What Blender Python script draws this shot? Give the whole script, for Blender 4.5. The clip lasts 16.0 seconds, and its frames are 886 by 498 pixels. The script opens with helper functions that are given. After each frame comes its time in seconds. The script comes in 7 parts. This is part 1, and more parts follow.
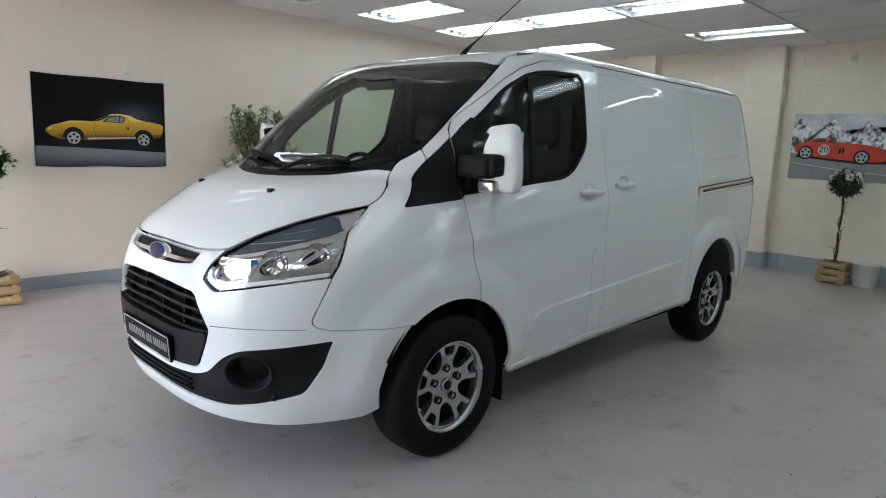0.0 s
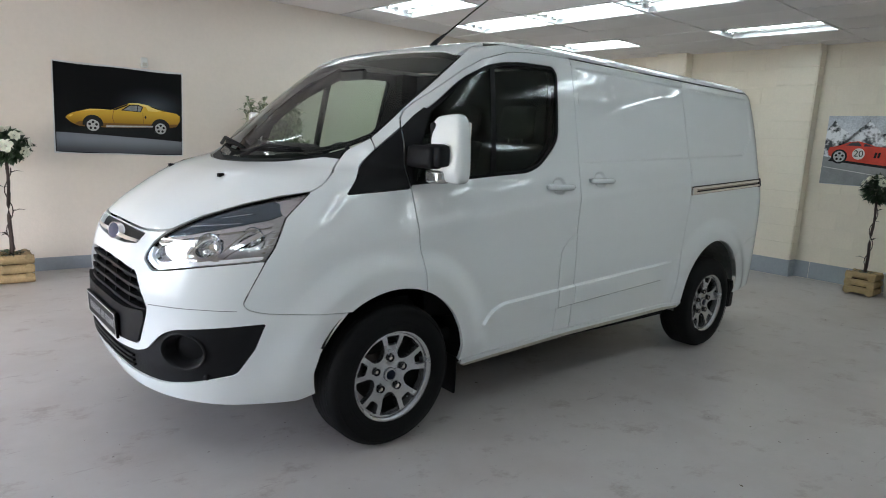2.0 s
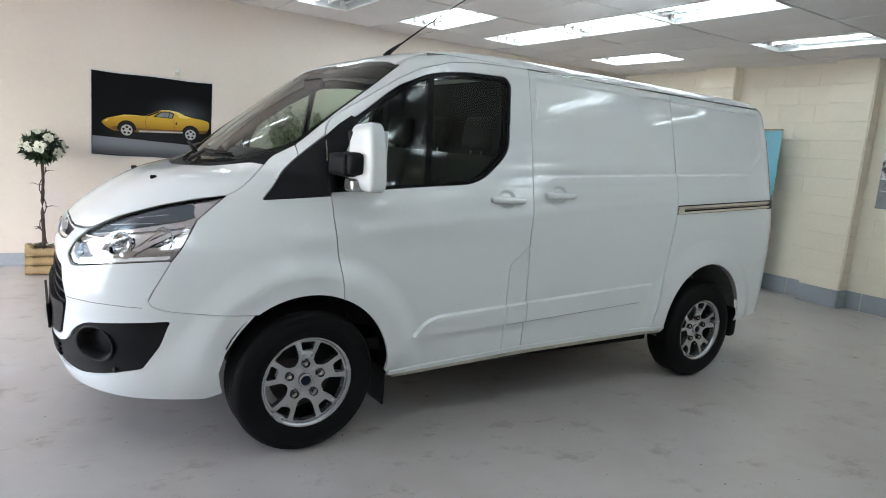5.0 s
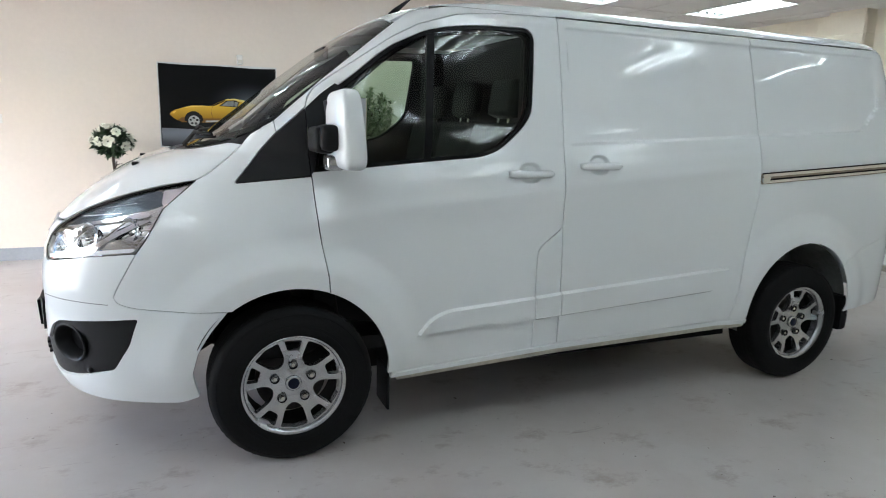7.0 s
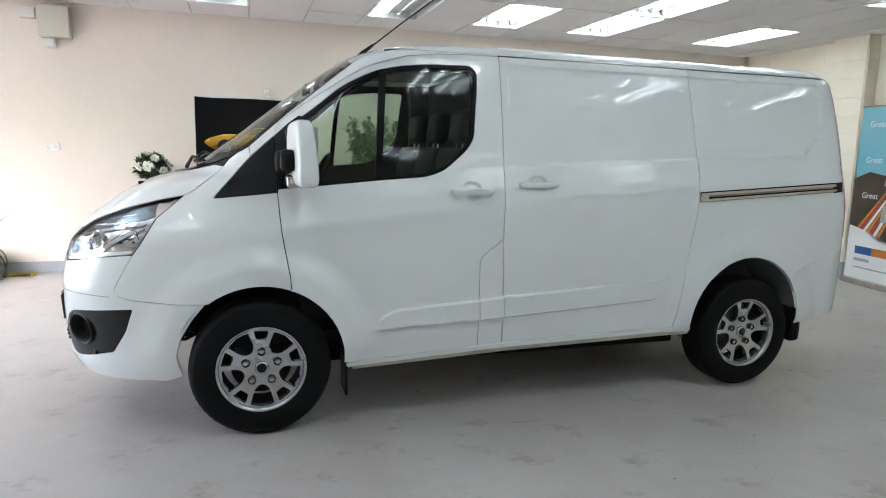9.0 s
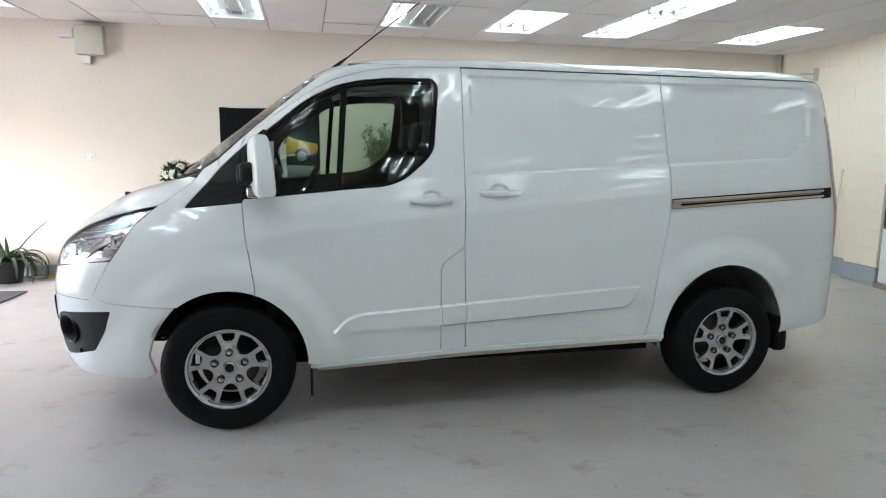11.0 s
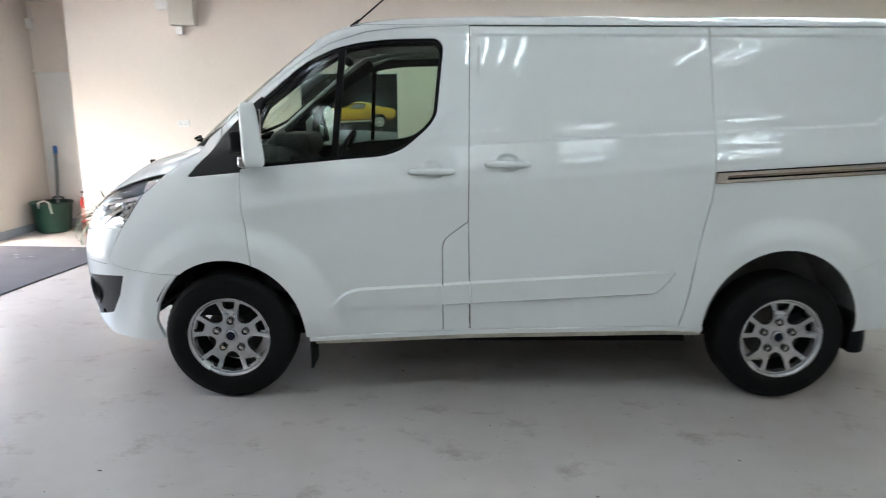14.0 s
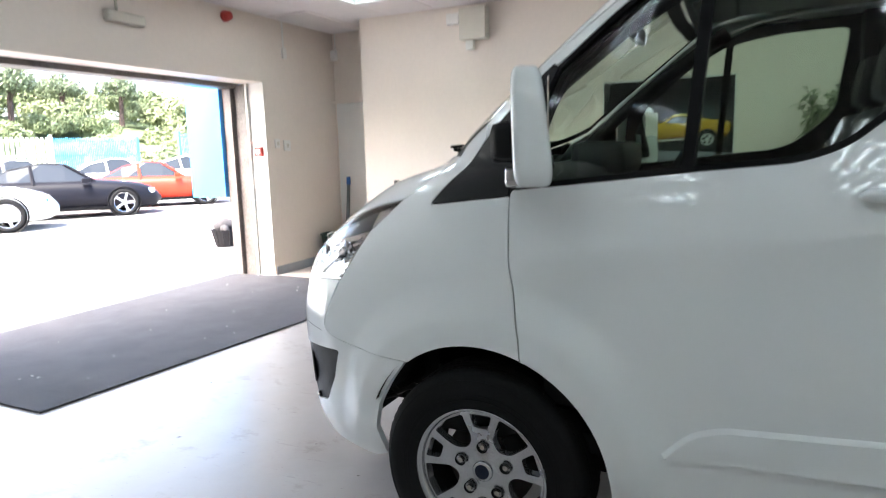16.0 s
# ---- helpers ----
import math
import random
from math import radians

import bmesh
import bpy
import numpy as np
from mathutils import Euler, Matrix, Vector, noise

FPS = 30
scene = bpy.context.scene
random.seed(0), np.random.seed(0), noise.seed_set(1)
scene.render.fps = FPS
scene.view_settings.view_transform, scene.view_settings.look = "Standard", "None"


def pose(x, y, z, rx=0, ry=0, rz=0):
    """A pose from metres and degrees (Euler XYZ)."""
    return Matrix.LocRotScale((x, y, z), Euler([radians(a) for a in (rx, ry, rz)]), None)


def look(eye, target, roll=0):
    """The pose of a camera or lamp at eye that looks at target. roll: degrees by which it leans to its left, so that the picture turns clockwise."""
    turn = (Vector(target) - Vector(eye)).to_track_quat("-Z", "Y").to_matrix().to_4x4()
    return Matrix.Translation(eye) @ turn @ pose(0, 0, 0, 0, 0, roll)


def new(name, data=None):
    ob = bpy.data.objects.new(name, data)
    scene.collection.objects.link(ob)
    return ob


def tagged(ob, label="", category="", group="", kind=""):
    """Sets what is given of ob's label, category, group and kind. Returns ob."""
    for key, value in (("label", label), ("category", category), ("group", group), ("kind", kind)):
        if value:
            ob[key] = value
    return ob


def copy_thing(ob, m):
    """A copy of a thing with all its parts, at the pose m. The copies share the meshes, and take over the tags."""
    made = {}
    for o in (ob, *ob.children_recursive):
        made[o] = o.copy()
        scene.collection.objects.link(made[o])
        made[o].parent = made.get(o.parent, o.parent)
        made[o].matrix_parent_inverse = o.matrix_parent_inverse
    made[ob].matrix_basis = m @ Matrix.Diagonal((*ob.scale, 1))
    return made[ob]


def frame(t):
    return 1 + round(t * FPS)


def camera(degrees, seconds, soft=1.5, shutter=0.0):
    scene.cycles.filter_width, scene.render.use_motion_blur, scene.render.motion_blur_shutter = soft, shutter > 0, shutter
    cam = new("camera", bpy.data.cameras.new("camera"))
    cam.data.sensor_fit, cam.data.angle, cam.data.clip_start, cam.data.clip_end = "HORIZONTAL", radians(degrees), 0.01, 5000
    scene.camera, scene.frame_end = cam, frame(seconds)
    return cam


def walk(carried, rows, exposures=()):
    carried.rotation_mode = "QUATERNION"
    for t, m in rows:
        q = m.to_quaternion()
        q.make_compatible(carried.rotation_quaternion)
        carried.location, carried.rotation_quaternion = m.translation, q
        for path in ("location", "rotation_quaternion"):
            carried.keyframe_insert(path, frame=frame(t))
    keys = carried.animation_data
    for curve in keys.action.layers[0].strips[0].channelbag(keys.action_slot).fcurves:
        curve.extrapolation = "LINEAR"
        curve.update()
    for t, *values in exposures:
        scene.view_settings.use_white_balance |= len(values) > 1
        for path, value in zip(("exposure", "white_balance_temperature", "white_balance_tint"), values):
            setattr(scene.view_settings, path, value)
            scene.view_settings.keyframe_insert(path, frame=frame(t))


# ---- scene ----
cam = camera(69.4, 16.0, soft=1.0, shutter=0.5)
PATH = [
    (0, (-2.069, -2.903, 1.456), (-0.665, -1.515, 1.135), 2.2),
    (0.5, (-2.012, -2.985, 1.45), (-0.642, -1.556, 1.166), 2.4),
    (1, (-1.96, -3.041, 1.445), (-0.623, -1.577, 1.181), 2.1),
    (1.5, (-1.848, -3.121, 1.439), (-0.537, -1.641, 1.135), 3.2),
    (2, (-1.709, -3.229, 1.438), (-0.423, -1.734, 1.106), 3.4),
    (2.5, (-1.625, -3.338, 1.453), (-0.365, -1.819, 1.134), 3.3),
    (3, (-1.537, -3.535, 1.47), (-0.329, -1.969, 1.174), 4.6),
    (3.5, (-1.478, -3.643, 1.474), (-0.295, -2.05, 1.221), 4.2),
    (4, (-1.382, -3.674, 1.472), (-0.228, -2.07, 1.165), 3.5),
    (4.2, (-1.333, -3.669, 1.474), (-0.179, -2.065, 1.171), 4.2),
    (6.3, (-0.637, -3.548, 1.457), (0.279, -1.801, 1.13), 1.3),
    (6.5, (-0.587, -3.519, 1.448), (0.303, -1.757, 1.125), 0.7),
    (7, (-0.405, -3.507, 1.441), (0.345, -1.694, 1.056), 1.7),
    (7.5, (-0.278, -3.567, 1.439), (0.406, -1.727, 1.058), 1.7),
    (8, (-0.196, -3.777, 1.439), (0.433, -1.91, 1.096), 2.4),
    (8.5, (-0.141, -3.981, 1.437), (0.488, -2.109, 1.121), 1.8),
    (10.8, (0.356, -4.282, 1.501), (0.767, -2.35, 1.191), 0.8),
    (11, (0.413, -4.323, 1.498), (0.829, -2.391, 1.19), 0.7),
    (11.5, (0.503, -4.397, 1.478), (0.87, -2.457, 1.158), 0.1),
    (12, (0.598, -4.431, 1.477), (0.952, -2.488, 1.163), -0.1),
    (12.5, (0.73, -4.458, 1.482), (1.051, -2.509, 1.167), 0.5),
    (13, (0.833, -4.429, 1.482), (1.073, -2.47, 1.155), 0.5),
    (13.5, (0.925, -4.349, 1.476), (1.08, -2.388, 1.113), 0.5),
    (13.6, (0.965, -4.329, 1.48), (1.091, -2.368, 1.105), -0.1),
    (14, (1.121, -4.168, 1.521), (1.128, -2.213, 1.1), 0.2),
    (14.1, (1.14, -4.132, 1.517), (1.096, -2.178, 1.093), -0.5),
    (14.4, (1.13, -4.003, 1.476), (0.974, -2.049, 1.081), 0.1),
    (14.5, (1.119, -3.949, 1.474), (0.943, -1.992, 1.105), 0.2),
    (15, (1.022, -3.563, 1.504), (0.645, -1.609, 1.302), -1.6),
    (15.5, (0.89, -3.169, 1.441), (0.16, -1.317, 1.248), -2.1),
    (16, (0.722, -2.676, 1.349), (-0.129, -0.891, 1.048), -1.6),
]
walk(cam, [(t, look(eye, target, roll)) for t, eye, target, roll in PATH],
     [(0, 3.66), (2, 3.79), (4, 4.06), (6.5, 4.16), (8.5, 4.24), (11, 4.27), (13, 4.26), (14, 4.25), (15, 4.17), (15.5, 4.15), (16, 3.94)])

CEIL = 2.85
NORTH, EAST, WEST, SOUTH = 3.75, 6.97, -4.10, -7.60
REC_X, REC_Y = -3.31, 4.35          # the recess past the end of the north wall

# ---- world and light ----
world = bpy.data.worlds.new("world")
scene.world = world
world.use_nodes = True
wn = world.node_tree
sky = wn.nodes.new("ShaderNodeTexSky")
sky.sky_type, sky.sun_disc = "NISHITA", False
sky.sun_elevation, sky.sun_rotation = radians(48), radians(200)
sky.air_density, sky.dust_density = 0.7, 5.0
wn.nodes["Background"].inputs["Strength"].default_value = 0.15
wn.links.new(sky.outputs[0], wn.nodes["Background"].inputs["Color"])

sun_data = bpy.data.lights.new("sun", "SUN")
sun_data.energy, sun_data.angle, sun_data.color = 1.5, radians(2), (1.0, 0.96, 0.9)
sun = new("sun", sun_data)
sun.matrix_world = look((0, 0, 30), (-9, 14, 0))
# area lamp added in the wide door, boosting the bright outside sky's light
door_data = bpy.data.lights.new("door_daylight", "AREA")
door_data.shape, door_data.size, door_data.size_y, door_data.energy, door_data.color = "RECTANGLE", 4.2, 1.95, 3.0, (0.95, 0.98, 1.0)
door_data.spread = radians(105)
door_light = new("door_daylight", door_data)
door_light.matrix_world = Matrix.Translation((-4.30, .80, 1.08)) @ pose(0, 0, 0, 0, 0, -90) @ pose(0, 0, 0, 72, 0, 0)
TUBE_POWER = 1.30


# ---- materials ----
def material(name, colour, rough=0.5, metal=0.0, vary=0.0, scale=6.0, fine=60.0, bump=0.0, bump_scale=80.0,
             coat=0.0, spec=0.5, second=None, obj_vary=0.0, island=False, hard=0.18):
    """A procedural surface: base colour varied at two scales, roughness broken up, fine relief."""
    m = bpy.data.materials.new(name)
    m.use_nodes = True
    n, l = m.node_tree.nodes, m.node_tree.links
    b = n["Principled BSDF"]
    b.inputs["Roughness"].default_value = rough
    b.inputs["Metallic"].default_value = metal
    b.inputs["Specular IOR Level"].default_value = spec
    b.inputs["Coat Weight"].default_value = coat
    b.inputs["Coat Roughness"].default_value = 0.012
    b.inputs["Base Color"].default_value = (*colour, 1)
    co = n.new("ShaderNodeTexCoord")
    if vary > 0 or second:
        big = n.new("ShaderNodeTexNoise")
        big.inputs["Scale"].default_value, big.inputs["Detail"].default_value = scale, 6
        small = n.new("ShaderNodeTexNoise")
        small.inputs["Scale"].default_value, small.inputs["Detail"].default_value = fine, 3
        l.new(co.outputs["Object"], big.inputs["Vector"])
        l.new(co.outputs["Object"], small.inputs["Vector"])
        mixf = n.new("ShaderNodeMath")
        mixf.operation = "MULTIPLY_ADD"
        mixf.inputs[1].default_value = 0.4
        l.new(small.outputs["Fac"], mixf.inputs[0])
        half = n.new("ShaderNodeMath")
        half.operation = "MULTIPLY"
        half.inputs[1].default_value = 0.6
        l.new(big.outputs["Fac"], half.inputs[0])
        l.new(half.outputs[0], mixf.inputs[2])
        ramp = n.new("ShaderNodeMapRange")
        ramp.inputs["From Min"].default_value, ramp.inputs["From Max"].default_value = 0.5 - hard, 0.5 + hard
        l.new(mixf.outputs[0], ramp.inputs["Value"])
        mix = n.new("ShaderNodeMix")
        mix.data_type = "RGBA"
        dark = second or tuple(c * (1 - vary) for c in colour)
        mix.inputs["A"].default_value = (*dark, 1)
        mix.inputs["B"].default_value = (*[min(1, c * (1 + vary * 0.4)) for c in colour], 1)
        l.new(ramp.outputs["Result"], mix.inputs["Factor"])
        out = mix.outputs["Result"]
        if obj_vary or island:
            hsv = n.new("ShaderNodeHueSaturation")
            val = n.new("ShaderNodeMapRange")
            val.inputs["To Min"].default_value, val.inputs["To Max"].default_value = 1 - obj_vary, 1 + obj_vary
            src = n.new("ShaderNodeNewGeometry" if island else "ShaderNodeObjectInfo")
            l.new(src.outputs["Random Per Island" if island else "Random"], val.inputs["Value"])
            l.new(val.outputs["Result"], hsv.inputs["Value"])
            l.new(out, hsv.inputs["Color"])
            out = hsv.outputs["Color"]
        l.new(out, b.inputs["Base Color"])
        rr = n.new("ShaderNodeMapRange")
        rr.inputs["To Min"].default_value, rr.inputs["To Max"].default_value = max(0, rough - 0.08), min(1, rough + 0.08)
        l.new(big.outputs["Fac"], rr.inputs["Value"])
        l.new(rr.outputs["Result"], b.inputs["Roughness"])
    if bump > 0:
        bn = n.new("ShaderNodeTexNoise")
        bn.inputs["Scale"].default_value, bn.inputs["Detail"].default_value = bump_scale, 4
        l.new(co.outputs["Object"], bn.inputs["Vector"])
        bp = n.new("ShaderNodeBump")
        bp.inputs["Strength"].default_value, bp.inputs["Distance"].default_value = bump, 0.01
        l.new(bn.outputs["Fac"], bp.inputs["Height"])
        l.new(bp.outputs["Normal"], b.inputs["Normal"])
    return m


def glass(name, tint, gloss=1.0, ior=1.5):
    """Thin clear glass: tinted and see-through, with a Fresnel gloss."""
    m = bpy.data.materials.new(name)
    m.use_nodes = True
    n, l = m.node_tree.nodes, m.node_tree.links
    n.remove(n["Principled BSDF"])
    t = n.new("ShaderNodeBsdfTransparent")
    t.inputs["Color"].default_value = (*tint, 1)
    g = n.new("ShaderNodeBsdfGlossy")
    g.inputs["Roughness"].default_value = 0.02
    f = n.new("ShaderNodeLayerWeight")
    f.inputs["Blend"].default_value = 0.5
    steep = n.new("ShaderNodeMath")
    steep.operation = "POWER"
    steep.inputs[1].default_value = 5.0
    l.new(f.outputs["Facing"], steep.inputs[0])
    base = ((ior - 1) / (ior + 1)) ** 2
    r = n.new("ShaderNodeMapRange")
    r.inputs["To Min"].default_value, r.inputs["To Max"].default_value = base, 1.0
    l.new(steep.outputs[0], r.inputs["Value"])
    s = n.new("ShaderNodeMixShader")
    l.new(r.outputs["Result"], s.inputs[0])
    l.new(t.outputs[0], s.inputs[1])
    l.new(g.outputs[0], s.inputs[2])
    l.new(s.outputs[0], n["Material Output"].inputs["Surface"])
    return m


def glow(name, colour, strength):
    m = bpy.data.materials.new(name)
    m.use_nodes = True
    b = m.node_tree.nodes["Principled BSDF"]
    b.inputs["Base Color"].default_value = (0.8, 0.8, 0.8, 1)
    b.inputs["Emission Color"].default_value = (*colour, 1)
    b.inputs["Emission Strength"].default_value = strength
    return m


WALL = material("cream_paint", (0.735, 0.660, 0.587), 0.6, vary=0.05, scale=1.3, fine=25, bump=0.12, bump_scale=55)
BLOCK = material("painted_blockwork", (0.84, 0.765, 0.64), 0.55, vary=0.06, scale=2.0, fine=40, bump=0.25, bump_scale=70, obj_vary=0.012)
MORTAR = material("painted_joint", (0.84, 0.765, 0.64), 0.7, vary=0.08, bump=0.2)
SKIRT = material("grey_skirting_paint", (0.33, 0.36, 0.40), 0.5, vary=0.12, scale=3, fine=40, bump=0.1)
TILE = material("ceiling_tile", (0.78, 0.745, 0.745), 0.85, vary=0.06, scale=1.5, fine=160, bump=0.25, bump_scale=220, obj_vary=0.04, island=True)
GRID = material("ceiling_grid_metal", (0.72, 0.71, 0.69), 0.5, vary=0.1)
JOINTGREY = material("ceiling_joint_grey", (0.42, 0.40, 0.385), 0.7, vary=0.3, scale=3)
WHITE = material("van_white_paint", (0.785, 0.81, 0.815), 0.6, coat=1.0, spec=0.0)
BLACK = material("black_textured_plastic", (0.008, 0.008, 0.009), 0.5, spec=0.18, vary=0.2, scale=8, fine=200, bump=0.15, bump_scale=500)
GLOSSBLACK = material("gloss_black_trim", (0.004, 0.004, 0.0045), 0.4, spec=0.12)
FLANGE = material("grimy_sill_paint", (0.52, 0.50, 0.41), 0.6, coat=0.3, vary=0.35, scale=9, fine=60)
RUBBER = material("tyre_rubber", (0.006, 0.006, 0.0065), 0.75, spec=0.2, vary=0.25, scale=12, fine=120, bump=0.1)
ALLOY = material("silver_alloy", (0.52, 0.53, 0.55), 0.25, metal=0.85, vary=0.02, scale=10)
CHROME = material("chrome", (0.82, 0.83, 0.85), 0.06, metal=1.0)
STEEL = material("dull_steel", (0.62, 0.59, 0.54), 0.22, metal=1.0, vary=0.2, scale=10)
RAILCORE = material("worn_rail_steel", (0.36, 0.31, 0.25), 0.3, metal=1.0, vary=0.3, scale=8)
DARK = material("dark_interior_plastic", (0.014, 0.014, 0.0155), 0.7, spec=0.12, vary=0.2, scale=10, bump=0.1)
SEATCLOTH = material("charcoal_seat_cloth", (0.009, 0.0095, 0.011), 0.9, vary=0.3, scale=15, fine=250, bump=0.3, bump_scale=300)
UNDER = material("underbody_black", (0.008, 0.008, 0.008), 0.85, spec=0.15, vary=0.3, bump=0.3)
WHEELHOUSE = material("wheelhouse_paint", (0.20, 0.205, 0.20), 0.7, spec=0.2, vary=0.35, scale=7, fine=40, bump=0.15)
LINING = material("grey_headlining", (0.22, 0.22, 0.21), 0.9, vary=0.05)
GLASS = glass("tinted_window_glass", (0.68, 0.79, 0.70))
SCREEN = glass("windscreen_glass", (0.82, 0.88, 0.83), ior=1.52)
LENS = glass("clear_lamp_lens", (0.99, 0.99, 0.99), ior=1.33)
REFLECT = material("lamp_reflector", (0.90, 0.905, 0.91), 0.07, metal=1.0, bump=0.10, bump_scale=30)
BEZEL = material("dark_chrome_mask", (0.72, 0.73, 0.74), 0.10, metal=1.0, bump=0.75, bump_scale=16)
INDICATOR = material("indicator_bowl", (0.13, 0.165, 0.20), 0.12, metal=0.85, bump=0.15, bump_scale=60)
STRIP = material("light_strip", (0.86, 0.87, 0.88), 0.12, coat=1)
BLUE = material("badge_blue_enamel", (0.012, 0.022, 0.075), 0.3, spec=0.2)
RED = material("red_lamp_plastic", (0.30, 0.010, 0.012), 0.12, coat=0.6)
AMBER = material("clear_indicator", (0.55, 0.55, 0.55), 0.10, metal=0.75)
HUBDARK = material("wheel_badge_blue", (0.006, 0.009, 0.022), 0.35, spec=0.2)
TUBE = glow("fluorescent_tube", (0.86, 1.007, 1.068), TUBE_POWER)
DEADTUBE = material("unlit_tube", (0.75, 0.75, 0.73), 0.3)
TROFFER = material("lamp_reflector_white", (0.52, 0.53, 0.53), 0.30, metal=0.5)


def floor_material():
    """Worn grey floor paint: broad clouding, brown smudges, short scrapes and specks."""
    m = material("painted_concrete_floor", (0.465, 0.431, 0.412), 0.33, spec=0.7, vary=0.09, scale=0.55, fine=7, bump=0.06, bump_scale=30)
    n, l = m.node_tree.nodes, m.node_tree.links
    b = n["Principled BSDF"]
    co = n.new("ShaderNodeTexCoord")
    out = b.inputs["Base Color"].links[0].from_socket
    for stretch, turn_z, scale, detail, rough, lo, hi, most, colour in (
            ((1, 1, 1), 0, 1.3, 5, .60, .46, .70, .45, (.35, .295, .265)),
            ((1, 1.3, 1), 25, 3.1, 9, .72, .56, .67, .60, (.24, .18, .155)),
            ((.35, 2.2, 1), -32, 5.0, 8, .75, .625, .70, .65, (.19, .15, .13)),
            ((.4, 2.0, 1), 48, 7.0, 8, .75, .64, .71, .65, (.20, .16, .14)),
            ((1, 1, 1), 0, 34.0, 2, .5, .735, .76, .75, (.10, .075, .06))):
        mp = n.new("ShaderNodeMapping")
        mp.inputs["Scale"].default_value = stretch
        mp.inputs["Rotation"].default_value = (0, 0, radians(turn_z))
        mp.inputs["Location"].default_value = (scale, 2 * scale, 0)
        l.new(co.outputs["Object"], mp.inputs["Vector"])
        t = n.new("ShaderNodeTexNoise")
        t.inputs["Scale"].default_value, t.inputs["Detail"].default_value, t.inputs["Roughness"].default_value = scale, detail, rough
        l.new(mp.outputs["Vector"], t.inputs["Vector"])
        r = n.new("ShaderNodeMapRange")
        r.inputs["From Min"].default_value, r.inputs["From Max"].default_value, r.inputs["To Max"].default_value = lo, hi, most
        l.new(t.outputs["Fac"], r.inputs["Value"])
        mix = n.new("ShaderNodeMix")
        mix.data_type = "RGBA"
        mix.inputs["B"].default_value = (*colour, 1)
        l.new(out, mix.inputs["A"])
        l.new(r.outputs["Result"], mix.inputs["Factor"])
        out = mix.outputs["Result"]
    l.new(out, b.inputs["Base Color"])
    return m


FLOOR = floor_material()


# ---- mesh helpers ----
def put(name, me, mat, parent=None, label="", smooth=False):
    ob = new(name, me)
    if mat:
        me.materials.append(mat)
    if smooth:
        me.polygons.foreach_set("use_smooth", [True] * len(me.polygons))
    if parent:
        ob.parent = parent
    if label:
        ob["label"] = label
    return ob


def part(name, bm, mat, parent=None, label="", smooth=False):
    me = bpy.data.meshes.new(name)
    bm.to_mesh(me)
    bm.free()
    return put(name, me, mat, parent, label, smooth)


def raw(name, verts, faces, mat, parent=None, label="", smooth=False):
    me = bpy.data.meshes.new(name)
    me.from_pydata([tuple(v) for v in verts], [], faces)
    me.update()
    return put(name, me, mat, parent, label, smooth)


def box(bm, x0, x1, y0, y1, z0, z1, m=None, bevel=0.0):
    made = bmesh.ops.create_cube(bm, size=1, matrix=(m or Matrix()) @ Matrix.Translation(((x0 + x1) / 2, (y0 + y1) / 2, (z0 + z1) / 2))
                                 @ Matrix.Diagonal((x1 - x0, y1 - y0, z1 - z0, 1)))
    if bevel:
        edges = list({e for v in made["verts"] for e in v.link_edges})
        bmesh.ops.bevel(bm, geom=edges, offset=bevel, segments=2, affect="EDGES", profile=0.6)
    return bm


def boxes(*specs, bevel=0.0):
    bm = bmesh.new()
    for s in specs:
        box(bm, *s, bevel=bevel)
    return bm


def cyl(bm, a, b, r, r2=None, seg=16):
    a, b = Vector(a), Vector(b)
    d = b - a
    q = d.to_track_quat("Z", "Y").to_matrix().to_4x4()
    bmesh.ops.create_cone(bm, cap_ends=True, segments=seg, radius1=r, radius2=r if r2 is None else r2, depth=d.length,
                          matrix=Matrix.Translation((a + b) / 2) @ q)
    return bm


def tube(bm, pts, radii, seg=8):
    """A tapered tube along points."""
    pts = [Vector(p) for p in pts]
    rings = []
    for i, p in enumerate(pts):
        d = (pts[min(i + 1, len(pts) - 1)] - pts[max(i - 1, 0)]).normalized()
        q = d.to_track_quat("Z", "Y")
        rings.append([bm.verts.new(p + q @ Vector((radii[i] * math.cos(k * math.tau / seg), radii[i] * math.sin(k * math.tau / seg), 0))) for k in range(seg)])
    for a, b in zip(rings, rings[1:]):
        for k in range(seg):
            bm.faces.new((a[k], a[(k + 1) % seg], b[(k + 1) % seg], b[k]))
    bm.faces.new(rings[0][::-1])
    bm.faces.new(rings[-1])
    return bm


def lathe(bm, profile, m, seg=48):
    """Turn (radius, height) pairs about the local z axis, then place by m."""
    rings = [[bm.verts.new(m @ Vector((r * math.cos(k * math.tau / seg), r * math.sin(k * math.tau / seg), h))) for k in range(seg)] for r, h in profile]
    for a, b in zip(rings, rings[1:]):
        for k in range(seg):
            bm.faces.new((a[k], a[(k + 1) % seg], b[(k + 1) % seg], b[k]))
    return bm


def thing(name, label, category, place=(0, 0, 0), group="", kind=""):
    ob = new(name)
    ob.empty_display_size = 0.1
    ob.location = place
    return tagged(ob, label, category, group, kind)


# ---- room ----
def structure(name, bm, mat, label):
    return tagged(part(name, bm, mat), label, name.split("_")[0], kind="structure")


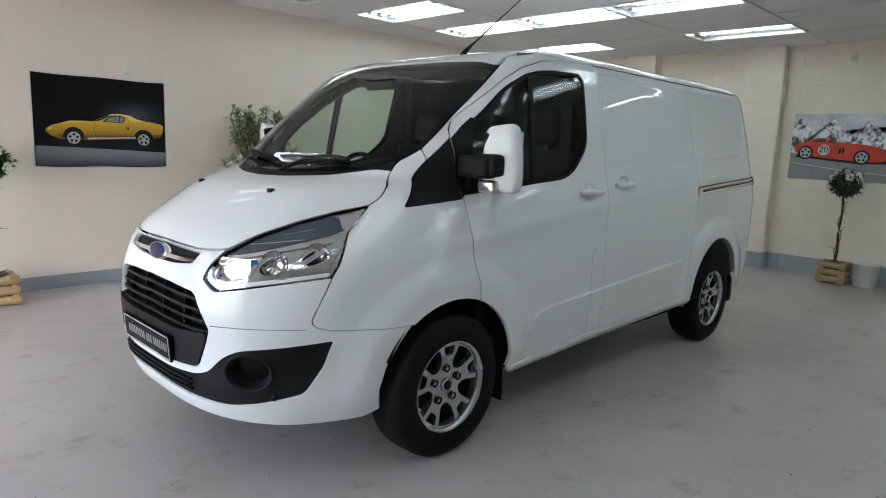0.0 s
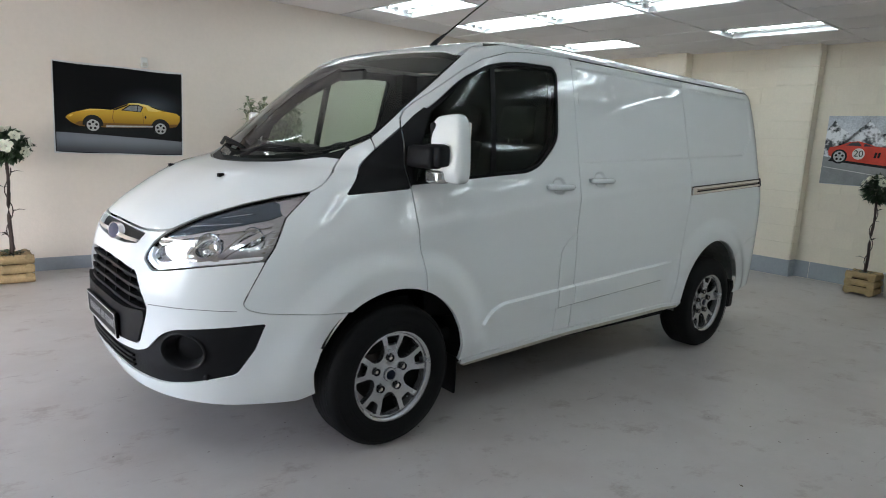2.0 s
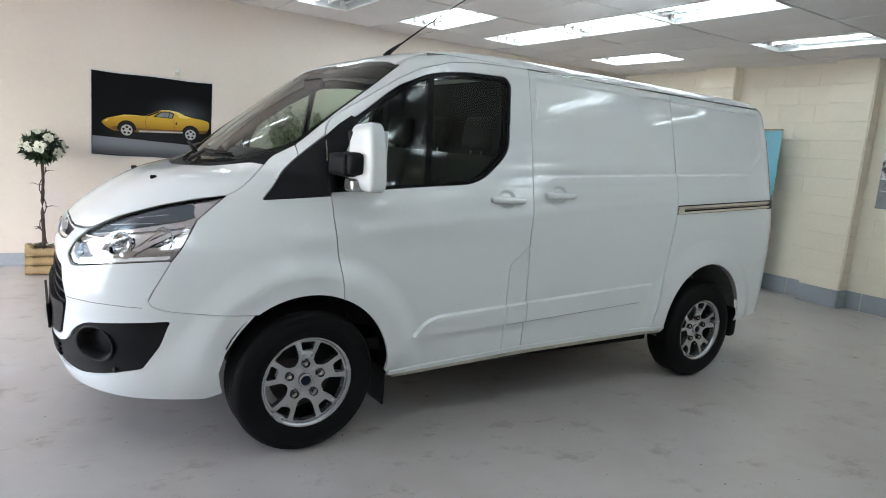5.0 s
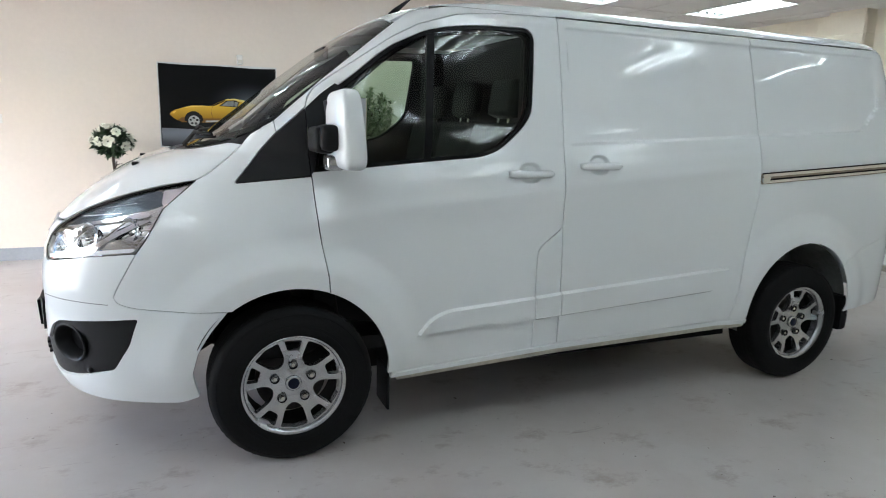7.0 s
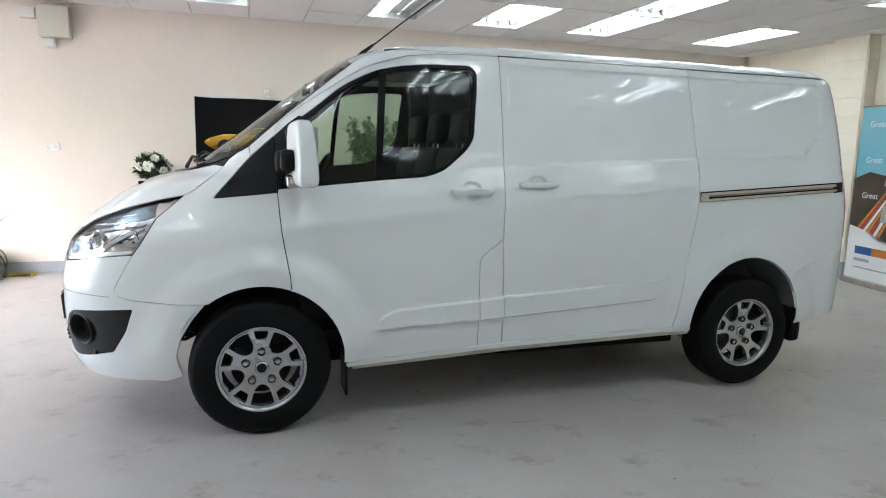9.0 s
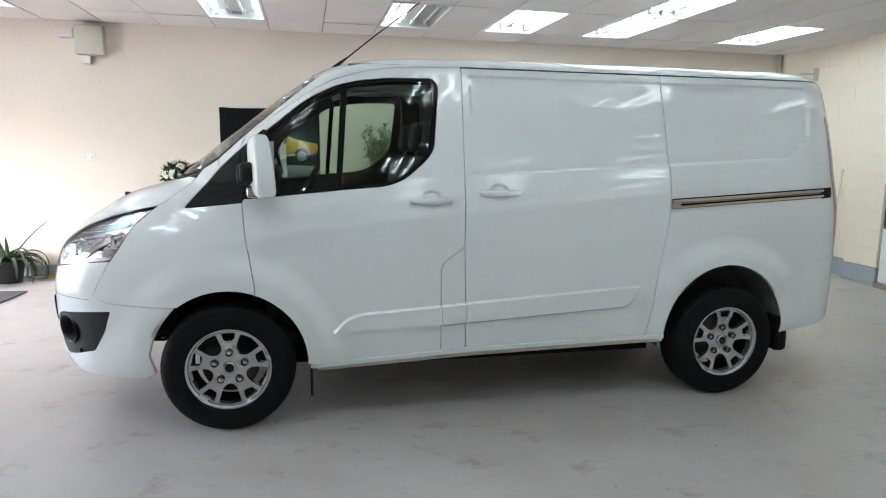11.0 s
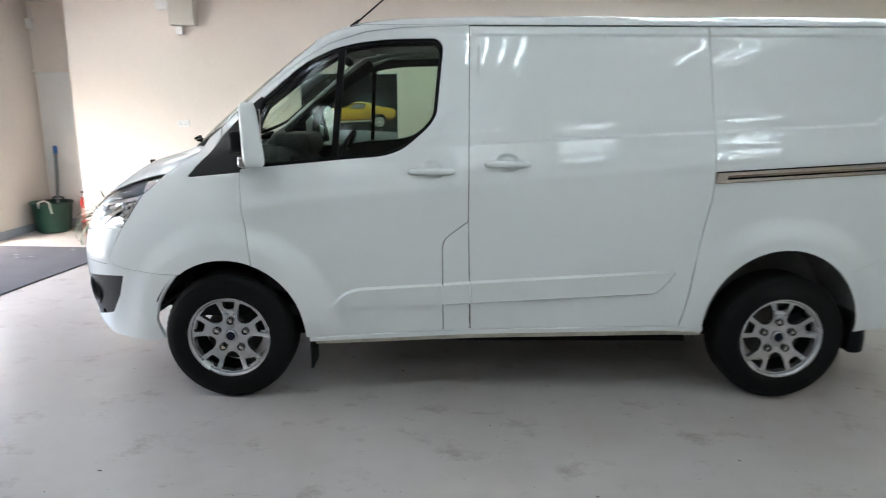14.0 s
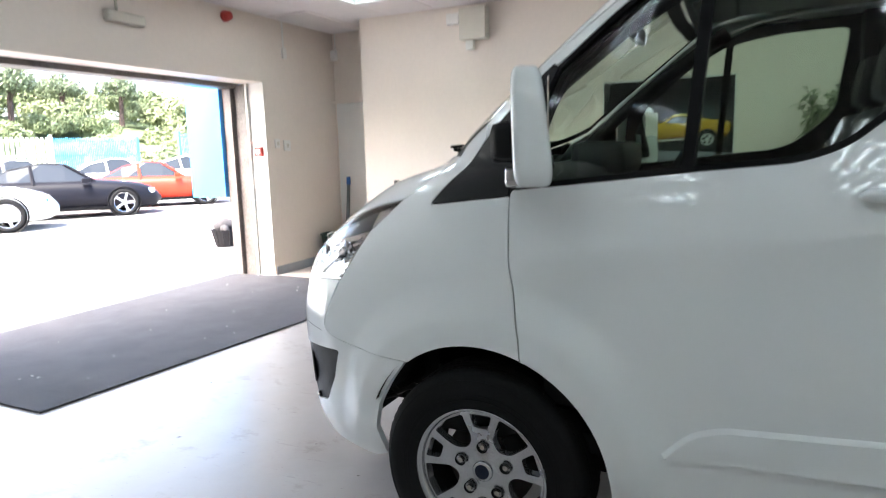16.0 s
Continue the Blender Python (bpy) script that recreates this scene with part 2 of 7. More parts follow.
structure("floor", boxes((WEST - 0.35, EAST + 0.2, SOUTH - 0.2, REC_Y + 0.2, -0.15, 0)), FLOOR, "smooth pale grey painted concrete floor with scuffs")
structure("wall_north", boxes((REC_X, EAST + 0.2, NORTH, NORTH + 0.22, 0, CEIL + 0.2)), WALL, "plain cream painted plaster wall")
structure("wall_south", boxes((WEST - 0.3, EAST + 0.2, SOUTH - 0.2, SOUTH, 0, CEIL + 0.2)), WALL, "plain cream painted wall")
structure("wall_recess", boxes((WEST - 0.3, REC_X + 0.25, REC_Y, REC_Y + 0.2, 0, CEIL + 0.2), (REC_X, REC_X + 0.22, NORTH + 0.22, REC_Y, 0, CEIL + 0.2)), WALL, "cream painted recess wall")
DOOR_Y0, DOOR_Y1, DOOR_TOP = -1.55, 2.99, 2.15
structure("wall_west", boxes((WEST - 0.30, WEST, SOUTH, DOOR_Y0, 0, CEIL + 0.2), (WEST - 0.30, WEST, DOOR_Y1, REC_Y, 0, CEIL + 0.2),
                             (WEST - 0.30, WEST, DOOR_Y0, DOOR_Y1, DOOR_TOP, CEIL + 0.2)), WALL, "cream painted wall with a wide door opening")
structure("wall_east", boxes((EAST, EAST + 0.2, SOUTH, NORTH, 0, CEIL + 0.2)), MORTAR, "cream painted concrete block wall")
structure("skirting_north", boxes((REC_X, EAST, NORTH - 0.012, NORTH, 0, 0.125)), SKIRT, "grey painted skirting band")
structure("skirting_west", boxes((WEST, WEST + 0.012, DOOR_Y1 + 0.02, REC_Y, 0, 0.10), (WEST, WEST + 0.012, SOUTH, DOOR_Y0, 0, 0.10)), SKIRT, "grey painted skirting band")
structure("skirting_recess", boxes((WEST + 0.012, REC_X, REC_Y - 0.012, REC_Y, 0, 0.10)), SKIRT, "grey painted skirting band")
structure("pilaster_1", boxes((6.80, EAST + 0.01, -0.028, 0.428, 0, CEIL)), MORTAR, "cream painted block pier")
structure("pilaster_2", boxes((6.80, EAST + 0.01, 1.702, 2.158, 0, CEIL)), MORTAR, "cream painted block pier")
structure("ceiling_slab", boxes((WEST - 0.3, EAST + 0.2, SOUTH - 0.2, REC_Y + 0.2, CEIL + 0.20, CEIL + 0.3)), GRID, "ceiling void slab")

# suspended ceiling: tiles on a 0.6 m grid, troffers let into it
GX, GY = 0.04, 0.70
LIGHTS = [(-2.96, 1.9), (-0.56, 1.9), (1.24, 1.9), (2.44, 1.9), (3.64, 1.9), (5.44, 1.9), (3.64, 0.7),
          (-2.96, -0.5), (2.44, -0.5), (3.64, -0.5), (5.44, -0.5), (1.24, -2.9), (3.04, -2.9), (4.84, -2.9), (-0.56, -2.9), (-2.36, -2.9),
          (1.24, -5.3), (2.44, -5.3), (4.24, -5.3), (-0.56, -5.3)]
lit = {(round((x - GX) / 0.6), round((y - GY) / 1.2)) for x, y in LIGHTS}
bm = bmesh.new()
rng = random.Random(4)
for i in range(math.floor((WEST - GX) / 0.6), math.ceil((EAST - GX) / 0.6)):
    for j in range(math.floor((SOUTH - GY) / 1.2), math.ceil((REC_Y - GY) / 1.2)):
        if (i, j) in lit:
            continue
        x0, y0 = max(WEST - 0.05, GX + 0.6 * i), max(SOUTH, GY + 1.2 * j)
        x1, y1 = min(EAST + 0.02, GX + 0.6 * i + 0.6), min(REC_Y, GY + 1.2 * j + 1.2)
        if x1 - x0 < 0.03 or y1 - y0 < 0.03:
            continue
        tilt = pose(0, 0, 0, rng.uniform(-0.35, 0.35), rng.uniform(-0.35, 0.35), 0)
        c = Matrix.Translation(((x0 + x1) / 2, (y0 + y1) / 2, CEIL + rng.uniform(0.0, 0.006)))
        w, d = (x1 - x0) / 2 - 0.0065, (y1 - y0) / 2 - 0.0065
        box(bm, -w, w, -d, d, 0, 0.015, c @ tilt)
structure("ceiling", bm, TILE, "suspended ceiling of off-white square tiles, some sagging")
bm = bmesh.new()
for i in range(math.floor((WEST - GX) / 0.6), math.ceil((EAST - GX) / 0.6) + 1):
    box(bm, GX + 0.6 * i - 0.011, GX + 0.6 * i + 0.011, SOUTH, REC_Y, CEIL + 0.012, CEIL + 0.03)
structure("ceiling_grid", bm, JOINTGREY, "thin pale metal ceiling grid")


def troffer(x, y, on):
    t = thing("ceiling_light", "recessed fluorescent ceiling light with four bare tubes, lit", "ceiling light", (x, y, CEIL), "ceiling lights")
    part("reflector", boxes((0.005, 0.595, 0.005, 1.195, 0.085, 0.095), (0.005, 0.02, 0.005, 1.195, 0, 0.085), (0.58, 0.595, 0.005, 1.195, 0, 0.085),
                            (0.02, 0.58, 0.005, 0.02, 0, 0.085), (0.02, 0.58, 1.18, 1.195, 0, 0.085)), TROFFER, t)
    part("frame", boxes((0, 0.6, 0, 0.022, -0.004, 0.006), (0, 0.6, 1.178, 1.2, -0.004, 0.006), (0, 0.022, 0.022, 1.178, -0.004, 0.006),
                        (0.578, 0.6, 0.022, 1.178, -0.004, 0.006)), GRID, t)
    for k in range(4):
        cx = 0.09 + 0.14 * k
        part("tube", cyl(bmesh.new(), (cx, 0.05, 0.05), (cx, 1.15, 0.05), 0.0095, seg=10), TUBE if k in on else DEADTUBE, t, smooth=True)
        for y0 in (0.03, 1.13):
            part("tube_holder", boxes((cx - 0.018, cx + 0.018, y0, y0 + 0.04, 0.03, 0.085), bevel=0.004), GRID, t)
    part("ballast_cover", boxes((0.25, 0.35, 0.02, 1.18, 0.062, 0.085), bevel=0.008), TROFFER, t)
    return t


DIM = {(3.04, -2.9): (0, 2, 3), (4.84, -2.9): (0, 1), (1.24, 1.9): (0, 1), (-0.56, 1.9): (0, 3), (5.44, -0.5): (0, 2), (3.64, -0.5): (0, 1, 3)}
first = troffer(*LIGHTS[0], (0, 1, 2, 3))
for x, y in LIGHTS[1:]:
    if (x, y) in DIM:
        tagged(troffer(x, y, DIM[(x, y)]), "recessed fluorescent ceiling light with some tubes unlit")
    else:
        copy_thing(first, Matrix.Translation((x, y, CEIL)))


# ---- the van: one skin, described by profiles over the height ----
def curve(rows):
    """A smooth, non-overshooting curve through (height, value) rows."""
    t, v = np.array(rows, float).T
    d = np.diff(v) / np.diff(t)
    m = np.concatenate(([d[0]], np.where(d[1:] * d[:-1] > 0, 2 * d[1:] * d[:-1] / np.where(d[1:] + d[:-1] == 0, 1, d[1:] + d[:-1]), 0), [d[-1]]))

    def at(z):
        z = np.clip(np.asarray(z, float), t[0], t[-1])
        i = np.clip(np.searchsorted(t, z) - 1, 0, len(d) - 1)
        h = t[i + 1] - t[i]
        s = (z - t[i]) / h
        return ((1 + 2 * s) * (1 - s) ** 2 * v[i] + s * (1 - s) ** 2 * h * m[i] + s * s * (3 - 2 * s) * v[i + 1] + s * s * (s - 1) * h * m[i + 1])
    return at


SIDE = curve([(.20, .905), (.30, .928), (.40, .940), (.51, .948), (.70, .956), (.97, .963), (1.12, .962), (1.22, .950), (1.30, .926), (1.5, .888),
              (1.7, .848), (1.80, .825), (1.87, .808), (1.92, .791), (1.955, .772), (1.98, .743), (2.0, .690), (2.012, .610)])
def eased(at, z0, z1, sigma):
    """The same curve with its bending evened out between two heights."""
    z = np.arange(.2, 2.0125, .012)
    w = np.exp(-(np.linspace(-2.5, 2.5, 41)) ** 2 / 2)
    w /= w.sum()
    soft = np.array([np.sum(at(v + np.linspace(-2.5, 2.5, 41) * sigma) * w) for v in z])
    s = np.clip(np.minimum((z - z0) / .06, (z1 - z) / .06), 0, 1)
    rows = np.stack([z, at(z) * (1 - s) + soft * s], 1)
    return curve(np.concatenate([rows, [[2.012, float(at(2.012))]]]) if z[-1] < 2.0115 else rows)


SIDE = eased(SIDE, 1.00, 1.90, .06)
NOSE = curve([(.20, -.90), (.28, -.95), (.36, -.985), (.45, -1.0), (.60, -1.0), (.75, -.995), (.84, -.982), (.90, -.968), (.95, -.950), (1.0, -.91), (1.05, -.865),
              (1.1, -.805), (1.15, -.735), (1.19, -.672), (1.237, -.585), (1.27, -.48), (1.30, -.37), (1.32, -.33), (1.4, -.23), (1.5, -.10), (1.6, .03),
              (1.7, .16), (1.8, .295), (1.87, .395), (1.92, .48), (1.955, .58), (1.98, .74), (2.0, 1.05), (2.012, 1.4)])
NOSE = eased(NOSE, 1.0, 1.27, .02)
FULL = curve([(.2, 3.1), (.3, 3.19), (.5, 3.33), (.65, 3.6), (.75, 3.68), (.9, 3.55), (1.0, 3.42), (1.1, 3.11), (1.15, 3.05), (1.2, 3.09), (1.3, 3.22), (1.4, 3.61), (1.5, 3.65), (1.6, 3.5), (1.87, 3.6), (1.955, 3.3), (2.012, 3.0)])
START = curve([(.2, .45), (.5, .6), (.65, .8), (.9, 1.0), (1.0, 1.1), (1.3, 1.1), (1.35, 1.0), (1.4, .85), (1.5, .65), (1.6, .58), (1.7, .60), (1.87, .70), (1.955, .85), (1.98, 1.0), (2.0, 1.4), (2.012, 1.7)])
TAIL = curve([(.2, 3.92), (.35, 3.96), (.6, 3.97), (1.0, 3.96), (1.4, 3.94), (1.8, 3.895), (1.92, 3.87), (1.98, 3.81), (2.0, 3.73), (2.012, 3.58)])
FULL, START = eased(FULL, .75, 1.75, .045), eased(START, .75, 1.75, .045)
CREASE = curve([(-1.0, .96), (-.2, 1.0), (.44, 1.085), (1.26, 1.160), (2.0, 1.222), (3.1, 1.295), (4.0, 1.33)])


def step(a, b, v):
    s = np.clip((v - a) / (b - a), 0, 1)
    return s * s * (3 - 2 * s)


# lean of the flank, in degrees, over the height above the belt line: a nearly flat upper side, then a rolled shoulder
LEAN = curve([(-.60, 8.5), (-.20, 8.5), (-.150, 9.2), (-.125, 10.8), (-.100, 13.6), (-.070, 15.6), (-.045, 11.3), (-.022, 13.0), (0, 12.6), (.012, 8.6), (.035, 8.8), (.060, 10.6), (.090, 12.8), (.14, 12.7), (.2, 11.8)])
_e = np.linspace(-.60, .20, 801)
_t = np.tan(np.radians(LEAN(_e)))
_f = np.concatenate([np.cumsum((_t[1:] + _t[:-1])[::-1] * .0005)[::-1], [0.0]])
FALL = curve(np.stack([_e[::10], _f[::10]], 1))      # how far the side comes out from .20 above the belt line
FLANK = curve([(.2, .905), (.70, .956), (.85, .957), (1.0, .954), (1.1, .951), (1.2, .947), (1.3, .942), (1.4, .936)])


def belt(x):
    return 1.285 + .052 * np.asarray(x, float)


def shoulder(x, z):
    """What turns the plain flank into the rolled shoulder over the crease and the scooped doors below it."""
    top = SIDE(belt(x) + .20)
    upper = top + FALL(np.clip(z - belt(x), -.6, .20))
    c = CREASE(x)
    k = top + FALL(np.clip(c - belt(x), -.6, .20)) - FLANK(c)
    low = FLANK(z) + k * np.exp(-(np.maximum(c - z, 0) / .085) ** 2)
    h = .004
    both_ = -h * np.logaddexp(-upper / h, -low / h) + h * math.log(2) * np.exp(-((z - c) / .03) ** 2)
    y = np.where(z - belt(x) > .20, SIDE(z), both_)
    return (y - SIDE(z)) * step(.72, .90, z)


def relief(x, z):
    """Pressed shapes of the side: shoulder line, wheel flares, the panel sunk into the load bay."""
    r = shoulder(x, z) * step(-.20, .25, x) * (1 - step(3.0, 3.4, x))
    for cx, cz in ((0.005, .365), (2.90, .40)):
        q = np.hypot(x - cx, z - cz)
        r = r + .029 * (1 - step(.475, .61, q)) * step(.3, .45, z)
    m = np.minimum.reduce([x - 1.30, z - belt(x), 1.905 - z, (3.47 - .05 * (z - 1.6)) - x, (3.32 - x) * .70 + (z - 1.46) * .72 + .0])
    return r - .009 * step(0, .016, m)


def half_width(x, z):
    x, z = np.asarray(x, float), np.asarray(z, float)
    n, x0 = FULL(z), START(z)
    q = np.clip((x0 - x) / (x0 - NOSE(z)), 0, 1)
    k = np.clip((x - (TAIL(z) - .45)) / .45, 0, 1)
    return SIDE(z) * (1 - q ** n) ** (1 / n) * (1 - k ** 2.2) ** (1 / 2.2)


def side_chart(u, v):
    """u along the van, v height, on the nearside."""
    return np.stack([u, -(half_width(u, v) + relief(u, v)), v], -1)


def glass_chart(u, v):
    """The side without its pressings: the plane of the door glass."""
    flat = np.where(v < 1.5, np.minimum(SIDE(1.5) + (1.5 - v) * .225 - .12 * (1.5 - v) ** 2, .945) - SIDE(v), 0) * step(-.20, .25, u)
    return np.stack([u, -(half_width(u, v) + flat), v], -1)


def nose_chart(u, v):
    """u turns from the middle of the nose (0) to the flanks (a quarter turn), v height."""
    n, x0 = FULL(v), START(v)
    s = np.sin(u)
    x = x0 - (x0 - NOSE(v)) * (1 - np.clip(np.abs(s), 0, 1) ** n) ** (1 / n)
    return np.stack([x, SIDE(v) * s + np.sign(s) * relief(x, v) * np.abs(s) ** 3, v], -1)


def turn(y, z):
    """The nose chart's u for a place y across the van."""
    return math.asin(max(-1, min(1, y / float(SIDE(z)))))


def round_off(pts, r):
    """Round a polygon's corners; a point may carry its own radius."""
    out, n = [], len(pts)
    for i, p in enumerate(pts):
        rad = p[2] if len(p) > 2 else r
        a, b, c = Vector(pts[i - 1][:2]), Vector(p[:2]), Vector(pts[(i + 1) % n][:2])
        if rad <= 0:
            out.append(tuple(b))
            continue
        da, dc = min(rad, (a - b).length * 0.48), min(rad, (c - b).length * 0.48)
        p0, p1 = b + (a - b).normalized() * da, b + (c - b).normalized() * dc
        for k in range(6):
            t = k / 5
            out.append(tuple(p0 * (1 - t) ** 2 + b * 2 * t * (1 - t) + p1 * t * t))
    return out


def inset(pts, d):
    area = sum(a[0] * b[1] - b[0] * a[1] for a, b in zip(pts, pts[1:] + pts[:1]))
    s = 1 if area > 0 else -1
    out = []
    for i, p in enumerate(pts):
        a, b, c = Vector(pts[i - 1][:2]), Vector(p[:2]), Vector(pts[(i + 1) % len(pts)][:2])
        e, f = (b - a), (c - b)
        if e.length < 1e-6 or f.length < 1e-6:
            out.append(tuple(b))
            continue
        e.normalize(), f.normalize()
        n1, n2 = Vector((-e.y, e.x)) * s, Vector((-f.y, f.x)) * s
        m = n1 + n2
        k = 2 / max(0.5, m.length_squared) if m.length_squared > 1e-6 else 1
        out.append(tuple(b + m * min(k, 1.6) * d))
    return out


def fill(outer, holes, hu, hv):
    bm = bmesh.new()
    edges = []
    for loop in [outer, *holes]:
        vs = [bm.verts.new((p[0], p[1], 0)) for p in loop]
        edges += [bm.edges.new((vs[i - 1], vs[i])) for i in range(len(vs))]
    bmesh.ops.triangle_fill(bm, use_beauty=True, use_dissolve=False, edges=edges, normal=(0, 0, 1))
    us, vs = [p[0] for p in outer], [p[1] for p in outer]
    for lo, hi, h, no in ((min(us), max(us), hu, (1, 0, 0)), (min(vs), max(vs), hv, (0, 1, 0))):
        k = math.floor(lo / h) + 1
        while k * h < hi:
            bmesh.ops.bisect_plane(bm, geom=bm.verts[:] + bm.edges[:] + bm.faces[:], dist=1e-5, plane_co=Vector(no) * k * h, plane_no=no)
            k += 1
    bm.verts.index_update()
    co = np.array([v.co[:2] for v in bm.verts])
    faces = [[v.index for v in f.verts] for f in bm.faces if f.normal.z > 0] + [[v.index for v in f.verts][::-1] for f in bm.faces if f.normal.z <= 0]
    rim = []
    for e in bm.edges:
        if e.is_boundary:
            f = e.link_faces[0]
            loop = next(lp for lp in f.loops if lp.edge == e)
            a, b = loop.vert.index, loop.link_loop_next.vert.index
            rim.append((a, b) if f.normal.z > 0 else (b, a))
    bm.free()
    return co, faces, rim


def skin(name, parent, mat, chart, outer, holes=(), h=(.03, .03), off=0.0, lip=.020, gap=.0022, corner=0.02, mirror=False, label="", flare=0.0):
    """A panel cut out of the skin: its outline in the chart, edges turned in by lip."""
    outer = inset(round_off(outer, corner), gap)
    holes = [inset(round_off(q, corner), -gap if gap > 0 else 0) for q in holes]
    co, faces, rim = fill(outer, holes, *h)
    u, v = co.T
    e = 2.5e-3
    P = chart(u, v)
    N = np.cross(chart(u + e, v) - chart(u - e, v), chart(u, v + e) - chart(u, v - e))
    N /= np.maximum(np.linalg.norm(N, axis=1, keepdims=True), 1e-12)
    away = np.stack([np.minimum(P[:, 0] - .8, 0), P[:, 1], (P[:, 2] - .9) * .3], -1)
    out = np.sum(N * away, axis=1) < 0
    N[out] *= -1
    P = P + N * off
    flip = False
    f0 = faces[0]
    g = np.cross(P[f0[1]] - P[f0[0]], P[f0[2]] - P[f0[0]])
    if np.dot(g, N[f0[0]]) < 0:
        flip = True
    n0 = len(P)
    verts, normals = [P], [N]
    allf = [tuple(f[::-1]) if flip else tuple(f) for f in faces]
    if lip:
        ra = np.array(rim)
        A, B = P[ra[:, 0]], P[ra[:, 1]]
        side = np.cross(B - A, N[ra[:, 0]])
        side /= np.maximum(np.linalg.norm(side, axis=1, keepdims=True), 1e-12)
        if flip:
            side = -side
        A2, B2 = A - N[ra[:, 0]] * lip + side * flare, B - N[ra[:, 1]] * lip + side * flare
        if flare:
            side = side * lip + N[ra[:, 0]] * flare
            side /= np.linalg.norm(side, axis=1, keepdims=True)
        k = len(ra)
        verts += [A, B, B2, A2]
        normals += [side] * 4
        for i in range(k):
            q = (n0 + i, n0 + 3 * k + i, n0 + 2 * k + i, n0 + k + i)
            allf.append(q[::-1] if flip else q)
    V, M = np.concatenate(verts), np.concatenate(normals)
    if mirror:
        V, M = V * (1, -1, 1), M * (1, -1, 1)
        allf = [f[::-1] for f in allf]
    me = bpy.data.meshes.new(name)
    me.from_pydata(V.tolist(), [], allf)
    me.polygons.foreach_set("use_smooth", [True] * len(me.polygons))
    me.update()
    me.normals_split_custom_set_from_vertices(M.tolist())
    return put(name, me, mat, parent, label)


def nose_pts(pts):
    """(y, z[, r]) on the nearside (y negative) to the nose chart."""
    return [(turn(p[0], p[1]), *p[1:]) for p in pts]


def both(pts):
    """Close a nearside half outline (from the middle round to the middle) with its mirror image."""
    a = nose_pts(pts)
    b = [(-p[0], *p[1:]) for p in reversed(a) if abs(p[0]) > 1e-6]
    return a + b


def mirrored(pts):
    return [(-p[0], *p[1:]) for p in reversed(pts)]


def arc(cx, cz, rx, rz, a0, a1, n=30):
    return [(cx + rx * math.cos(radians(a0 + (a1 - a0) * k / n)), cz + rz * math.sin(radians(a0 + (a1 - a0) * k / n)), 0) for k in range(n + 1)]


PILLAR = [(-.036, 1.434), (.145, 1.596), (.288, 1.713), (.405, 1.808), (.487, 1.872)]
NOSE_SEAM = [(-.579, .908), (-.612, .85), (-.645, .79), (-.670, .735), (-.655, .712), (-.62, .700), (-.585, .693), (-.50, .686), (-.40, .683), (-.30, .683)]
HOOD_LINE = curve([(1.190, -.345), (1.215, -.300), (1.252, -.252), (1.287, -.205), (1.311, -.178), (1.332, -.160)])
HOOD_SEAM = [(float(HOOD_LINE(z)), float(z)) for z in np.linspace(1.190, 1.332, 22)]
van = thing("van", "white panel van with black trim and silver alloy wheels", "van")
DOOR_TOP_LINE = [(.084, 1.490), (.097, 1.533), (.128, 1.574), (.191, 1.620), (.288, 1.686), (.442, 1.790), (.564, 1.855), (.75, 1.912), (.92, 1.932), (1.10, 1.940), (1.262, 1.942)]
WING_SEAM = [(.091, 1.215), (.097, 1.118), (.107, 1.015), (.127, .895), (.142, .806), (.147, .741)]
ARCH_F = arc(.005, .365, .402, .400, 70.0, -3.0)
WINDOW = [(.112, 1.29, .01), (.17, 1.475, .03), (.215, 1.583, .01), (.272, 1.626, 0), (.384, 1.718, .02), (.450, 1.763, .02), (.587, 1.827, .03), (.70, 1.855, .04), (.85, 1.873, .04),
          (1.094, 1.879, .02), (1.130, 1.845, .03), (1.098, 1.505, .03), (1.060, 1.445, .04), (.934, 1.337, .04), (.84, 1.301, .05), (.617, 1.283, .03), (.235, 1.245, .02), (.100, 1.232, .005)]
DOOR = (DOOR_TOP_LINE[:-1] + [(1.262, 1.942, .004), (1.263, 1.51, 0), (1.261, .972, .004), (1.150, .891, .04), (1.129, .853, .03), (1.135, .384, .01)]
        + [(.425, .345, .01)] + ARCH_F[::-1] + [(p[0], p[1], 0) for p in reversed(WING_SEAM)] + [(.087, 1.355, 0)])
FLAP = [(1.262, .972, .004), (1.276, .392, .004), (1.135, .384, .004), (1.129, .853, .03), (1.150, .891, .04)]
REAR_SEAM = [(2.470, 1.942, .004), (2.504, 1.36, .05), (2.503, 1.21, .02), (2.498, 1.10, .05), (2.465, .934, .05), (2.410, .59, 0), (2.373, .415, .004)]
SLIDER = [(1.262, 1.942, .004), (1.261, .972, 0), (1.278, .392, .004)] + REAR_SEAM[::-1]
ARCH_R = arc(2.90, .40, .405, .430, 184, -15)
CUP_SHAPE = (1.075, 1.230, 1.456, 1.266)


def cup_chart(u, v):
    """The side with the two finger cups pressed in behind the handles."""
    P = side_chart(u, v)
    d = 0
    for cx, cz in (CUP_SHAPE[:2], CUP_SHAPE[2:]):
        rho = (np.abs((u - cx) / .064) ** 2.4 + np.abs((v - cz) / .052) ** 2.4) ** (1 / 2.4)
        d = d + .013 * (1 - step(.55, .97, rho))
    P[..., 1] += d
    return P


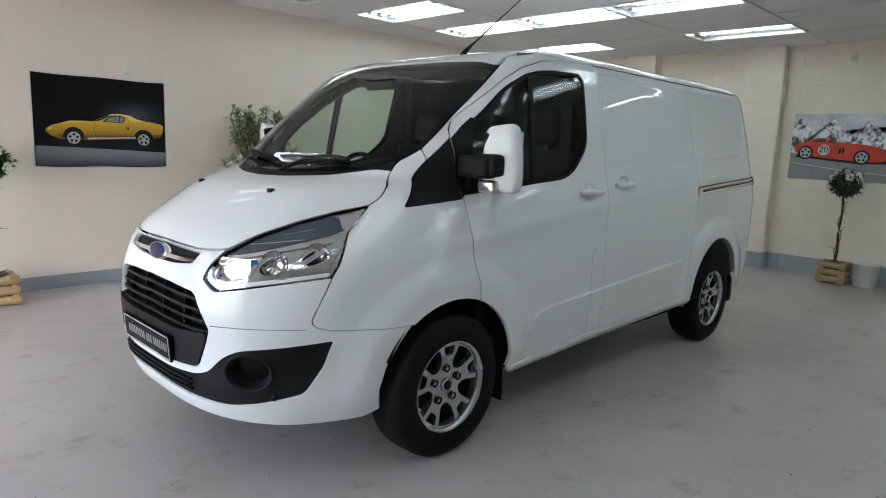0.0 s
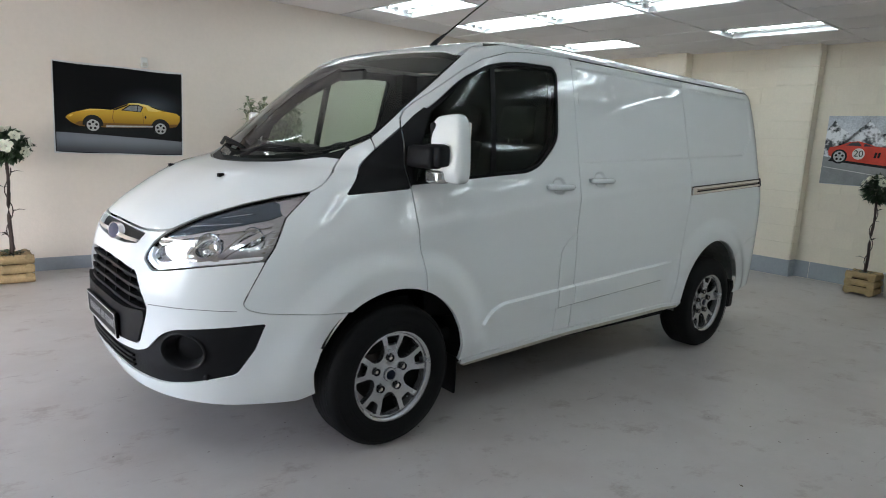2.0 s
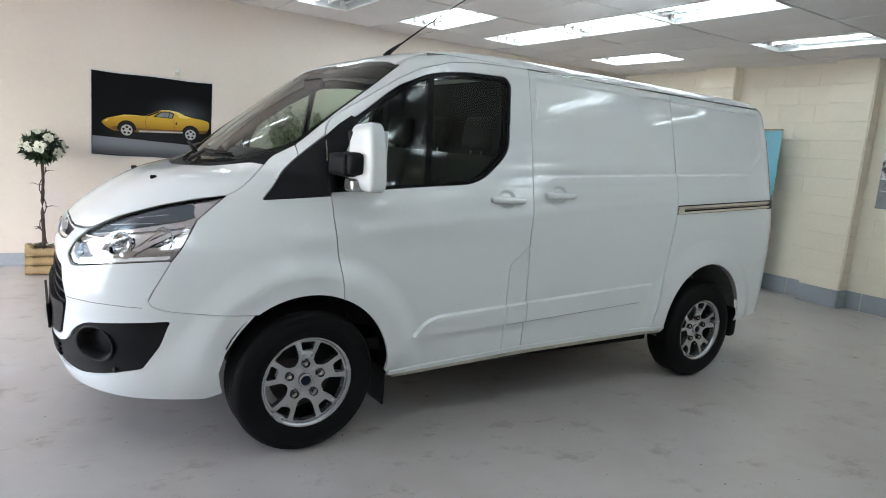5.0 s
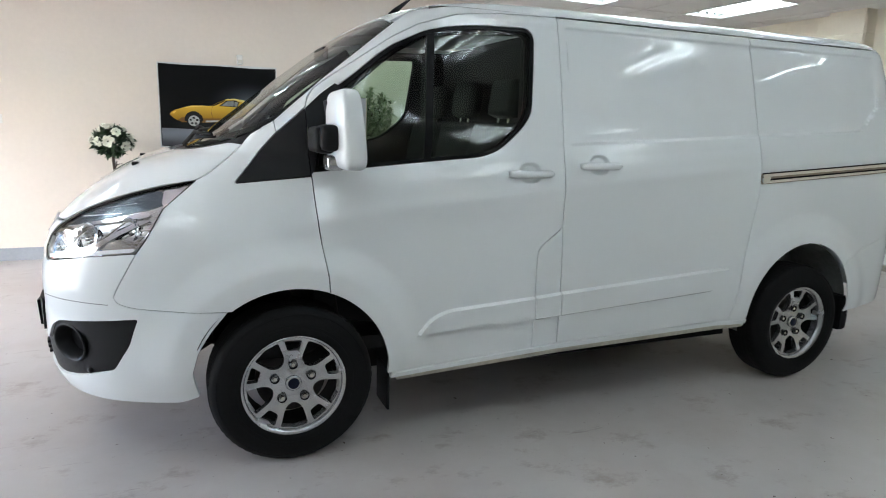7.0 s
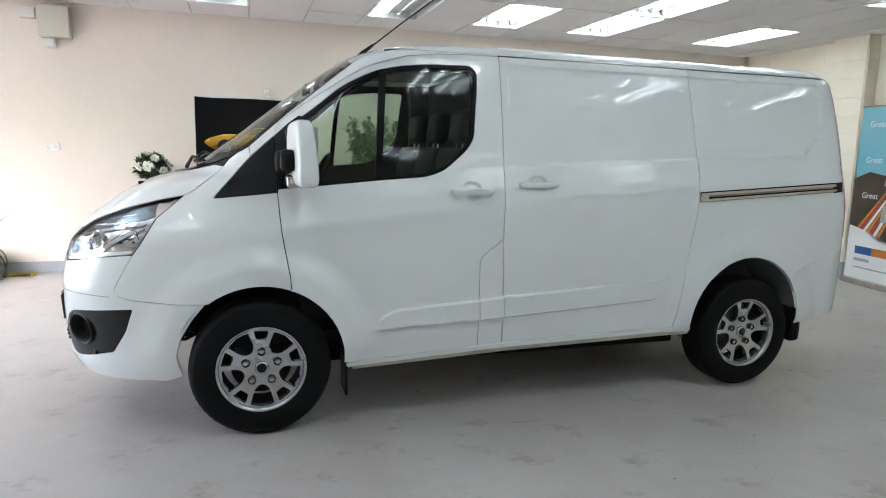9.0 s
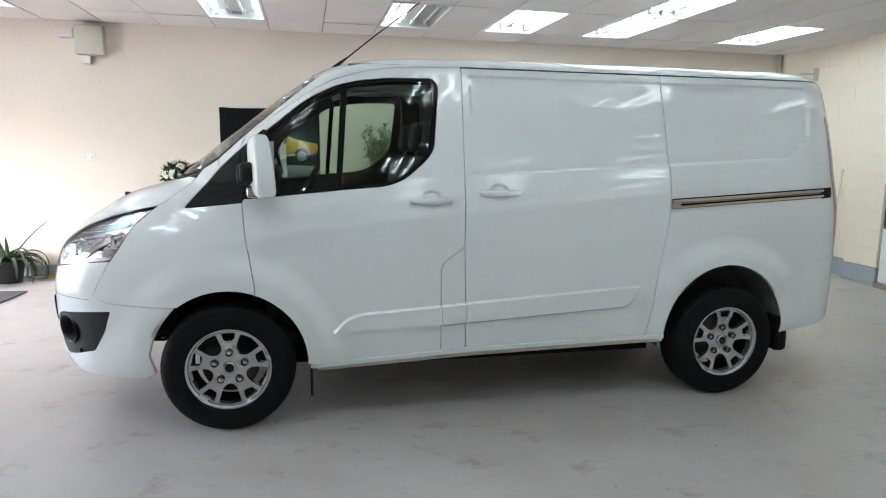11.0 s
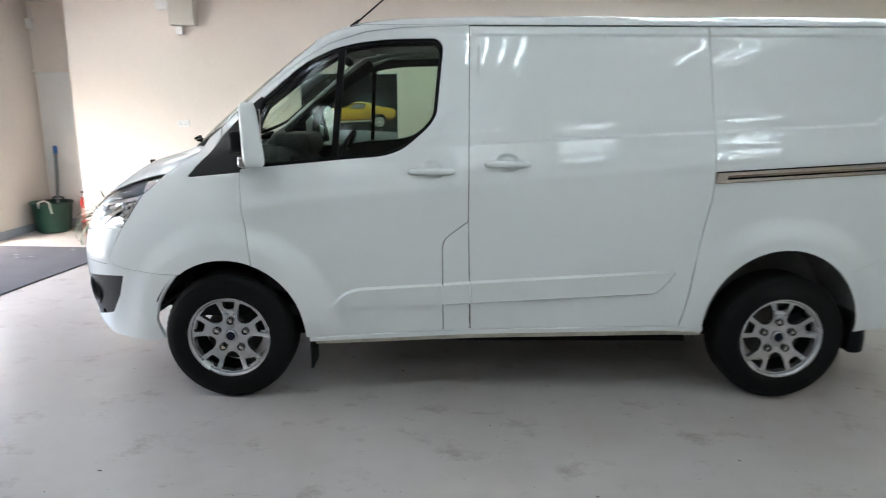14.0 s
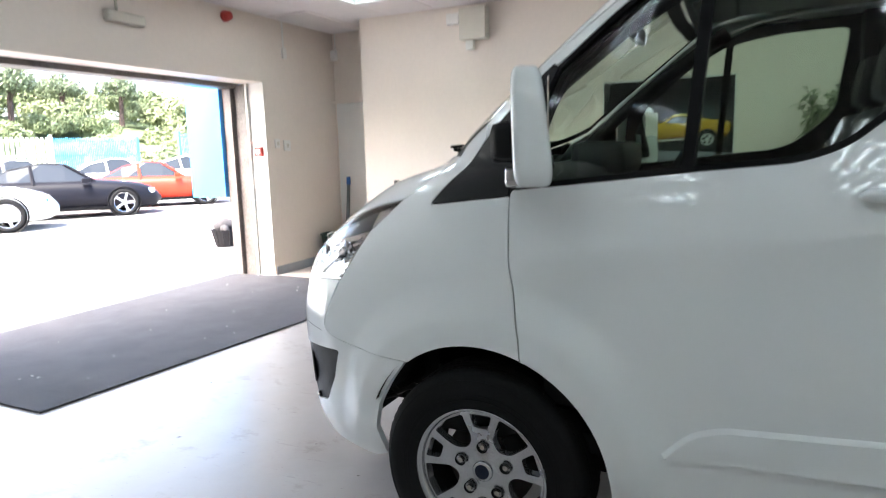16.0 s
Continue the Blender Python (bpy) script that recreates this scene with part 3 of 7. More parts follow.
QUARTER = REAR_SEAM[:-1] + [(2.373, .415, .004)] + ARCH_R[:23] + [(3.235, .718, .004), (3.58, .846, .01), (3.80, .885, .004), (3.80, 1.50, 0), (3.77, 1.75, 0), (3.72, 1.942, .004)]
BACKBUMP = [(3.235, .7175, .004), (3.58, .8455, .01), (3.80, .8845, .004), (3.80, .475, .03), (3.70, .438, .04), (3.58, .416, .05), (3.46, .404, .04), (3.34, .396, .01)] + ARCH_R[22:29][::-1]
LAMP_EDGE = []
for (xa, za), (xb, zb) in (((-.579, .908), (-.54, .962)), ((-.54, .962), (-.472, 1.079)), ((-.472, 1.079), (-.345, 1.190))):
    LAMP_EDGE += [(xa + (xb - xa) * k / 6, za + (zb - za) * k / 6) for k in range(6)]
LAMP_EDGE.append((-.345, 1.190))
TRI = [(-.207, 1.181, .012), (.089, 1.214, .004), (.083, 1.487, .004), (-.032, 1.380, .01)]
WING = ([(x, z, 0) for x, z in LAMP_EDGE] + [(x, z, 0) for x, z in HOOD_SEAM[1:]] + [(-.13, 1.372, .02), (-.036, 1.434, .004),
         (-.030, 1.384, .004), (-.207, 1.181, .010)] + [(.091, 1.214, .004)] + [(p[0], p[1], 0) for p in WING_SEAM[1:]]
        + arc(.005, .365, .402, .400, 70.0, 127.5) + [(x, z, .012) for x, z in NOSE_SEAM[:0:-1]])
FRAME = ([(x, z, .01) for x, z in PILLAR] + [(.555, 1.918, .01), (.72, 1.948, .004), (1.262, 1.950, .004)]
         + [(p[0], p[1], 0) for p in DOOR_TOP_LINE[::-1]] + [(-.030, 1.384, .004)])

CUP_F = [(1.012, 1.178, .03), (1.138, 1.182, .03), (1.136, 1.282, .04), (1.014, 1.278, .04)]
CUP_S = [(1.393, 1.214, .03), (1.519, 1.218, .03), (1.517, 1.318, .04), (1.395, 1.314, .04)]
for far in (False, True):
    skin("front_wing", van, WHITE, side_chart, WING, h=(.018, .012), mirror=far)
    skin("side_frame", van, WHITE, side_chart, FRAME, h=(.02, .012), mirror=far, gap=.002)
    door = skin("front_door", van, WHITE, side_chart, DOOR, [WINDOW, CUP_F], h=(.025, .008), mirror=far)
    skin("handle_cup", door, WHITE, cup_chart, CUP_F, h=(.007, .007), off=.0003, lip=0, gap=-.0035, mirror=far)
    skin("fuel_flap" if not far else "door_post", van, WHITE, side_chart, FLAP, mirror=far)
    slider = skin("sliding_door" if not far else "side_panel", van, WHITE, side_chart, SLIDER, [CUP_S], h=(.03, .007), mirror=far)
    skin("handle_cup", slider, WHITE, cup_chart, CUP_S, h=(.007, .007), off=.0003, lip=0, gap=-.0035, mirror=far)
    quarter = skin("rear_quarter", van, WHITE, side_chart, QUARTER, h=(.02, .008), mirror=far)
    skin("rear_bumper", van, WHITE, side_chart, BACKBUMP, lip=.006, gap=.0004, mirror=far)
    skin("corner_trim", van, BLACK, side_chart, TRI, off=.002, mirror=far, label="black plastic corner panel")
    skin("mirror_sail", door, BLACK, side_chart, [(.092, 1.219, 0), (.088, 1.355, 0), (.086, 1.487, 0), (.150, 1.548, 0), (.206, 1.590, 0), (.226, 1.580, 0), (.180, 1.475, 0), (.118, 1.29, 0), (.104, 1.234, 0)], h=(.02, .02), off=.004, lip=.008, gap=.001, corner=0, mirror=far)
    # door glass with its rubber seal and the bar between the panes
    skin("window_seal", door, GLOSSBLACK, glass_chart, WINDOW, [inset(round_off(WINDOW, .02), .015)], h=(.04, .04), off=-.002, lip=.012, gap=0, corner=0, mirror=far)
    skin("window_glass", door, GLASS, glass_chart, inset(round_off(WINDOW, .02), .010), h=(.04, .03), off=-.008, lip=0, gap=0, corner=0, mirror=far, label="dark tinted window glass")
    skin("window_bar", door, GLOSSBLACK, glass_chart, [(.566, 1.285), (.598, 1.288), (.642, 1.853), (.608, 1.845)], h=(.1, .06), off=-.004, lip=.03, gap=0, corner=0, mirror=far)
    # lower side mouldings, proud of the doors
    skin("moulding", door, WHITE, side_chart, [(.537, .510, .01), (.617, .588, .03), (.690, .614, .03), (1.131, .641, .004), (1.137, .532, .004)], off=.014, lip=.016, gap=.004, mirror=far, flare=.012)
    skin("moulding", slider, WHITE, side_chart, [(1.276, .652, .004), (2.345, .716, .03), (2.250, .596, .04), (1.280, .540, .004)], off=.014, lip=.016, gap=.004, mirror=far, flare=.012)
    skin("moulding", van, WHITE, side_chart, [(1.133, .641, .004), (1.275, .652, .004), (1.279, .540, .004), (1.138, .532, .004)], off=.014, lip=.016, gap=.004, mirror=far, flare=.012)
    # sliding rail
    skin("door_rail", quarter, RAILCORE, side_chart, [(2.506, 1.224), (3.56, 1.284), (3.56, 1.230), (2.506, 1.166)], h=(.05, .02), off=.004, lip=.01, gap=0, corner=.005, mirror=far, label="steel sliding door rail")
    skin("rail_slot", quarter, GLOSSBLACK, side_chart, [(2.52, 1.194), (3.54, 1.2545), (3.54, 1.247), (2.52, 1.184)], h=(.05, .03), off=.0065, lip=.002, gap=0, corner=.003, mirror=far)
    skin("rail_lip", quarter, CHROME, side_chart, [(2.512, 1.220), (3.54, 1.2785), (3.54, 1.264), (2.512, 1.205)], h=(.05, .005), off=.011, lip=.008, gap=0, corner=.002, mirror=far)
    skin("rail_lip", quarter, CHROME, side_chart, [(2.512, 1.184), (3.54, 1.246), (3.54, 1.234), (2.512, 1.170)], h=(.05, .005), off=.011, lip=.008, gap=0, corner=.002, mirror=far)
    skin("rail_slot", quarter, GLOSSBLACK, side_chart, [(2.508, 1.2275), (3.55, 1.2885), (3.55, 1.282), (2.508, 1.2205)], h=(.05, .03), off=.0065, lip=.002, gap=0, corner=.002, mirror=far)
    skin("rail_stop", quarter, BLACK, side_chart, [(3.53, 1.287), (3.612, 1.291), (3.60, 1.230), (3.526, 1.224)], h=(.05, .05), off=.010, lip=.02, gap=0, corner=.008, mirror=far)
    skin("rail_bracket", quarter, CHROME, side_chart, [(2.509, 1.205), (2.565, 1.208), (2.560, 1.180), (2.509, 1.174)], h=(.02, .02), off=.012, lip=.012, gap=0, corner=.006, mirror=far)
    skin("tail_light", van, RED, side_chart, [(3.615, 1.725, .01), (3.70, 1.735, .01), (3.74, 1.60, .02), (3.785, 1.2, 0), (3.79, .93, .01), (3.680, .935, .01), (3.662, 1.10, .05), (3.645, 1.30, .05), (3.638, 1.5, .05)], h=(.02, .03), off=.002, lip=.02, gap=0, mirror=far, label="tall red tail light")
    # sill
    skin("sill", van, WHITE, side_chart, [(.425, .3415, .004), (1.135, .381, .004), (1.278, .3885, .004), (2.373, .411, .004), (2.50, .4125, .004), (2.50, .389, .004), (2.373, .3875, .004), (1.278, .364, .004), (1.135, .3565, .004), (.425, .319, .004)], h=(.05, .006), off=.004, lip=.012, gap=.001, corner=.004, mirror=far, flare=.006)
    skin("sill_flange", van, FLANGE, side_chart, [(.455, .321, .004), (1.135, .3575, .004), (1.278, .365, .004), (2.373, .3885, .004), (2.50, .390, .004), (2.50, .362, .004), (2.373, .3605, .004), (1.278, .338, .004), (1.135, .331, .004), (.455, .300, .004)], h=(.05, .012), off=-.006, lip=.02, gap=0, corner=.004, mirror=far, label="grimy cream sill flange")
    skin("sill_gap", van, UNDER, side_chart, [(.425, .346, 0), (1.135, .3855, 0), (1.278, .393, 0), (2.373, .4155, 0), (2.50, .417, 0), (2.50, .400, 0), (.425, .330, 0)], h=(.05, .05), off=-.010, lip=0, gap=0, corner=0, mirror=far)
    # inner skins, seen through the glass
    skin("door_trim", door, DARK, glass_chart, [(.135, 1.55, 0), (.30, 1.685, 0), (.44, 1.785, 0), (.60, 1.85, 0), (.75, 1.90, 0), (1.25, 1.92, 0), (1.25, .45, 0), (.2, .60, 0), (.11, 1.2, 0)],
         [inset(round_off(WINDOW, .02), .018)], h=(.08, .08), off=-.055, lip=-.02, gap=0, corner=0, mirror=far)

BONNET = both([(0, .993), (-.30, .990, .02), (-.42, .998, .01), (-.470, 1.006, .02), (-.535, 1.066, .02), (-.621, 1.127, .02), (-.688, 1.164, .02), (-.735, 1.184, .01)] + [(-float(half_width(x, z)), z, 0) for x, z in HOOD_SEAM] + [(-.603, 1.336, .02), (-.427, 1.300, .05), (-.183, 1.284, .05), (0, 1.280)])
bonnet = skin("bonnet", van, WHITE, nose_chart, BONNET, h=(.03, .009))
SCREEN_LINE = both([(0, 1.298), (-.183, 1.302, .02), (-.427, 1.320, .05), (-.603, 1.360, .05), (-.665, 1.385, .04), (-.705, 1.415, .02)] + [(-float(half_width(x, z)), z, .01) for x, z in PILLAR] + [(-.60, 1.896, .05), (-.35, 1.905, .05), (0, 1.910)])
skin("windscreen", van, SCREEN, nose_chart, SCREEN_LINE, h=(.05, .03), off=-.004, lip=0, gap=.002, label="curved tinted windscreen")
skin("screen_border", van, GLOSSBLACK, nose_chart, SCREEN_LINE, [inset(round_off(SCREEN_LINE, .02), .035)], h=(.05, .03), off=-.007, lip=0, gap=.002)
skin("scuttle", van, BLACK, nose_chart, both([(0, 1.281), (-.183, 1.285, .02), (-.427, 1.301, .02), (-.60, 1.338, .02), (-.655, 1.33, .01), (-.66, 1.383, .01), (-.603, 1.358, .02), (-.427, 1.319, .02), (-.183, 1.301, .02), (0, 1.297)]),
     h=(.05, .02), off=-.010, lip=.02, gap=0, label="black plastic scuttle below the windscreen")
skin("roof_header", van, WHITE, nose_chart, both([(0, 1.912), (-.35, 1.907, .05), (-.60, 1.895, .05), (-.708, 1.870, .004), (-.705, 1.951, .004), (0, 1.951)]), h=(.04, .01), gap=.001)

# roof: level rings closing on the flat top
bm = bmesh.new()
rings = []
for z in (1.948, 1.955, 1.962, 1.970, 1.978, 1.986, 1.993, 2.0, 2.006, 2.010, 2.012):
    us = np.concatenate([np.linspace(0, math.pi / 2, 26)])
    nose = nose_chart(-us, np.full_like(us, z))
    xs = np.linspace(float(START(z)), float(TAIL(z)) - .001, 60)[1:]
    flank = np.stack([xs, -half_width(xs, np.full_like(xs, z)), np.full_like(xs, z)], -1)
    half = np.concatenate([nose, flank])
    ring = np.concatenate([half, half[::-1][1:-1] * (1, -1, 1)])
    rings.append([bm.verts.new(p) for p in ring])
for a, b in zip(rings, rings[1:]):
    for k in range(len(a)):
        bm.faces.new((a[k - 1], a[k], b[k], b[k - 1]))
bm.faces.new(rings[-1])
bmesh.ops.recalc_face_normals(bm, faces=bm.faces[:])
part("roof", bm, WHITE, van, smooth=True)

# tail: two curved rear doors closing the skin
for half in (-1, 1):
    bm = bmesh.new()
    rows = []
    for z in np.linspace(.42, 1.95, 24):
        w = float(half_width(3.79, z))
        ys = half * np.linspace(.003, w, 14)
        q = np.clip(np.abs(ys) / float(SIDE(z)), 0, 1)
        xs = float(TAIL(z)) - .45 + .45 * (1 - q ** 2.2) ** (1 / 2.2)
        rows.append([bm.verts.new((x, y, z)) for x, y in zip(xs, ys)])
    for a, b in zip(rows, rows[1:]):
        for k in range(13):
            bm.faces.new((a[k], a[k + 1], b[k + 1], b[k]))
    bmesh.ops.recalc_face_normals(bm, faces=bm.faces[:])
    part("rear_door", bm, WHITE, van, smooth=True)

# front bumper and nose with its openings
TOPSLOT = both([(0, .982), (-.25, .980, .02), (-.350, .976, .01), (-.335, .932, .02), (-.20, .915, .05), (0, .908)])
GRILLE = both([(0, .838), (-.20, .835, .03), (-.385, .822, .03), (-.487, .685, .02), (-.478, .640, .02), (-.420, .512, .03), (-.28, .500, .05), (0, .496)])
LOWER = both([(0, .462), (-.20, .464, .03), (-.400, .478, .03), (-.470, .500, .03), (-.545, .575, .04), (-.612, .612, .04), (-.832, .650, .012), (-.812, .540, .02), (-.772, .428, .02), (-.66, .385, .05),
              (-.54, .362, .05), (-.34, .368, .05), (0, .378)])
NOSE_LINE = both([(0, .988), (-.30, .985, .02), (-.41, .990, .01), (-.462, .999, .004), (-.436, .93, .01), (-.419, .881, .02), (-.49, .838, .02), (-.585, .855, .02), (-.70, .882, .02)] + [(-float(half_width(x, z)), z, .010) for x, z in NOSE_SEAM[:-1]]
                 + [(-float(half_width(x, z)), z, 0) for x, z in ((-.255, .681), (-.318, .602), (-.372, .510), (-.395, .42))]
                 + [(-.872, .315, .01), (-.848, .288, .02), (-.70, .283, .05), (-.54, .292, .05), (-.34, .300, .05), (0, .305)])
def well(yy, zz, rr, sy=1.0):
    """A round outline on the nose about (yy, zz)."""
    u0, e = turn(yy, zz), .01
    a, b, c, d = (nose_chart(np.array([u0 + du]), np.array([zz + dz]))[0] for du, dz in ((e, 0), (-e, 0), (0, e), (0, -e)))
    ru, rz = rr / (np.linalg.norm(a - b) / (2 * e)), rr * sy / (np.linalg.norm(c - d) / (2 * e))
    return [(u0 + ru * math.cos(k * math.tau / 28), zz + rz * math.sin(k * math.tau / 28), 0) for k in range(28)]


FOGWELL = well(-.632, .515, .092, .80)
bumper = skin("front_bumper", van, WHITE, nose_chart, NOSE_LINE, [TOPSLOT, GRILLE, LOWER], h=(.02, .015), lip=.02, gap=.0008)
skin("upper_grille", bumper, BLACK, nose_chart, TOPSLOT, h=(.05, .03), off=-.022, lip=0, gap=-.004)
skin("grille_backing", bumper, GLOSSBLACK, nose_chart, GRILLE, h=(.05, .05), off=-.055, lip=0, gap=-.004)
lowtrim = skin("lower_trim", bumper, BLACK, nose_chart, LOWER, [FOGWELL, mirrored(FOGWELL)], h=(.03, .03), off=-.010, lip=.0, gap=-.004, corner=0, label="black plastic lower bumper trim with lamp pods")
BUMPSEAM = [(-.494, .7015, 0), (-.58, .7065, 0), (-.70, .7085, 0), (-.785, .7060, 0), (-.785, .7040, 0), (-.70, .7065, 0), (-.58, .7040, 0), (-.494, .6990, 0)]
for q in (nose_pts(BUMPSEAM), mirrored(nose_pts(BUMPSEAM))):
    skin("bumper_seam", bumper, GLOSSBLACK, nose_chart, q, h=(.05, .05), off=.0007, lip=0, gap=0, corner=0)
SURROUND = both([(0, .655), (-.30, .655, .03), (-.470, .672, .02), (-.478, .640, .02), (-.420, .514, .03), (-.28, .502, .05), (0, .498)])
skin("grille_surround", bumper, BLACK, nose_chart, SURROUND, h=(.03, .03), off=.008, lip=.06, gap=.003, label="black plastic plate surround")
for k in range(4):
    z = .808 - .043 * k
    w = -.392 - .026 * k
    skin("slat", bumper, BLACK, nose_chart, both([(0, z), (w, z - .008, .004), (w, z - .020, .004), (0, z - .013)]), h=(.05, .05), off=-.010, lip=.035, gap=0, corner=0)
for y in (-.30, -.10, .10, .30):
    s = -abs(y)
    q = nose_pts([(s - .004, .828), (s + .004, .828), (s + .004, .655), (s - .004, .655)])
    skin("grille_rib", bumper, BLACK, nose_chart, q if y < 0 else mirrored(q), h=(.05, .05), off=-.018, lip=.03, gap=0, corner=0)
skin("chrome_bar", bumper, CHROME, nose_chart, both([(0, .944), (-.20, .944, .01), (-.330, .946, .004), (-.324, .934, .004), (-.20, .928, .01), (0, .926)]), h=(.05, .02), off=.004, lip=.012, gap=0, label="chrome bar")
for k in range(3):
    z = .447 - .022 * k
    skin("lower_slat", lowtrim, GLOSSBLACK, nose_chart, both([(0, z), (-.36, z, .004), (-.36, z - .010, .004), (0, z - .010)]), h=(.05, .05), off=.002, lip=.012, gap=0, corner=0)
for s in (1, -1):
    c = nose_chart(np.array([turn(-.632, .515)]), np.array([.515]))[0] * (1, s, 1)
    e = .01
    pu, pv = turn(-.632, .515), .515
    g = [nose_chart(np.array([a]), np.array([b]))[0] for a, b in ((pu + e, pv), (pu - e, pv), (pu, pv + e), (pu, pv - e))]
    d = Vector(np.cross(g[0] - g[1], g[2] - g[3])).normalized()
    if d.x > 0:
        d = -d
    d.y *= s
    m = Matrix.Translation(Vector(c) - d * .006) @ d.to_track_quat("Z", "Y").to_matrix().to_4x4() @ Matrix.Diagonal((1.05, .82, 1, 1))
    pod = part("fog_lamp_ring", lathe(bmesh.new(), [(.100, -.004), (.096, .0005), (.090, -.002), (.082, -.014), (.074, -.036), (.066, -.056), (.060, -.060)], m), BLACK, bumper, smooth=True)
    # disc closing the blank recess; its black stands for the shaded hollow
    part("fog_lens", lathe(bmesh.new(), [(.068, -.057), (.052, -.055), (.030, -.053), (.0, -.052)], m), GLOSSBLACK, pod, smooth=True)
    c = nose_chart(np.array([turn(-.70, .415)]), np.array([.412]))[0] * (1, s, 1)
    part("parking_sensor", lathe(bmesh.new(), [(.013, -.012), (.013, -.004), (.010, -.001), (0, 0)], Matrix.Translation(Vector(c)) @ d.to_track_quat("Z", "Y").to_matrix().to_4x4(), seg=16), GLOSSBLACK, bumper, smooth=True)

# oval badge
m = Matrix.Translation((-.953, 0, .940)) @ pose(0, 0, 0, 0, -76, 0) @ Matrix.Diagonal((.62, 1.5, 1, 1))
badge = part("badge", lathe(bmesh.new(), [(.062, -.02), (.062, .004), (.059, .008), (.055, .006)], m, 40), CHROME, bumper, "chrome-rimmed oval badge", True)
part("badge_field", lathe(bmesh.new(), [(.0555, .0062), (.03, .009), (.0, .010)], m, 40), BLUE, badge, "blue oval", True)

# plate with its rows of bars
plate = part("number_plate", boxes((-.012, 0, -.262, .262, -.058, .058), bevel=.003), GLOSSBLACK, bumper, "dark show plate with a pale line of lettering shown as bars")
plate.matrix_basis = pose(-1.010, 0, .555, 0, -4, 0)
WHITEPAINT = material("white_print", (0.62, 0.62, 0.61), 0.5)
PLATEGREY = material("plate_grey_print", (0.26, 0.26, 0.26), 0.5)
bm = boxes((-.014, -.0125, -.255, .255, .048, .052), (-.014, -.0125, -.255, .255, -.052, -.048), (-.014, -.0125, -.255, -.251, -.05, .05), (-.014, -.0125, .251, .255, -.05, .05))
part("plate_border", bm, WHITEPAINT, plate)
yy = -.232
for word in (7, 3, 9):
    for k in range(word):
        part("plate_bar", box(bmesh.new(), -.0135, -.0124, yy, yy + .0115, -.019, .019), PLATEGREY, plate)
        yy += .0218
    yy += .014

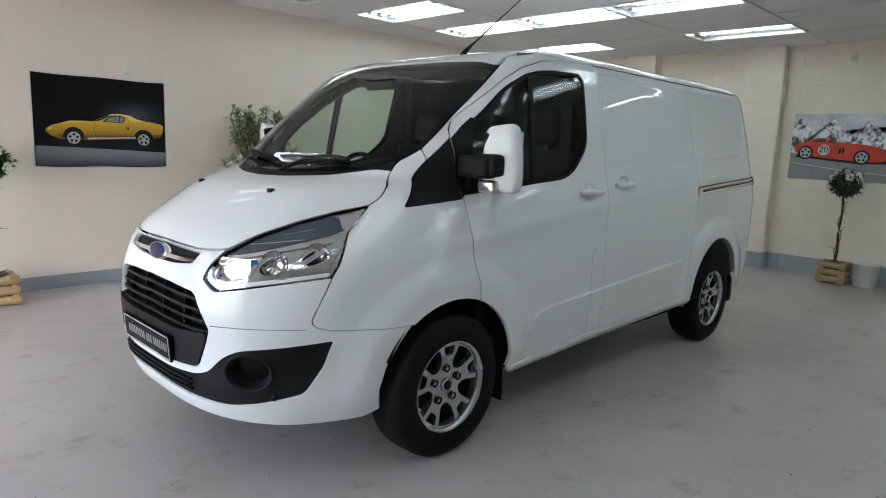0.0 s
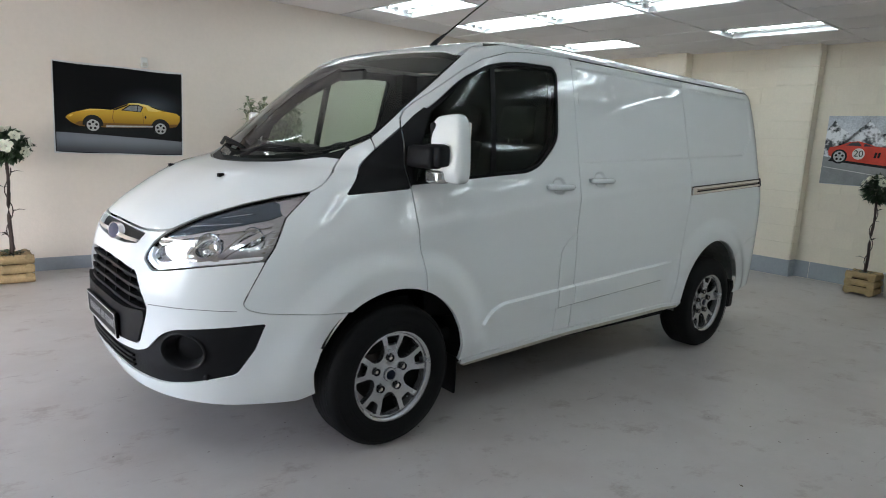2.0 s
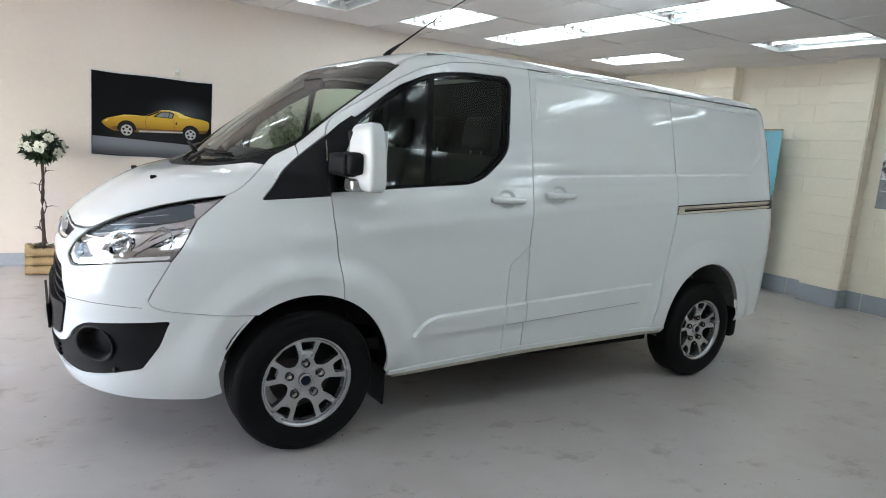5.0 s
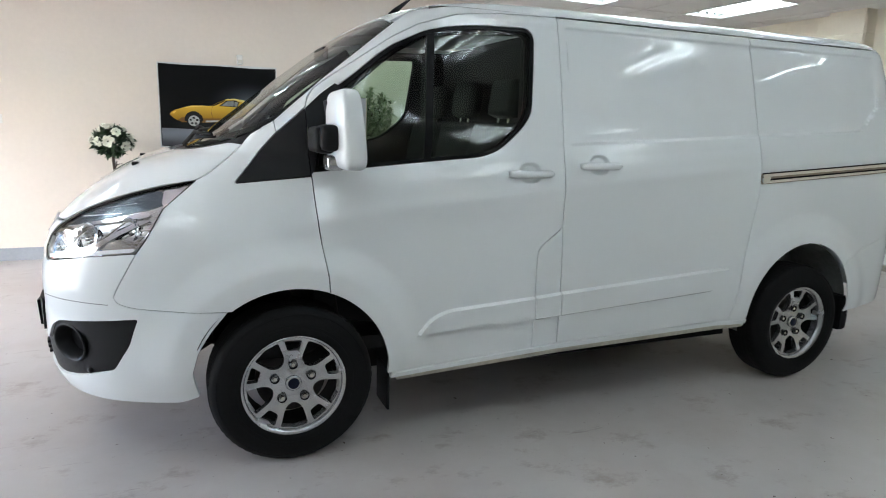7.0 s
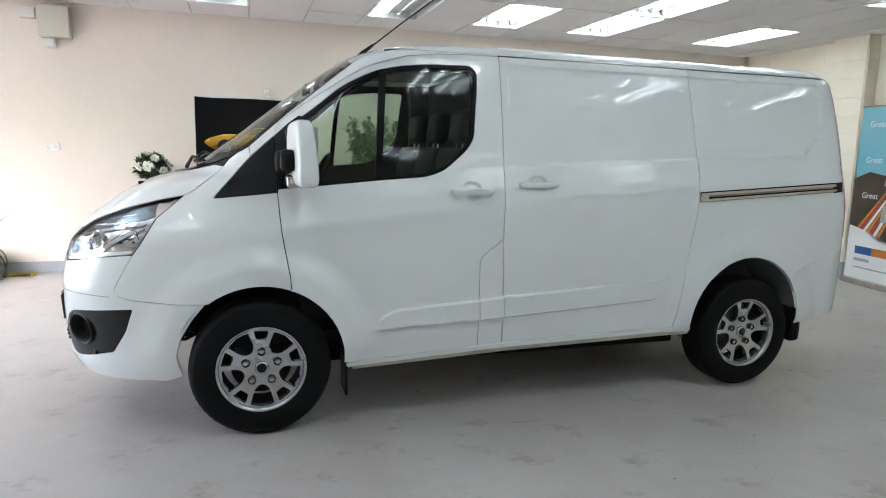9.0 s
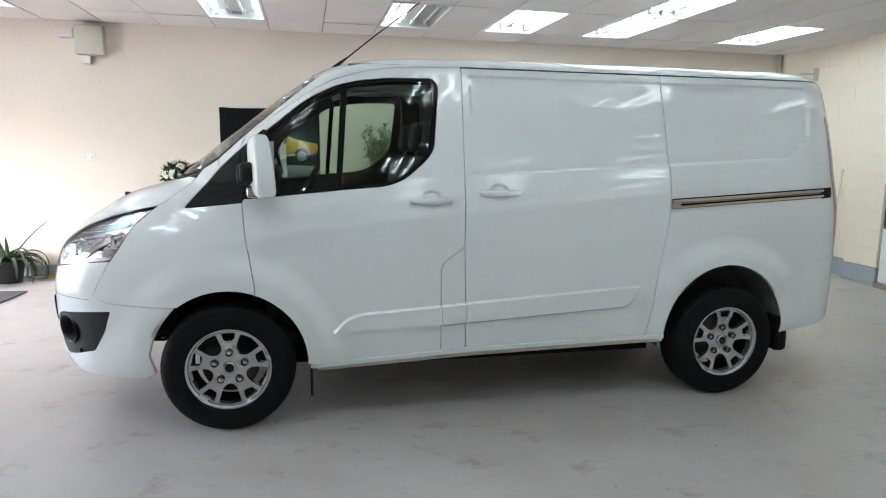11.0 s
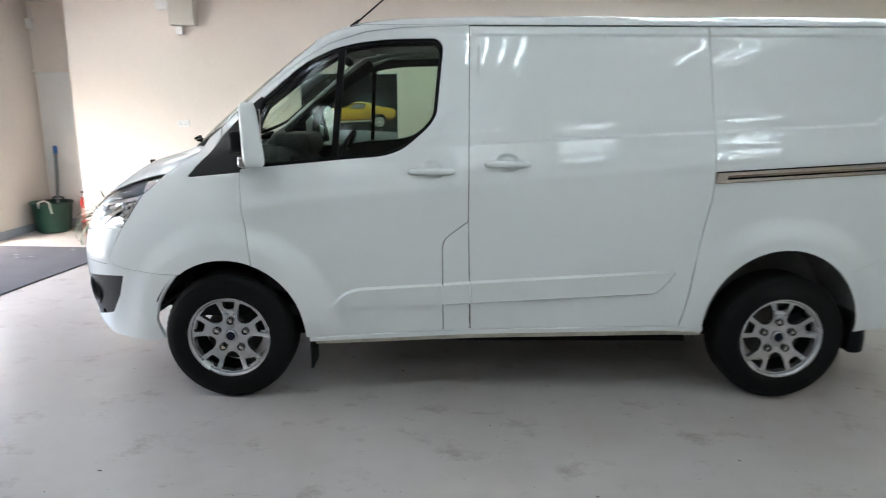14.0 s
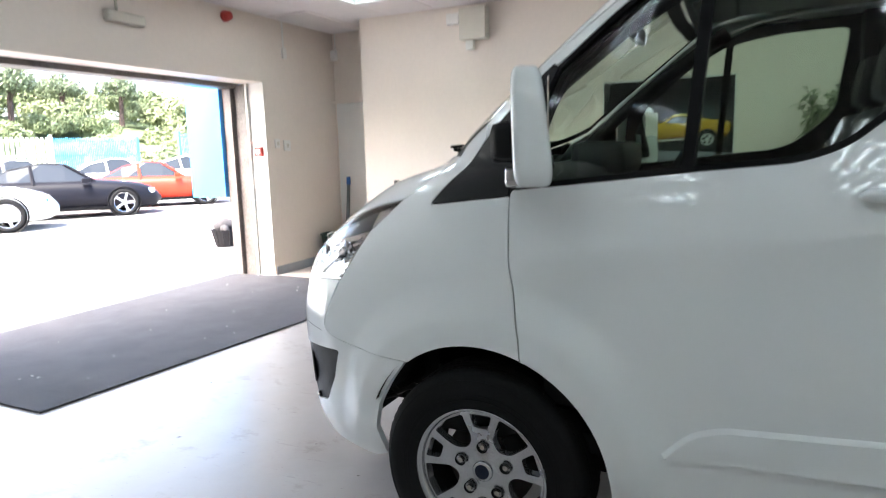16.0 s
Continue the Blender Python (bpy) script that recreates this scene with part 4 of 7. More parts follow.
# headlamps
LAMP = nose_pts([(-.424, .882, .03), (-.50, .842, .03), (-.59, .862, .02)] + [(-float(half_width(x - .001, z)), z, 0) for x, z in LAMP_EDGE] + [(-.688, 1.162, .02), (-.621, 1.125, .02), (-.535, 1.064, .02), (-.470, .992, .02), (-.440, .93, .02)])
BOWLS = ((-.664, .958, .054), (-.748, .992, .050))
WELLS = [well(yy, zz, rr * .90) for yy, zz, rr in BOWLS]
WELLS.append(nose_pts([(-.466, .900, .01), (-.505, .880, .01), (-.585, .896, .01), (-.604, .920, .01), (-.600, .968, .01), (-.540, .966, .01), (-.482, .944, .01)]))
for far in (False, True):
    lamp = skin("headlamp", van, REFLECT, nose_chart, LAMP, h=(.04, .03), off=-.058, lip=-.050, gap=.0012, mirror=far, label="clear headlamp with chrome reflector")
    lens = skin("lens", lamp, LENS, nose_chart, LAMP, h=(.03, .02), off=0, lip=.004, gap=.0012, mirror=far)
    lens.visible_shadow = False
    skin("lamp_edge", lamp, GLOSSBLACK, nose_chart, LAMP, [inset(round_off(LAMP, .02), .0035)], h=(.05, .05), off=-.002, lip=.004, gap=.001, corner=0, mirror=far)
    skin("bezel", lamp, BEZEL, nose_chart, LAMP, WELLS, h=(.03, .02), off=-.016, lip=.03, gap=.002, mirror=far, label="silver lamp mask with round wells")
    # upper indicator bowl, the bright brow below it, the clear light strip along the foot
    TOPB = nose_pts([(-.472, .984, .01), (-.54, 1.056, .02), (-.62, 1.117, .02), (-.684, 1.148, .02), (-.752, 1.125, .02), (-.742, 1.082, .03), (-.65, 1.036, .05), (-.55, 1.0, .03)])
    skin("indicator_bowl", lamp, INDICATOR, nose_chart, TOPB, h=(.03, .02), off=-.013, lip=.003, gap=0, mirror=far, label="grey-blue indicator bowl")
    skin("brow", lamp, CHROME, nose_chart, nose_pts([(-.462, .962, .01), (-.55, .992, .03), (-.65, 1.026, .05), (-.75, 1.066, .03), (-.760, 1.046, .02), (-.65, 1.010, .05), (-.55, .978, .03), (-.47, .948, .02)]), h=(.03, .02), off=-.007, lip=.015, gap=0, mirror=far)
    for cut in ([(-.612, .905), (-.616, .905), (-.626, 1.002), (-.622, 1.000)], [(-.708, .925), (-.712, .928), (-.720, 1.036), (-.716, 1.034)], [(-.792, .940), (-.797, .942), (-.778, 1.075), (-.773, 1.072)]):
        skin("divider", lamp, STEEL, nose_chart, nose_pts(cut), h=(.03, .02), off=-.013, lip=.012, gap=0, corner=.003, mirror=far)
    skin("blade", lamp, CHROME, nose_chart, nose_pts([(-.694, .902, .003), (-.716, .904, .003), (-.772, 1.034, .003), (-.752, 1.032, .003)]), h=(.02, .02), off=-.006, lip=.02, gap=0, mirror=far, label="bright slanted blade between the bowls")
    for k in (1, 3):
        z = 1.012 + .020 * k
        skin("indicator_fin", lamp, CHROME, nose_chart, nose_pts([(-.50 - .035 * k, z, 0), (-.68, z + .024, 0), (-.68, z + .0265, 0), (-.50 - .035 * k, z + .002, 0)]), h=(.03, .02), off=-.011, lip=.003, gap=0, corner=0, mirror=far)
    for k in range(5):
        z = .945 + .026 * k
        skin("reflector_rib", lamp, CHROME, nose_chart, nose_pts([(-.782 + .004 * k, z, 0), (-.822 + .006 * k, z + .014, 0), (-.822 + .006 * k, z + .0175, 0), (-.782 + .004 * k, z + .0035, 0)]), h=(.03, .02), off=-.011, lip=.008, gap=0, corner=0, mirror=far)
    # upright mirror strips of the inner lamp, in six facets
    facets = bmesh.new()
    side = -1 if far else 1
    knots = []
    for k in range(7):
        y = -.462 - .150 * k / 6
        p = nose_chart(np.array([turn(y, .966)]), np.array([.966]))[0]
        knots.append((p[0] + .010, side * (p[1] + .004)))
    for (xa, ya), (xb, yb) in zip(knots, knots[1:]):
        q = [facets.verts.new(v) for v in ((xa, ya, .868), (xb, yb, .868), (xb, yb, .972), (xa, ya, .972))]
        facets.faces.new(q)
    bmesh.ops.recalc_face_normals(facets, faces=facets.faces[:])
    part("inner_reflector", facets, CHROME, lamp, "bright mirror strips")
    skin("tip_reflector", lamp, CHROME, nose_chart, nose_pts([(-.70, 1.150, .01), (-.76, 1.155, .01), (-.80, 1.10, .01), (-.775, 1.075, .02), (-.74, 1.10, .02)]), h=(.02, .02), off=-.010, lip=.01, gap=0, mirror=far)
    skin("light_strip", lamp, STRIP, nose_chart, nose_pts([(-.437, .885, .02), (-.50, .852, .02), (-.60, .870, .02), (-.80, .914, .01), (-.80, .930, .01), (-.60, .886, .02), (-.51, .868, .02), (-.458, .895, .02), (-.452, .94, .01), (-.440, .93, .01)]), h=(.03, .02), off=-.006, lip=.02, gap=0, mirror=far)
    for yy, zz, rr in BOWLS:
        c = nose_chart(np.array([turn(yy, zz)]), np.array([zz]))[0]
        d = Vector((-.78, -.6, .12)).normalized()
        mm = Matrix.Translation(Vector(c) - d * .040) @ d.to_track_quat("Z", "Y").to_matrix().to_4x4()
        if far:
            mm = Matrix.Diagonal((1, -1, 1, 1)) @ mm
        bowl = part("lamp_bowl", lathe(bmesh.new(), [(rr, .020), (rr * .96, .014), (rr * .83, -.002), (rr * .5, -.014), (0, -.017)], mm, 32), REFLECT, lamp, smooth=True)
        part("bulb_cover", lathe(bmesh.new(), [(rr * .42, -.012), (rr * .40, .012), (rr * .25, .020), (0, .023)], mm, 24), LENS if rr > .052 else CHROME, bowl, smooth=True)
        part("bowl_rim", lathe(bmesh.new(), [(rr * 1.0, .0205), (rr * 1.03, .0225), (rr * 1.06, .0205)], mm, 32), INDICATOR, bowl, smooth=True)
        flutes = bmesh.new()
        for k in range(16):
            q = math.tau * k / 16
            p0, p1 = (mm @ Vector((f * rr * math.cos(q), f * rr * math.sin(q), h)) for f, h in ((.45, -.010), (.90, .006)))
            cyl(flutes, p0, p1, .002, .004, 6)
        part("flutes", flutes, CHROME, bowl)


def shell(name, centre, half, power, mat, parent, label="", m=None, seg=(28, 20), shape=None):
    """A closed rounded solid (superellipsoid), optionally reshaped."""
    bm = bmesh.new()
    rows = []
    for i in range(seg[1] + 1):
        t = -math.pi / 2 + math.pi * i / seg[1]
        row = []
        for k in range(seg[0]):
            p = math.tau * k / seg[0]
            f = lambda v, e: math.copysign(abs(v) ** e, v)
            v = Vector((f(math.cos(t), power) * f(math.cos(p), power), f(math.cos(t), power) * f(math.sin(p), power), f(math.sin(t), power)))
            if shape:
                v = shape(v)
            v = Vector((v.x * half[0], v.y * half[1], v.z * half[2])) + Vector(centre)
            row.append(bm.verts.new((m @ v) if m else v))
        rows.append(row)
    for a, b in zip(rows, rows[1:]):
        for k in range(seg[0]):
            bm.faces.new((a[k - 1], a[k], b[k], b[k - 1]))
    bmesh.ops.remove_doubles(bm, verts=bm.verts[:], dist=1e-5)
    bmesh.ops.recalc_face_normals(bm, faces=bm.faces[:])
    return part(name, bm, mat, parent, label, True)


for s in (1, -1):
    flipm = Matrix.Diagonal((1, s, 1, 1))
    # door mirror: white cap, black foot, clear indicator, glass
    def lean(v):
        return Vector((v.x * (1 - .15 * v.z) - .22 * v.z, v.y * (1 - .14 * max(0, v.z)), v.z * (1 - .07 * v.y)))
    mm = flipm @ Matrix.Translation((.197, -1.024, 1.405)) @ pose(0, 0, 0, 0, 0, 18)
    cap = shell("door_mirror", (0, 0, 0), (.048, .088, .150), .36, WHITE, van, "white door mirror on a black foot", mm, shape=lean)
    part("mirror_inner", box(bmesh.new(), -.030, .046, .050, .087, -.128, .120, mm @ pose(0, 0, 0, 0, -12, 0), bevel=.014), BLACK, cap, "black inner side of the mirror")
    part("mirror_glass", box(bmesh.new(), .044, .048, -.075, .075, -.125, .122, mm, bevel=.004), CHROME, cap)
    part("mirror_foot", box(box(bmesh.new(), .080, .165, -1.03, -.845, 1.312, 1.415, flipm, bevel=.024), .096, .176, -1.068, -.930, 1.322, 1.424, flipm, bevel=.028), BLACK, cap, smooth=True)
    shell("mirror_indicator", (.162, -.985, 1.277), (.038, .052, .031), .42, AMBER, cap, m=flipm)
    # handles with their sunk cups
    for parent_x, zc in ((.955, 1.226), (1.336, 1.262)):
        if s < 0 and parent_x > 1:
            continue
        x0, x1 = parent_x, parent_x + .238
        bm = bmesh.new()
        y = -float(half_width(x0, zc) + relief(np.array(x0), np.array(zc)))
        for k in range(17):
            f = k / 16
            e = max(0.0, 1 - abs(2 * f - 1) ** 7) ** .5
            cx, hz, hy = x0 + (x1 - x0) * f, .005 + .0125 * e, .003 + .008 * e
            ring = [bm.verts.new(flipm @ Vector((cx, y - .017 - .004 * math.sin(math.pi * f) + hy * math.cos(a), zc + hz * math.sin(a)))) for a in np.linspace(0, math.tau, 13)[:-1]]
            if k:
                for q in range(12):
                    bm.faces.new((last[q - 1], last[q], ring[q], ring[q - 1]))
            else:
                bm.faces.new(ring)
            last = ring
        bm.faces.new(last)
        bmesh.ops.recalc_face_normals(bm, faces=bm.faces[:])
        box(bm, x0 + .01, x0 + .05, y - .014, y + .01, zc - .012, zc + .012, flipm)
        box(bm, x1 - .05, x1 - .01, y - .014, y + .01, zc - .012, zc + .012, flipm)
        part("door_handle", bm, WHITE, van, smooth=True)
    # mud flaps: thin in front, broad and dished behind the rear wheel
    part("mud_flap", box(bmesh.new(), .418, .432, -.905, -.73, .150, .35, flipm, bevel=.008), BLACK, van)
    bm = bmesh.new()
    rows = []
    for k in range(9):
        f = k / 8
        z = .485 - .225 * f
        w = .045 + .040 * math.sin(min(1, f * 1.5) * math.pi / 2)
        x0 = 3.300 + .035 * f - .03 * f * f
        rows.append([bm.verts.new(flipm @ Vector(p)) for p in ((x0, -.935, z), (x0 + w * .6, -.940, z), (x0 + w, -.925, z), (x0 + w, -.75, z), (x0 + w * .5, -.73, z), (x0, -.75, z))])
    for a, b in zip(rows, rows[1:]):
        for k in range(6):
            bm.faces.new((a[k - 1], a[k], b[k], b[k - 1]))
    bm.faces.new(rows[0]), bm.faces.new(rows[-1][::-1])
    bmesh.ops.recalc_face_normals(bm, faces=bm.faces[:])
    bmesh.ops.bevel(bm, geom=[e for e in bm.edges if e.is_manifold and e.calc_face_angle() > .9], offset=.008, segments=2, affect="EDGES")
    part("mud_flap", bm, BLACK, van, smooth=False)
    # wheel-house liners
    for cx, cz, r in ((.005, .365, .415), (2.90, .40, .43)):
        bm = bmesh.new()
        ring = [[bm.verts.new(flipm @ Vector((cx + r * math.cos(a), y, cz + r * math.sin(a)))) for a in (np.linspace(.0, math.pi - .42, 28) if cx < 1 else np.linspace(-.15, math.pi + .15, 28))] for y in (-.935, -.60)]
        for k in range(27):
            bm.faces.new((ring[0][k], ring[0][k + 1], ring[1][k + 1], ring[1][k]))
        if cx > 1:
            bm.faces.new(ring[1])
        part("wheel_liner", bm, UNDER if cx < 1 else WHEELHOUSE, van, smooth=False)

# washers on the bonnet, wipers, aerial
for y in (-.345, .345):
    c = nose_chart(np.array([turn(y, 1.222)]), np.array([1.222]))[0]
    part("washer_jet", box(bmesh.new(), c[0] - .012, c[0] + .016, y - .012, y + .012, c[2] - .004, c[2] + .014, bevel=.004), BLACK, bonnet)


def on_screen(y, z, d=.02):
    p = nose_chart(np.array([turn(y, z)]), np.array([z]))[0]
    return Vector(p) + Vector((-.75, 0, .66)) * d


for a, b, piv in (((-.50, 1.345), (.02, 1.322), (-.08, 1.30)), ((.02, 1.335), (.62, 1.372), (.56, 1.345))):
    w = part("wiper", tube(bmesh.new(), [on_screen(piv[0], piv[1], .01), on_screen((a[0] + b[0]) / 2, (a[1] + b[1]) / 2 + .005, .045), on_screen(*(a if piv[0] > a[0] + .3 else b), .03)], [.012, .009, .006], 6), BLACK, van, "black wiper arm", True)
    part("wiper_blade", tube(bmesh.new(), [on_screen(*a, .014), on_screen((a[0] + b[0]) / 2, (a[1] + b[1]) / 2, .020), on_screen(*b, .014)], [.006, .011, .006], 6), GLOSSBLACK, w, smooth=True)
aerial = part("aerial", tube(bmesh.new(), [(.585, -.38, 1.945), (.60, -.38, 1.972), (.66, -.38, 2.02)], [.024, .013, .007], 10), BLACK, van, "black roof aerial with a thin rod", True)
part("aerial_rod", tube(bmesh.new(), [(.65, -.38, 2.01), (.83, -.385, 2.155), (1.10, -.39, 2.36)], [.005, .004, .003], 6), BLACK, aerial, smooth=True)


# ---- wheels ----
def wheel(x, y, z, face, steer=0.0):
    """face -1: the outside looks to the nearside. The wheel turns about its own axle; local z points outward."""
    hub = new("wheel")
    hub.parent = van
    hub["label"] = "silver ten-window alloy wheel with a black road tyre"
    hub.matrix_basis = Matrix.Translation((x, y, z)) @ pose(0, 0, 0, 0, 0, steer) @ pose(0, 0, 0, 90 if face < 0 else -90, 0, 0)
    I = Matrix()
    prof = [(.205, -.10), (.235, -.106), (.290, -.108), (.325, -.098), (.340, -.075), (.343, -.03), (.343, .03), (.340, .075), (.325, .098), (.290, .108), (.240, .107), (.212, .099), (.206, .092)]
    tyre = part("tyre", lathe(bmesh.new(), prof, I, 72), RUBBER, hub, "black road tyre", True)
    bm = bmesh.new()
    for r in (.247, .262, .311):
        lathe(bm, [(r, .1072), (r + .002, .1095), (r + .004, .1072)], I, 72)
    part("sidewall_ring", bm, RUBBER, tyre, smooth=True)
    bm = bmesh.new()
    for k in range(60):
        a = math.tau * k / 60
        mm = Matrix.Rotation(a, 4, "Z")
        for h0, h1 in ((-.072, -.058), (.058, .072)):
            box(bm, .3380, .3421, -.010, .010, h0, h1, mm)
    for h in (-.045, -.015, .015, .045):
        lathe(bm, [(.343, h - .011), (.3442, h - .010), (.3442, h + .010), (.343, h + .011)], I, 72)
    part("tread", bm, RUBBER, tyre)
    # rim: outer lip, barrel, pierced face
    rim = part("rim", lathe(bmesh.new(), [(.206, .092), (.217, .106), (.219, .101), (.214, .098), (.203, .080), (.200, .060)], I, 72), ALLOY, hub, smooth=True)
    part("barrel", lathe(bmesh.new(), [(.201, .062), (.196, .0), (.196, -.09)], I, 48), UNDER, rim, smooth=True)
    holes = []
    for k in range(5):
        a = radians(90 + 72 * k)
        def P(r, d):
            return (r * math.cos(a + radians(d)), r * math.sin(a + radians(d)))
        holes.append([(*P(.196, -11), .010), (*P(.196, 11), .010), (*P(.147, 9), .010), (*P(.147, -9), .010)])            # small window within an arm
        holes.append([(*P(.196, 18.5), .010), (*P(.198, 36), 0), (*P(.196, 53.5), .010), (*P(.112, 54.5), .022), (*P(.084, 36), .02), (*P(.112, 17.5), .022)])
    outer = [(.203 * math.cos(t), .203 * math.sin(t)) for t in np.linspace(0, math.tau, 72, endpoint=False)]
    holes = [round_off(q, .01) for q in holes]
    co, faces, edge = fill(outer, holes, .03, .03)

    def dish(p):
        r = float(np.hypot(*p))
        return .060 + .022 * step(.05, .19, np.array(r)) + .006 * (1 - step(.03, .06, np.array(r)))
    top = [(p[0], p[1], float(dish(p))) for p in co]
    low = [(p[0] * .985, p[1] * .985, float(dish(p)) - .034) for p in co]
    n = len(co)
    fs = [tuple(f) for f in faces] + [(a, a + n, b + n, b) for a, b in edge]
    raw("spokes", top + low, fs, ALLOY, rim)
    part("hub_cap", lathe(bmesh.new(), [(.034, .058), (.034, .072), (.030, .076), (0, .078)], I, 28), ALLOY, rim, smooth=True)
    part("centre_badge", lathe(bmesh.new(), [(.024, .0775), (.012, .0795), (0, .080)], I, 24), HUBDARK, rim, "dark blue centre", True)
    for k in range(5):
        a = radians(90 + 72 * k)
        c = Vector((.080 * math.cos(a), .080 * math.sin(a), 0))
        part("nut_well", lathe(bmesh.new(), [(.0185, .0735), (.0165, .0742), (.0165, .056), (0, .055)], Matrix.Translation(c), 18), GLOSSBLACK, rim, smooth=True)
        part("wheel_nut", cyl(bmesh.new(), c + Vector((0, 0, .052)), c + Vector((0, 0, .072)), .011, .009, 6), STEEL, rim)
    part("brake_disc", lathe(bmesh.new(), [(.15, -.02), (.15, .0), (.075, .0), (.07, .02), (0, .022)], I, 40), material("brake_iron", (.10, .09, .085), .5, metal=.8, vary=.3), hub, smooth=True)
    bm = bmesh.new()
    box(bm, .08, .17, -.07, .07, -.045, .028, Matrix.Rotation(radians(25), 4, "Z"), bevel=.01)
    part("brake_caliper", bm, UNDER, hub)
    return hub


for x, st in ((0, 0.0), (2.933, 0.0)):
    wheel(x, -.845, .343, -1, st)
    wheel(x, .845, .343, 1, st)

# ---- underbody and cab ----
part("underbody", boxes((-.20, 3.28, -.58, .58, .24, .42), (.45, 2.45, -.86, .86, .30, .40), (3.35, 3.55, -.55, .55, .44, .50), (-.72, -.56, -.66, .66, .34, .47), (-.56, -.20, -.42, .42, .40, .46)), UNDER, van)
# unseen shapes added under the van to darken the floor below
part("fuel_tank", boxes((.56, 1.45, -.40, -.10, .215, .31), bevel=.03), UNDER, van)
part("spare_wheel_tray", boxes((2.05, 2.62, -.36, .40, .215, .30), bevel=.04), UNDER, van)
part("exhaust", tube(bmesh.new(), [(.4, .25, .25), (1.4, .30, .23), (1.9, .34, .23), (2.5, .36, .27), (3.5, .40, .30)], [.05, .05, .10, .06, .04], 10), UNDER, van, smooth=True)
# added slabs; the low far-side one blocks light coming from the north
part("undertray", boxes((1.46, 2.04, -.36, .50, .22, .30), (.56, 1.45, -.09, .50, .22, .30), (.50, 2.44, .50, .82, .13, .31), bevel=.02), UNDER, van)
LOOM = material("black_loom", (.012, .012, .012), .6, spec=.3)
for s in (1, -1):
    part("wheelhouse_pipe", tube(bmesh.new(), [Vector((-.50, s * .66, .50)), Vector((-.42, s * .70, .47)), Vector((-.36, s * .69, .50)), Vector((-.30, s * .66, .47)), Vector((-.28, s * .60, .56))], [.012] * 5, 7), LOOM, van, "black hose in the wheel arch", True)
    part("wheelhouse_pipe", tube(bmesh.new(), [Vector((-.52, s * .72, .43)), Vector((-.44, s * .69, .455)), Vector((-.37, s * .66, .44)), Vector((-.27, s * .58, .47))], [.009] * 4, 7), LOOM, van, "black hose in the wheel arch", True)
    part("wheelhouse_bracket", box(box(bmesh.new(), -.47, -.35, min(s * .60, s * .72), max(s * .60, s * .72), .515, .56, bevel=.01), -.405, -.375, min(s * .66, s * .70), max(s * .66, s * .70), .45, .53, bevel=.006), UNDER, van)
part("front_axle", cyl(box(bmesh.new(), -.06, .06, -.6, .6, .26, .34), (0, -.75, .34), (0, .75, .34), .035), UNDER, van)
bm = bmesh.new()
box(bm, 1.285, 1.30, -.70, .70, .42, 1.90)
part("bulkhead", bm, DARK, van)
part("cab_floor", boxes((-.3, 1.29, -.86, .86, .44, .50), (-.40, -.32, -.55, .55, .42, 1.12)), DARK, van)
bm = bmesh.new()
rows = []
for y in np.linspace(-.78, .78, 13):
    edge = abs(y) / .78
    prof = [(-.30 + .16 * edge ** 2, 1.270), (-.12 + .06 * edge, 1.282), (.06, 1.285), (.16, 1.255), (.205, 1.16), (.20, 1.05), (.13, .80), (.10, .55)]
    rows.append([bm.verts.new((px, y, pz + .03 * math.exp(-((y - .42) / .2) ** 2) * (px > 0))) for px, pz in prof])
for a, b in zip(rows, rows[1:]):
    for k in range(len(a) - 1):
        bm.faces.new((a[k], b[k], b[k + 1], a[k + 1]))
DASH = material("dash_top_plastic", (.045, .046, .049), .6, spec=.2, vary=.15, scale=20, bump=.1)
dash = part("dashboard", bm, DASH, van, "black plastic dashboard", True)
part("instrument_cowl", box(bmesh.new(), .0, .24, .16, .72, 1.22, 1.375, bevel=.05), DASH, dash, smooth=True)
part("centre_console", box(bmesh.new(), .08, .24, -.14, .14, .85, 1.24, bevel=.03), DARK, dash)
# steering wheel on the offside
mm = Matrix.Translation((.42, .42, 1.215)) @ pose(0, 0, 0, 0, -62, 0)
bm = bmesh.new()
ring = [[bm.verts.new(mm @ Vector(((.185 + .016 * math.cos(b)) * math.cos(a), (.185 + .016 * math.cos(b)) * math.sin(a), .016 * math.sin(b)))) for b in np.linspace(0, math.tau, 9)[:-1]] for a in np.linspace(0, math.tau, 37)[:-1]]
for i in range(36):
    for k in range(8):
        bm.faces.new((ring[i - 1][k - 1], ring[i][k - 1], ring[i][k], ring[i - 1][k]))
steering = part("steering_wheel", bm, DARK, van, "black steering wheel", True)
part("wheel_boss", box(box(box(bmesh.new(), -.06, .06, -.075, .075, -.03, .02, mm, bevel=.02), -.02, .02, -.18, .18, -.01, .008, mm), -.18, -.02, -.02, .02, -.01, .008, mm), DARK, steering)
part("steering_column", cyl(bmesh.new(), mm @ Vector((0, 0, -.02)), (.12, .42, 1.0), .05), DARK, steering)
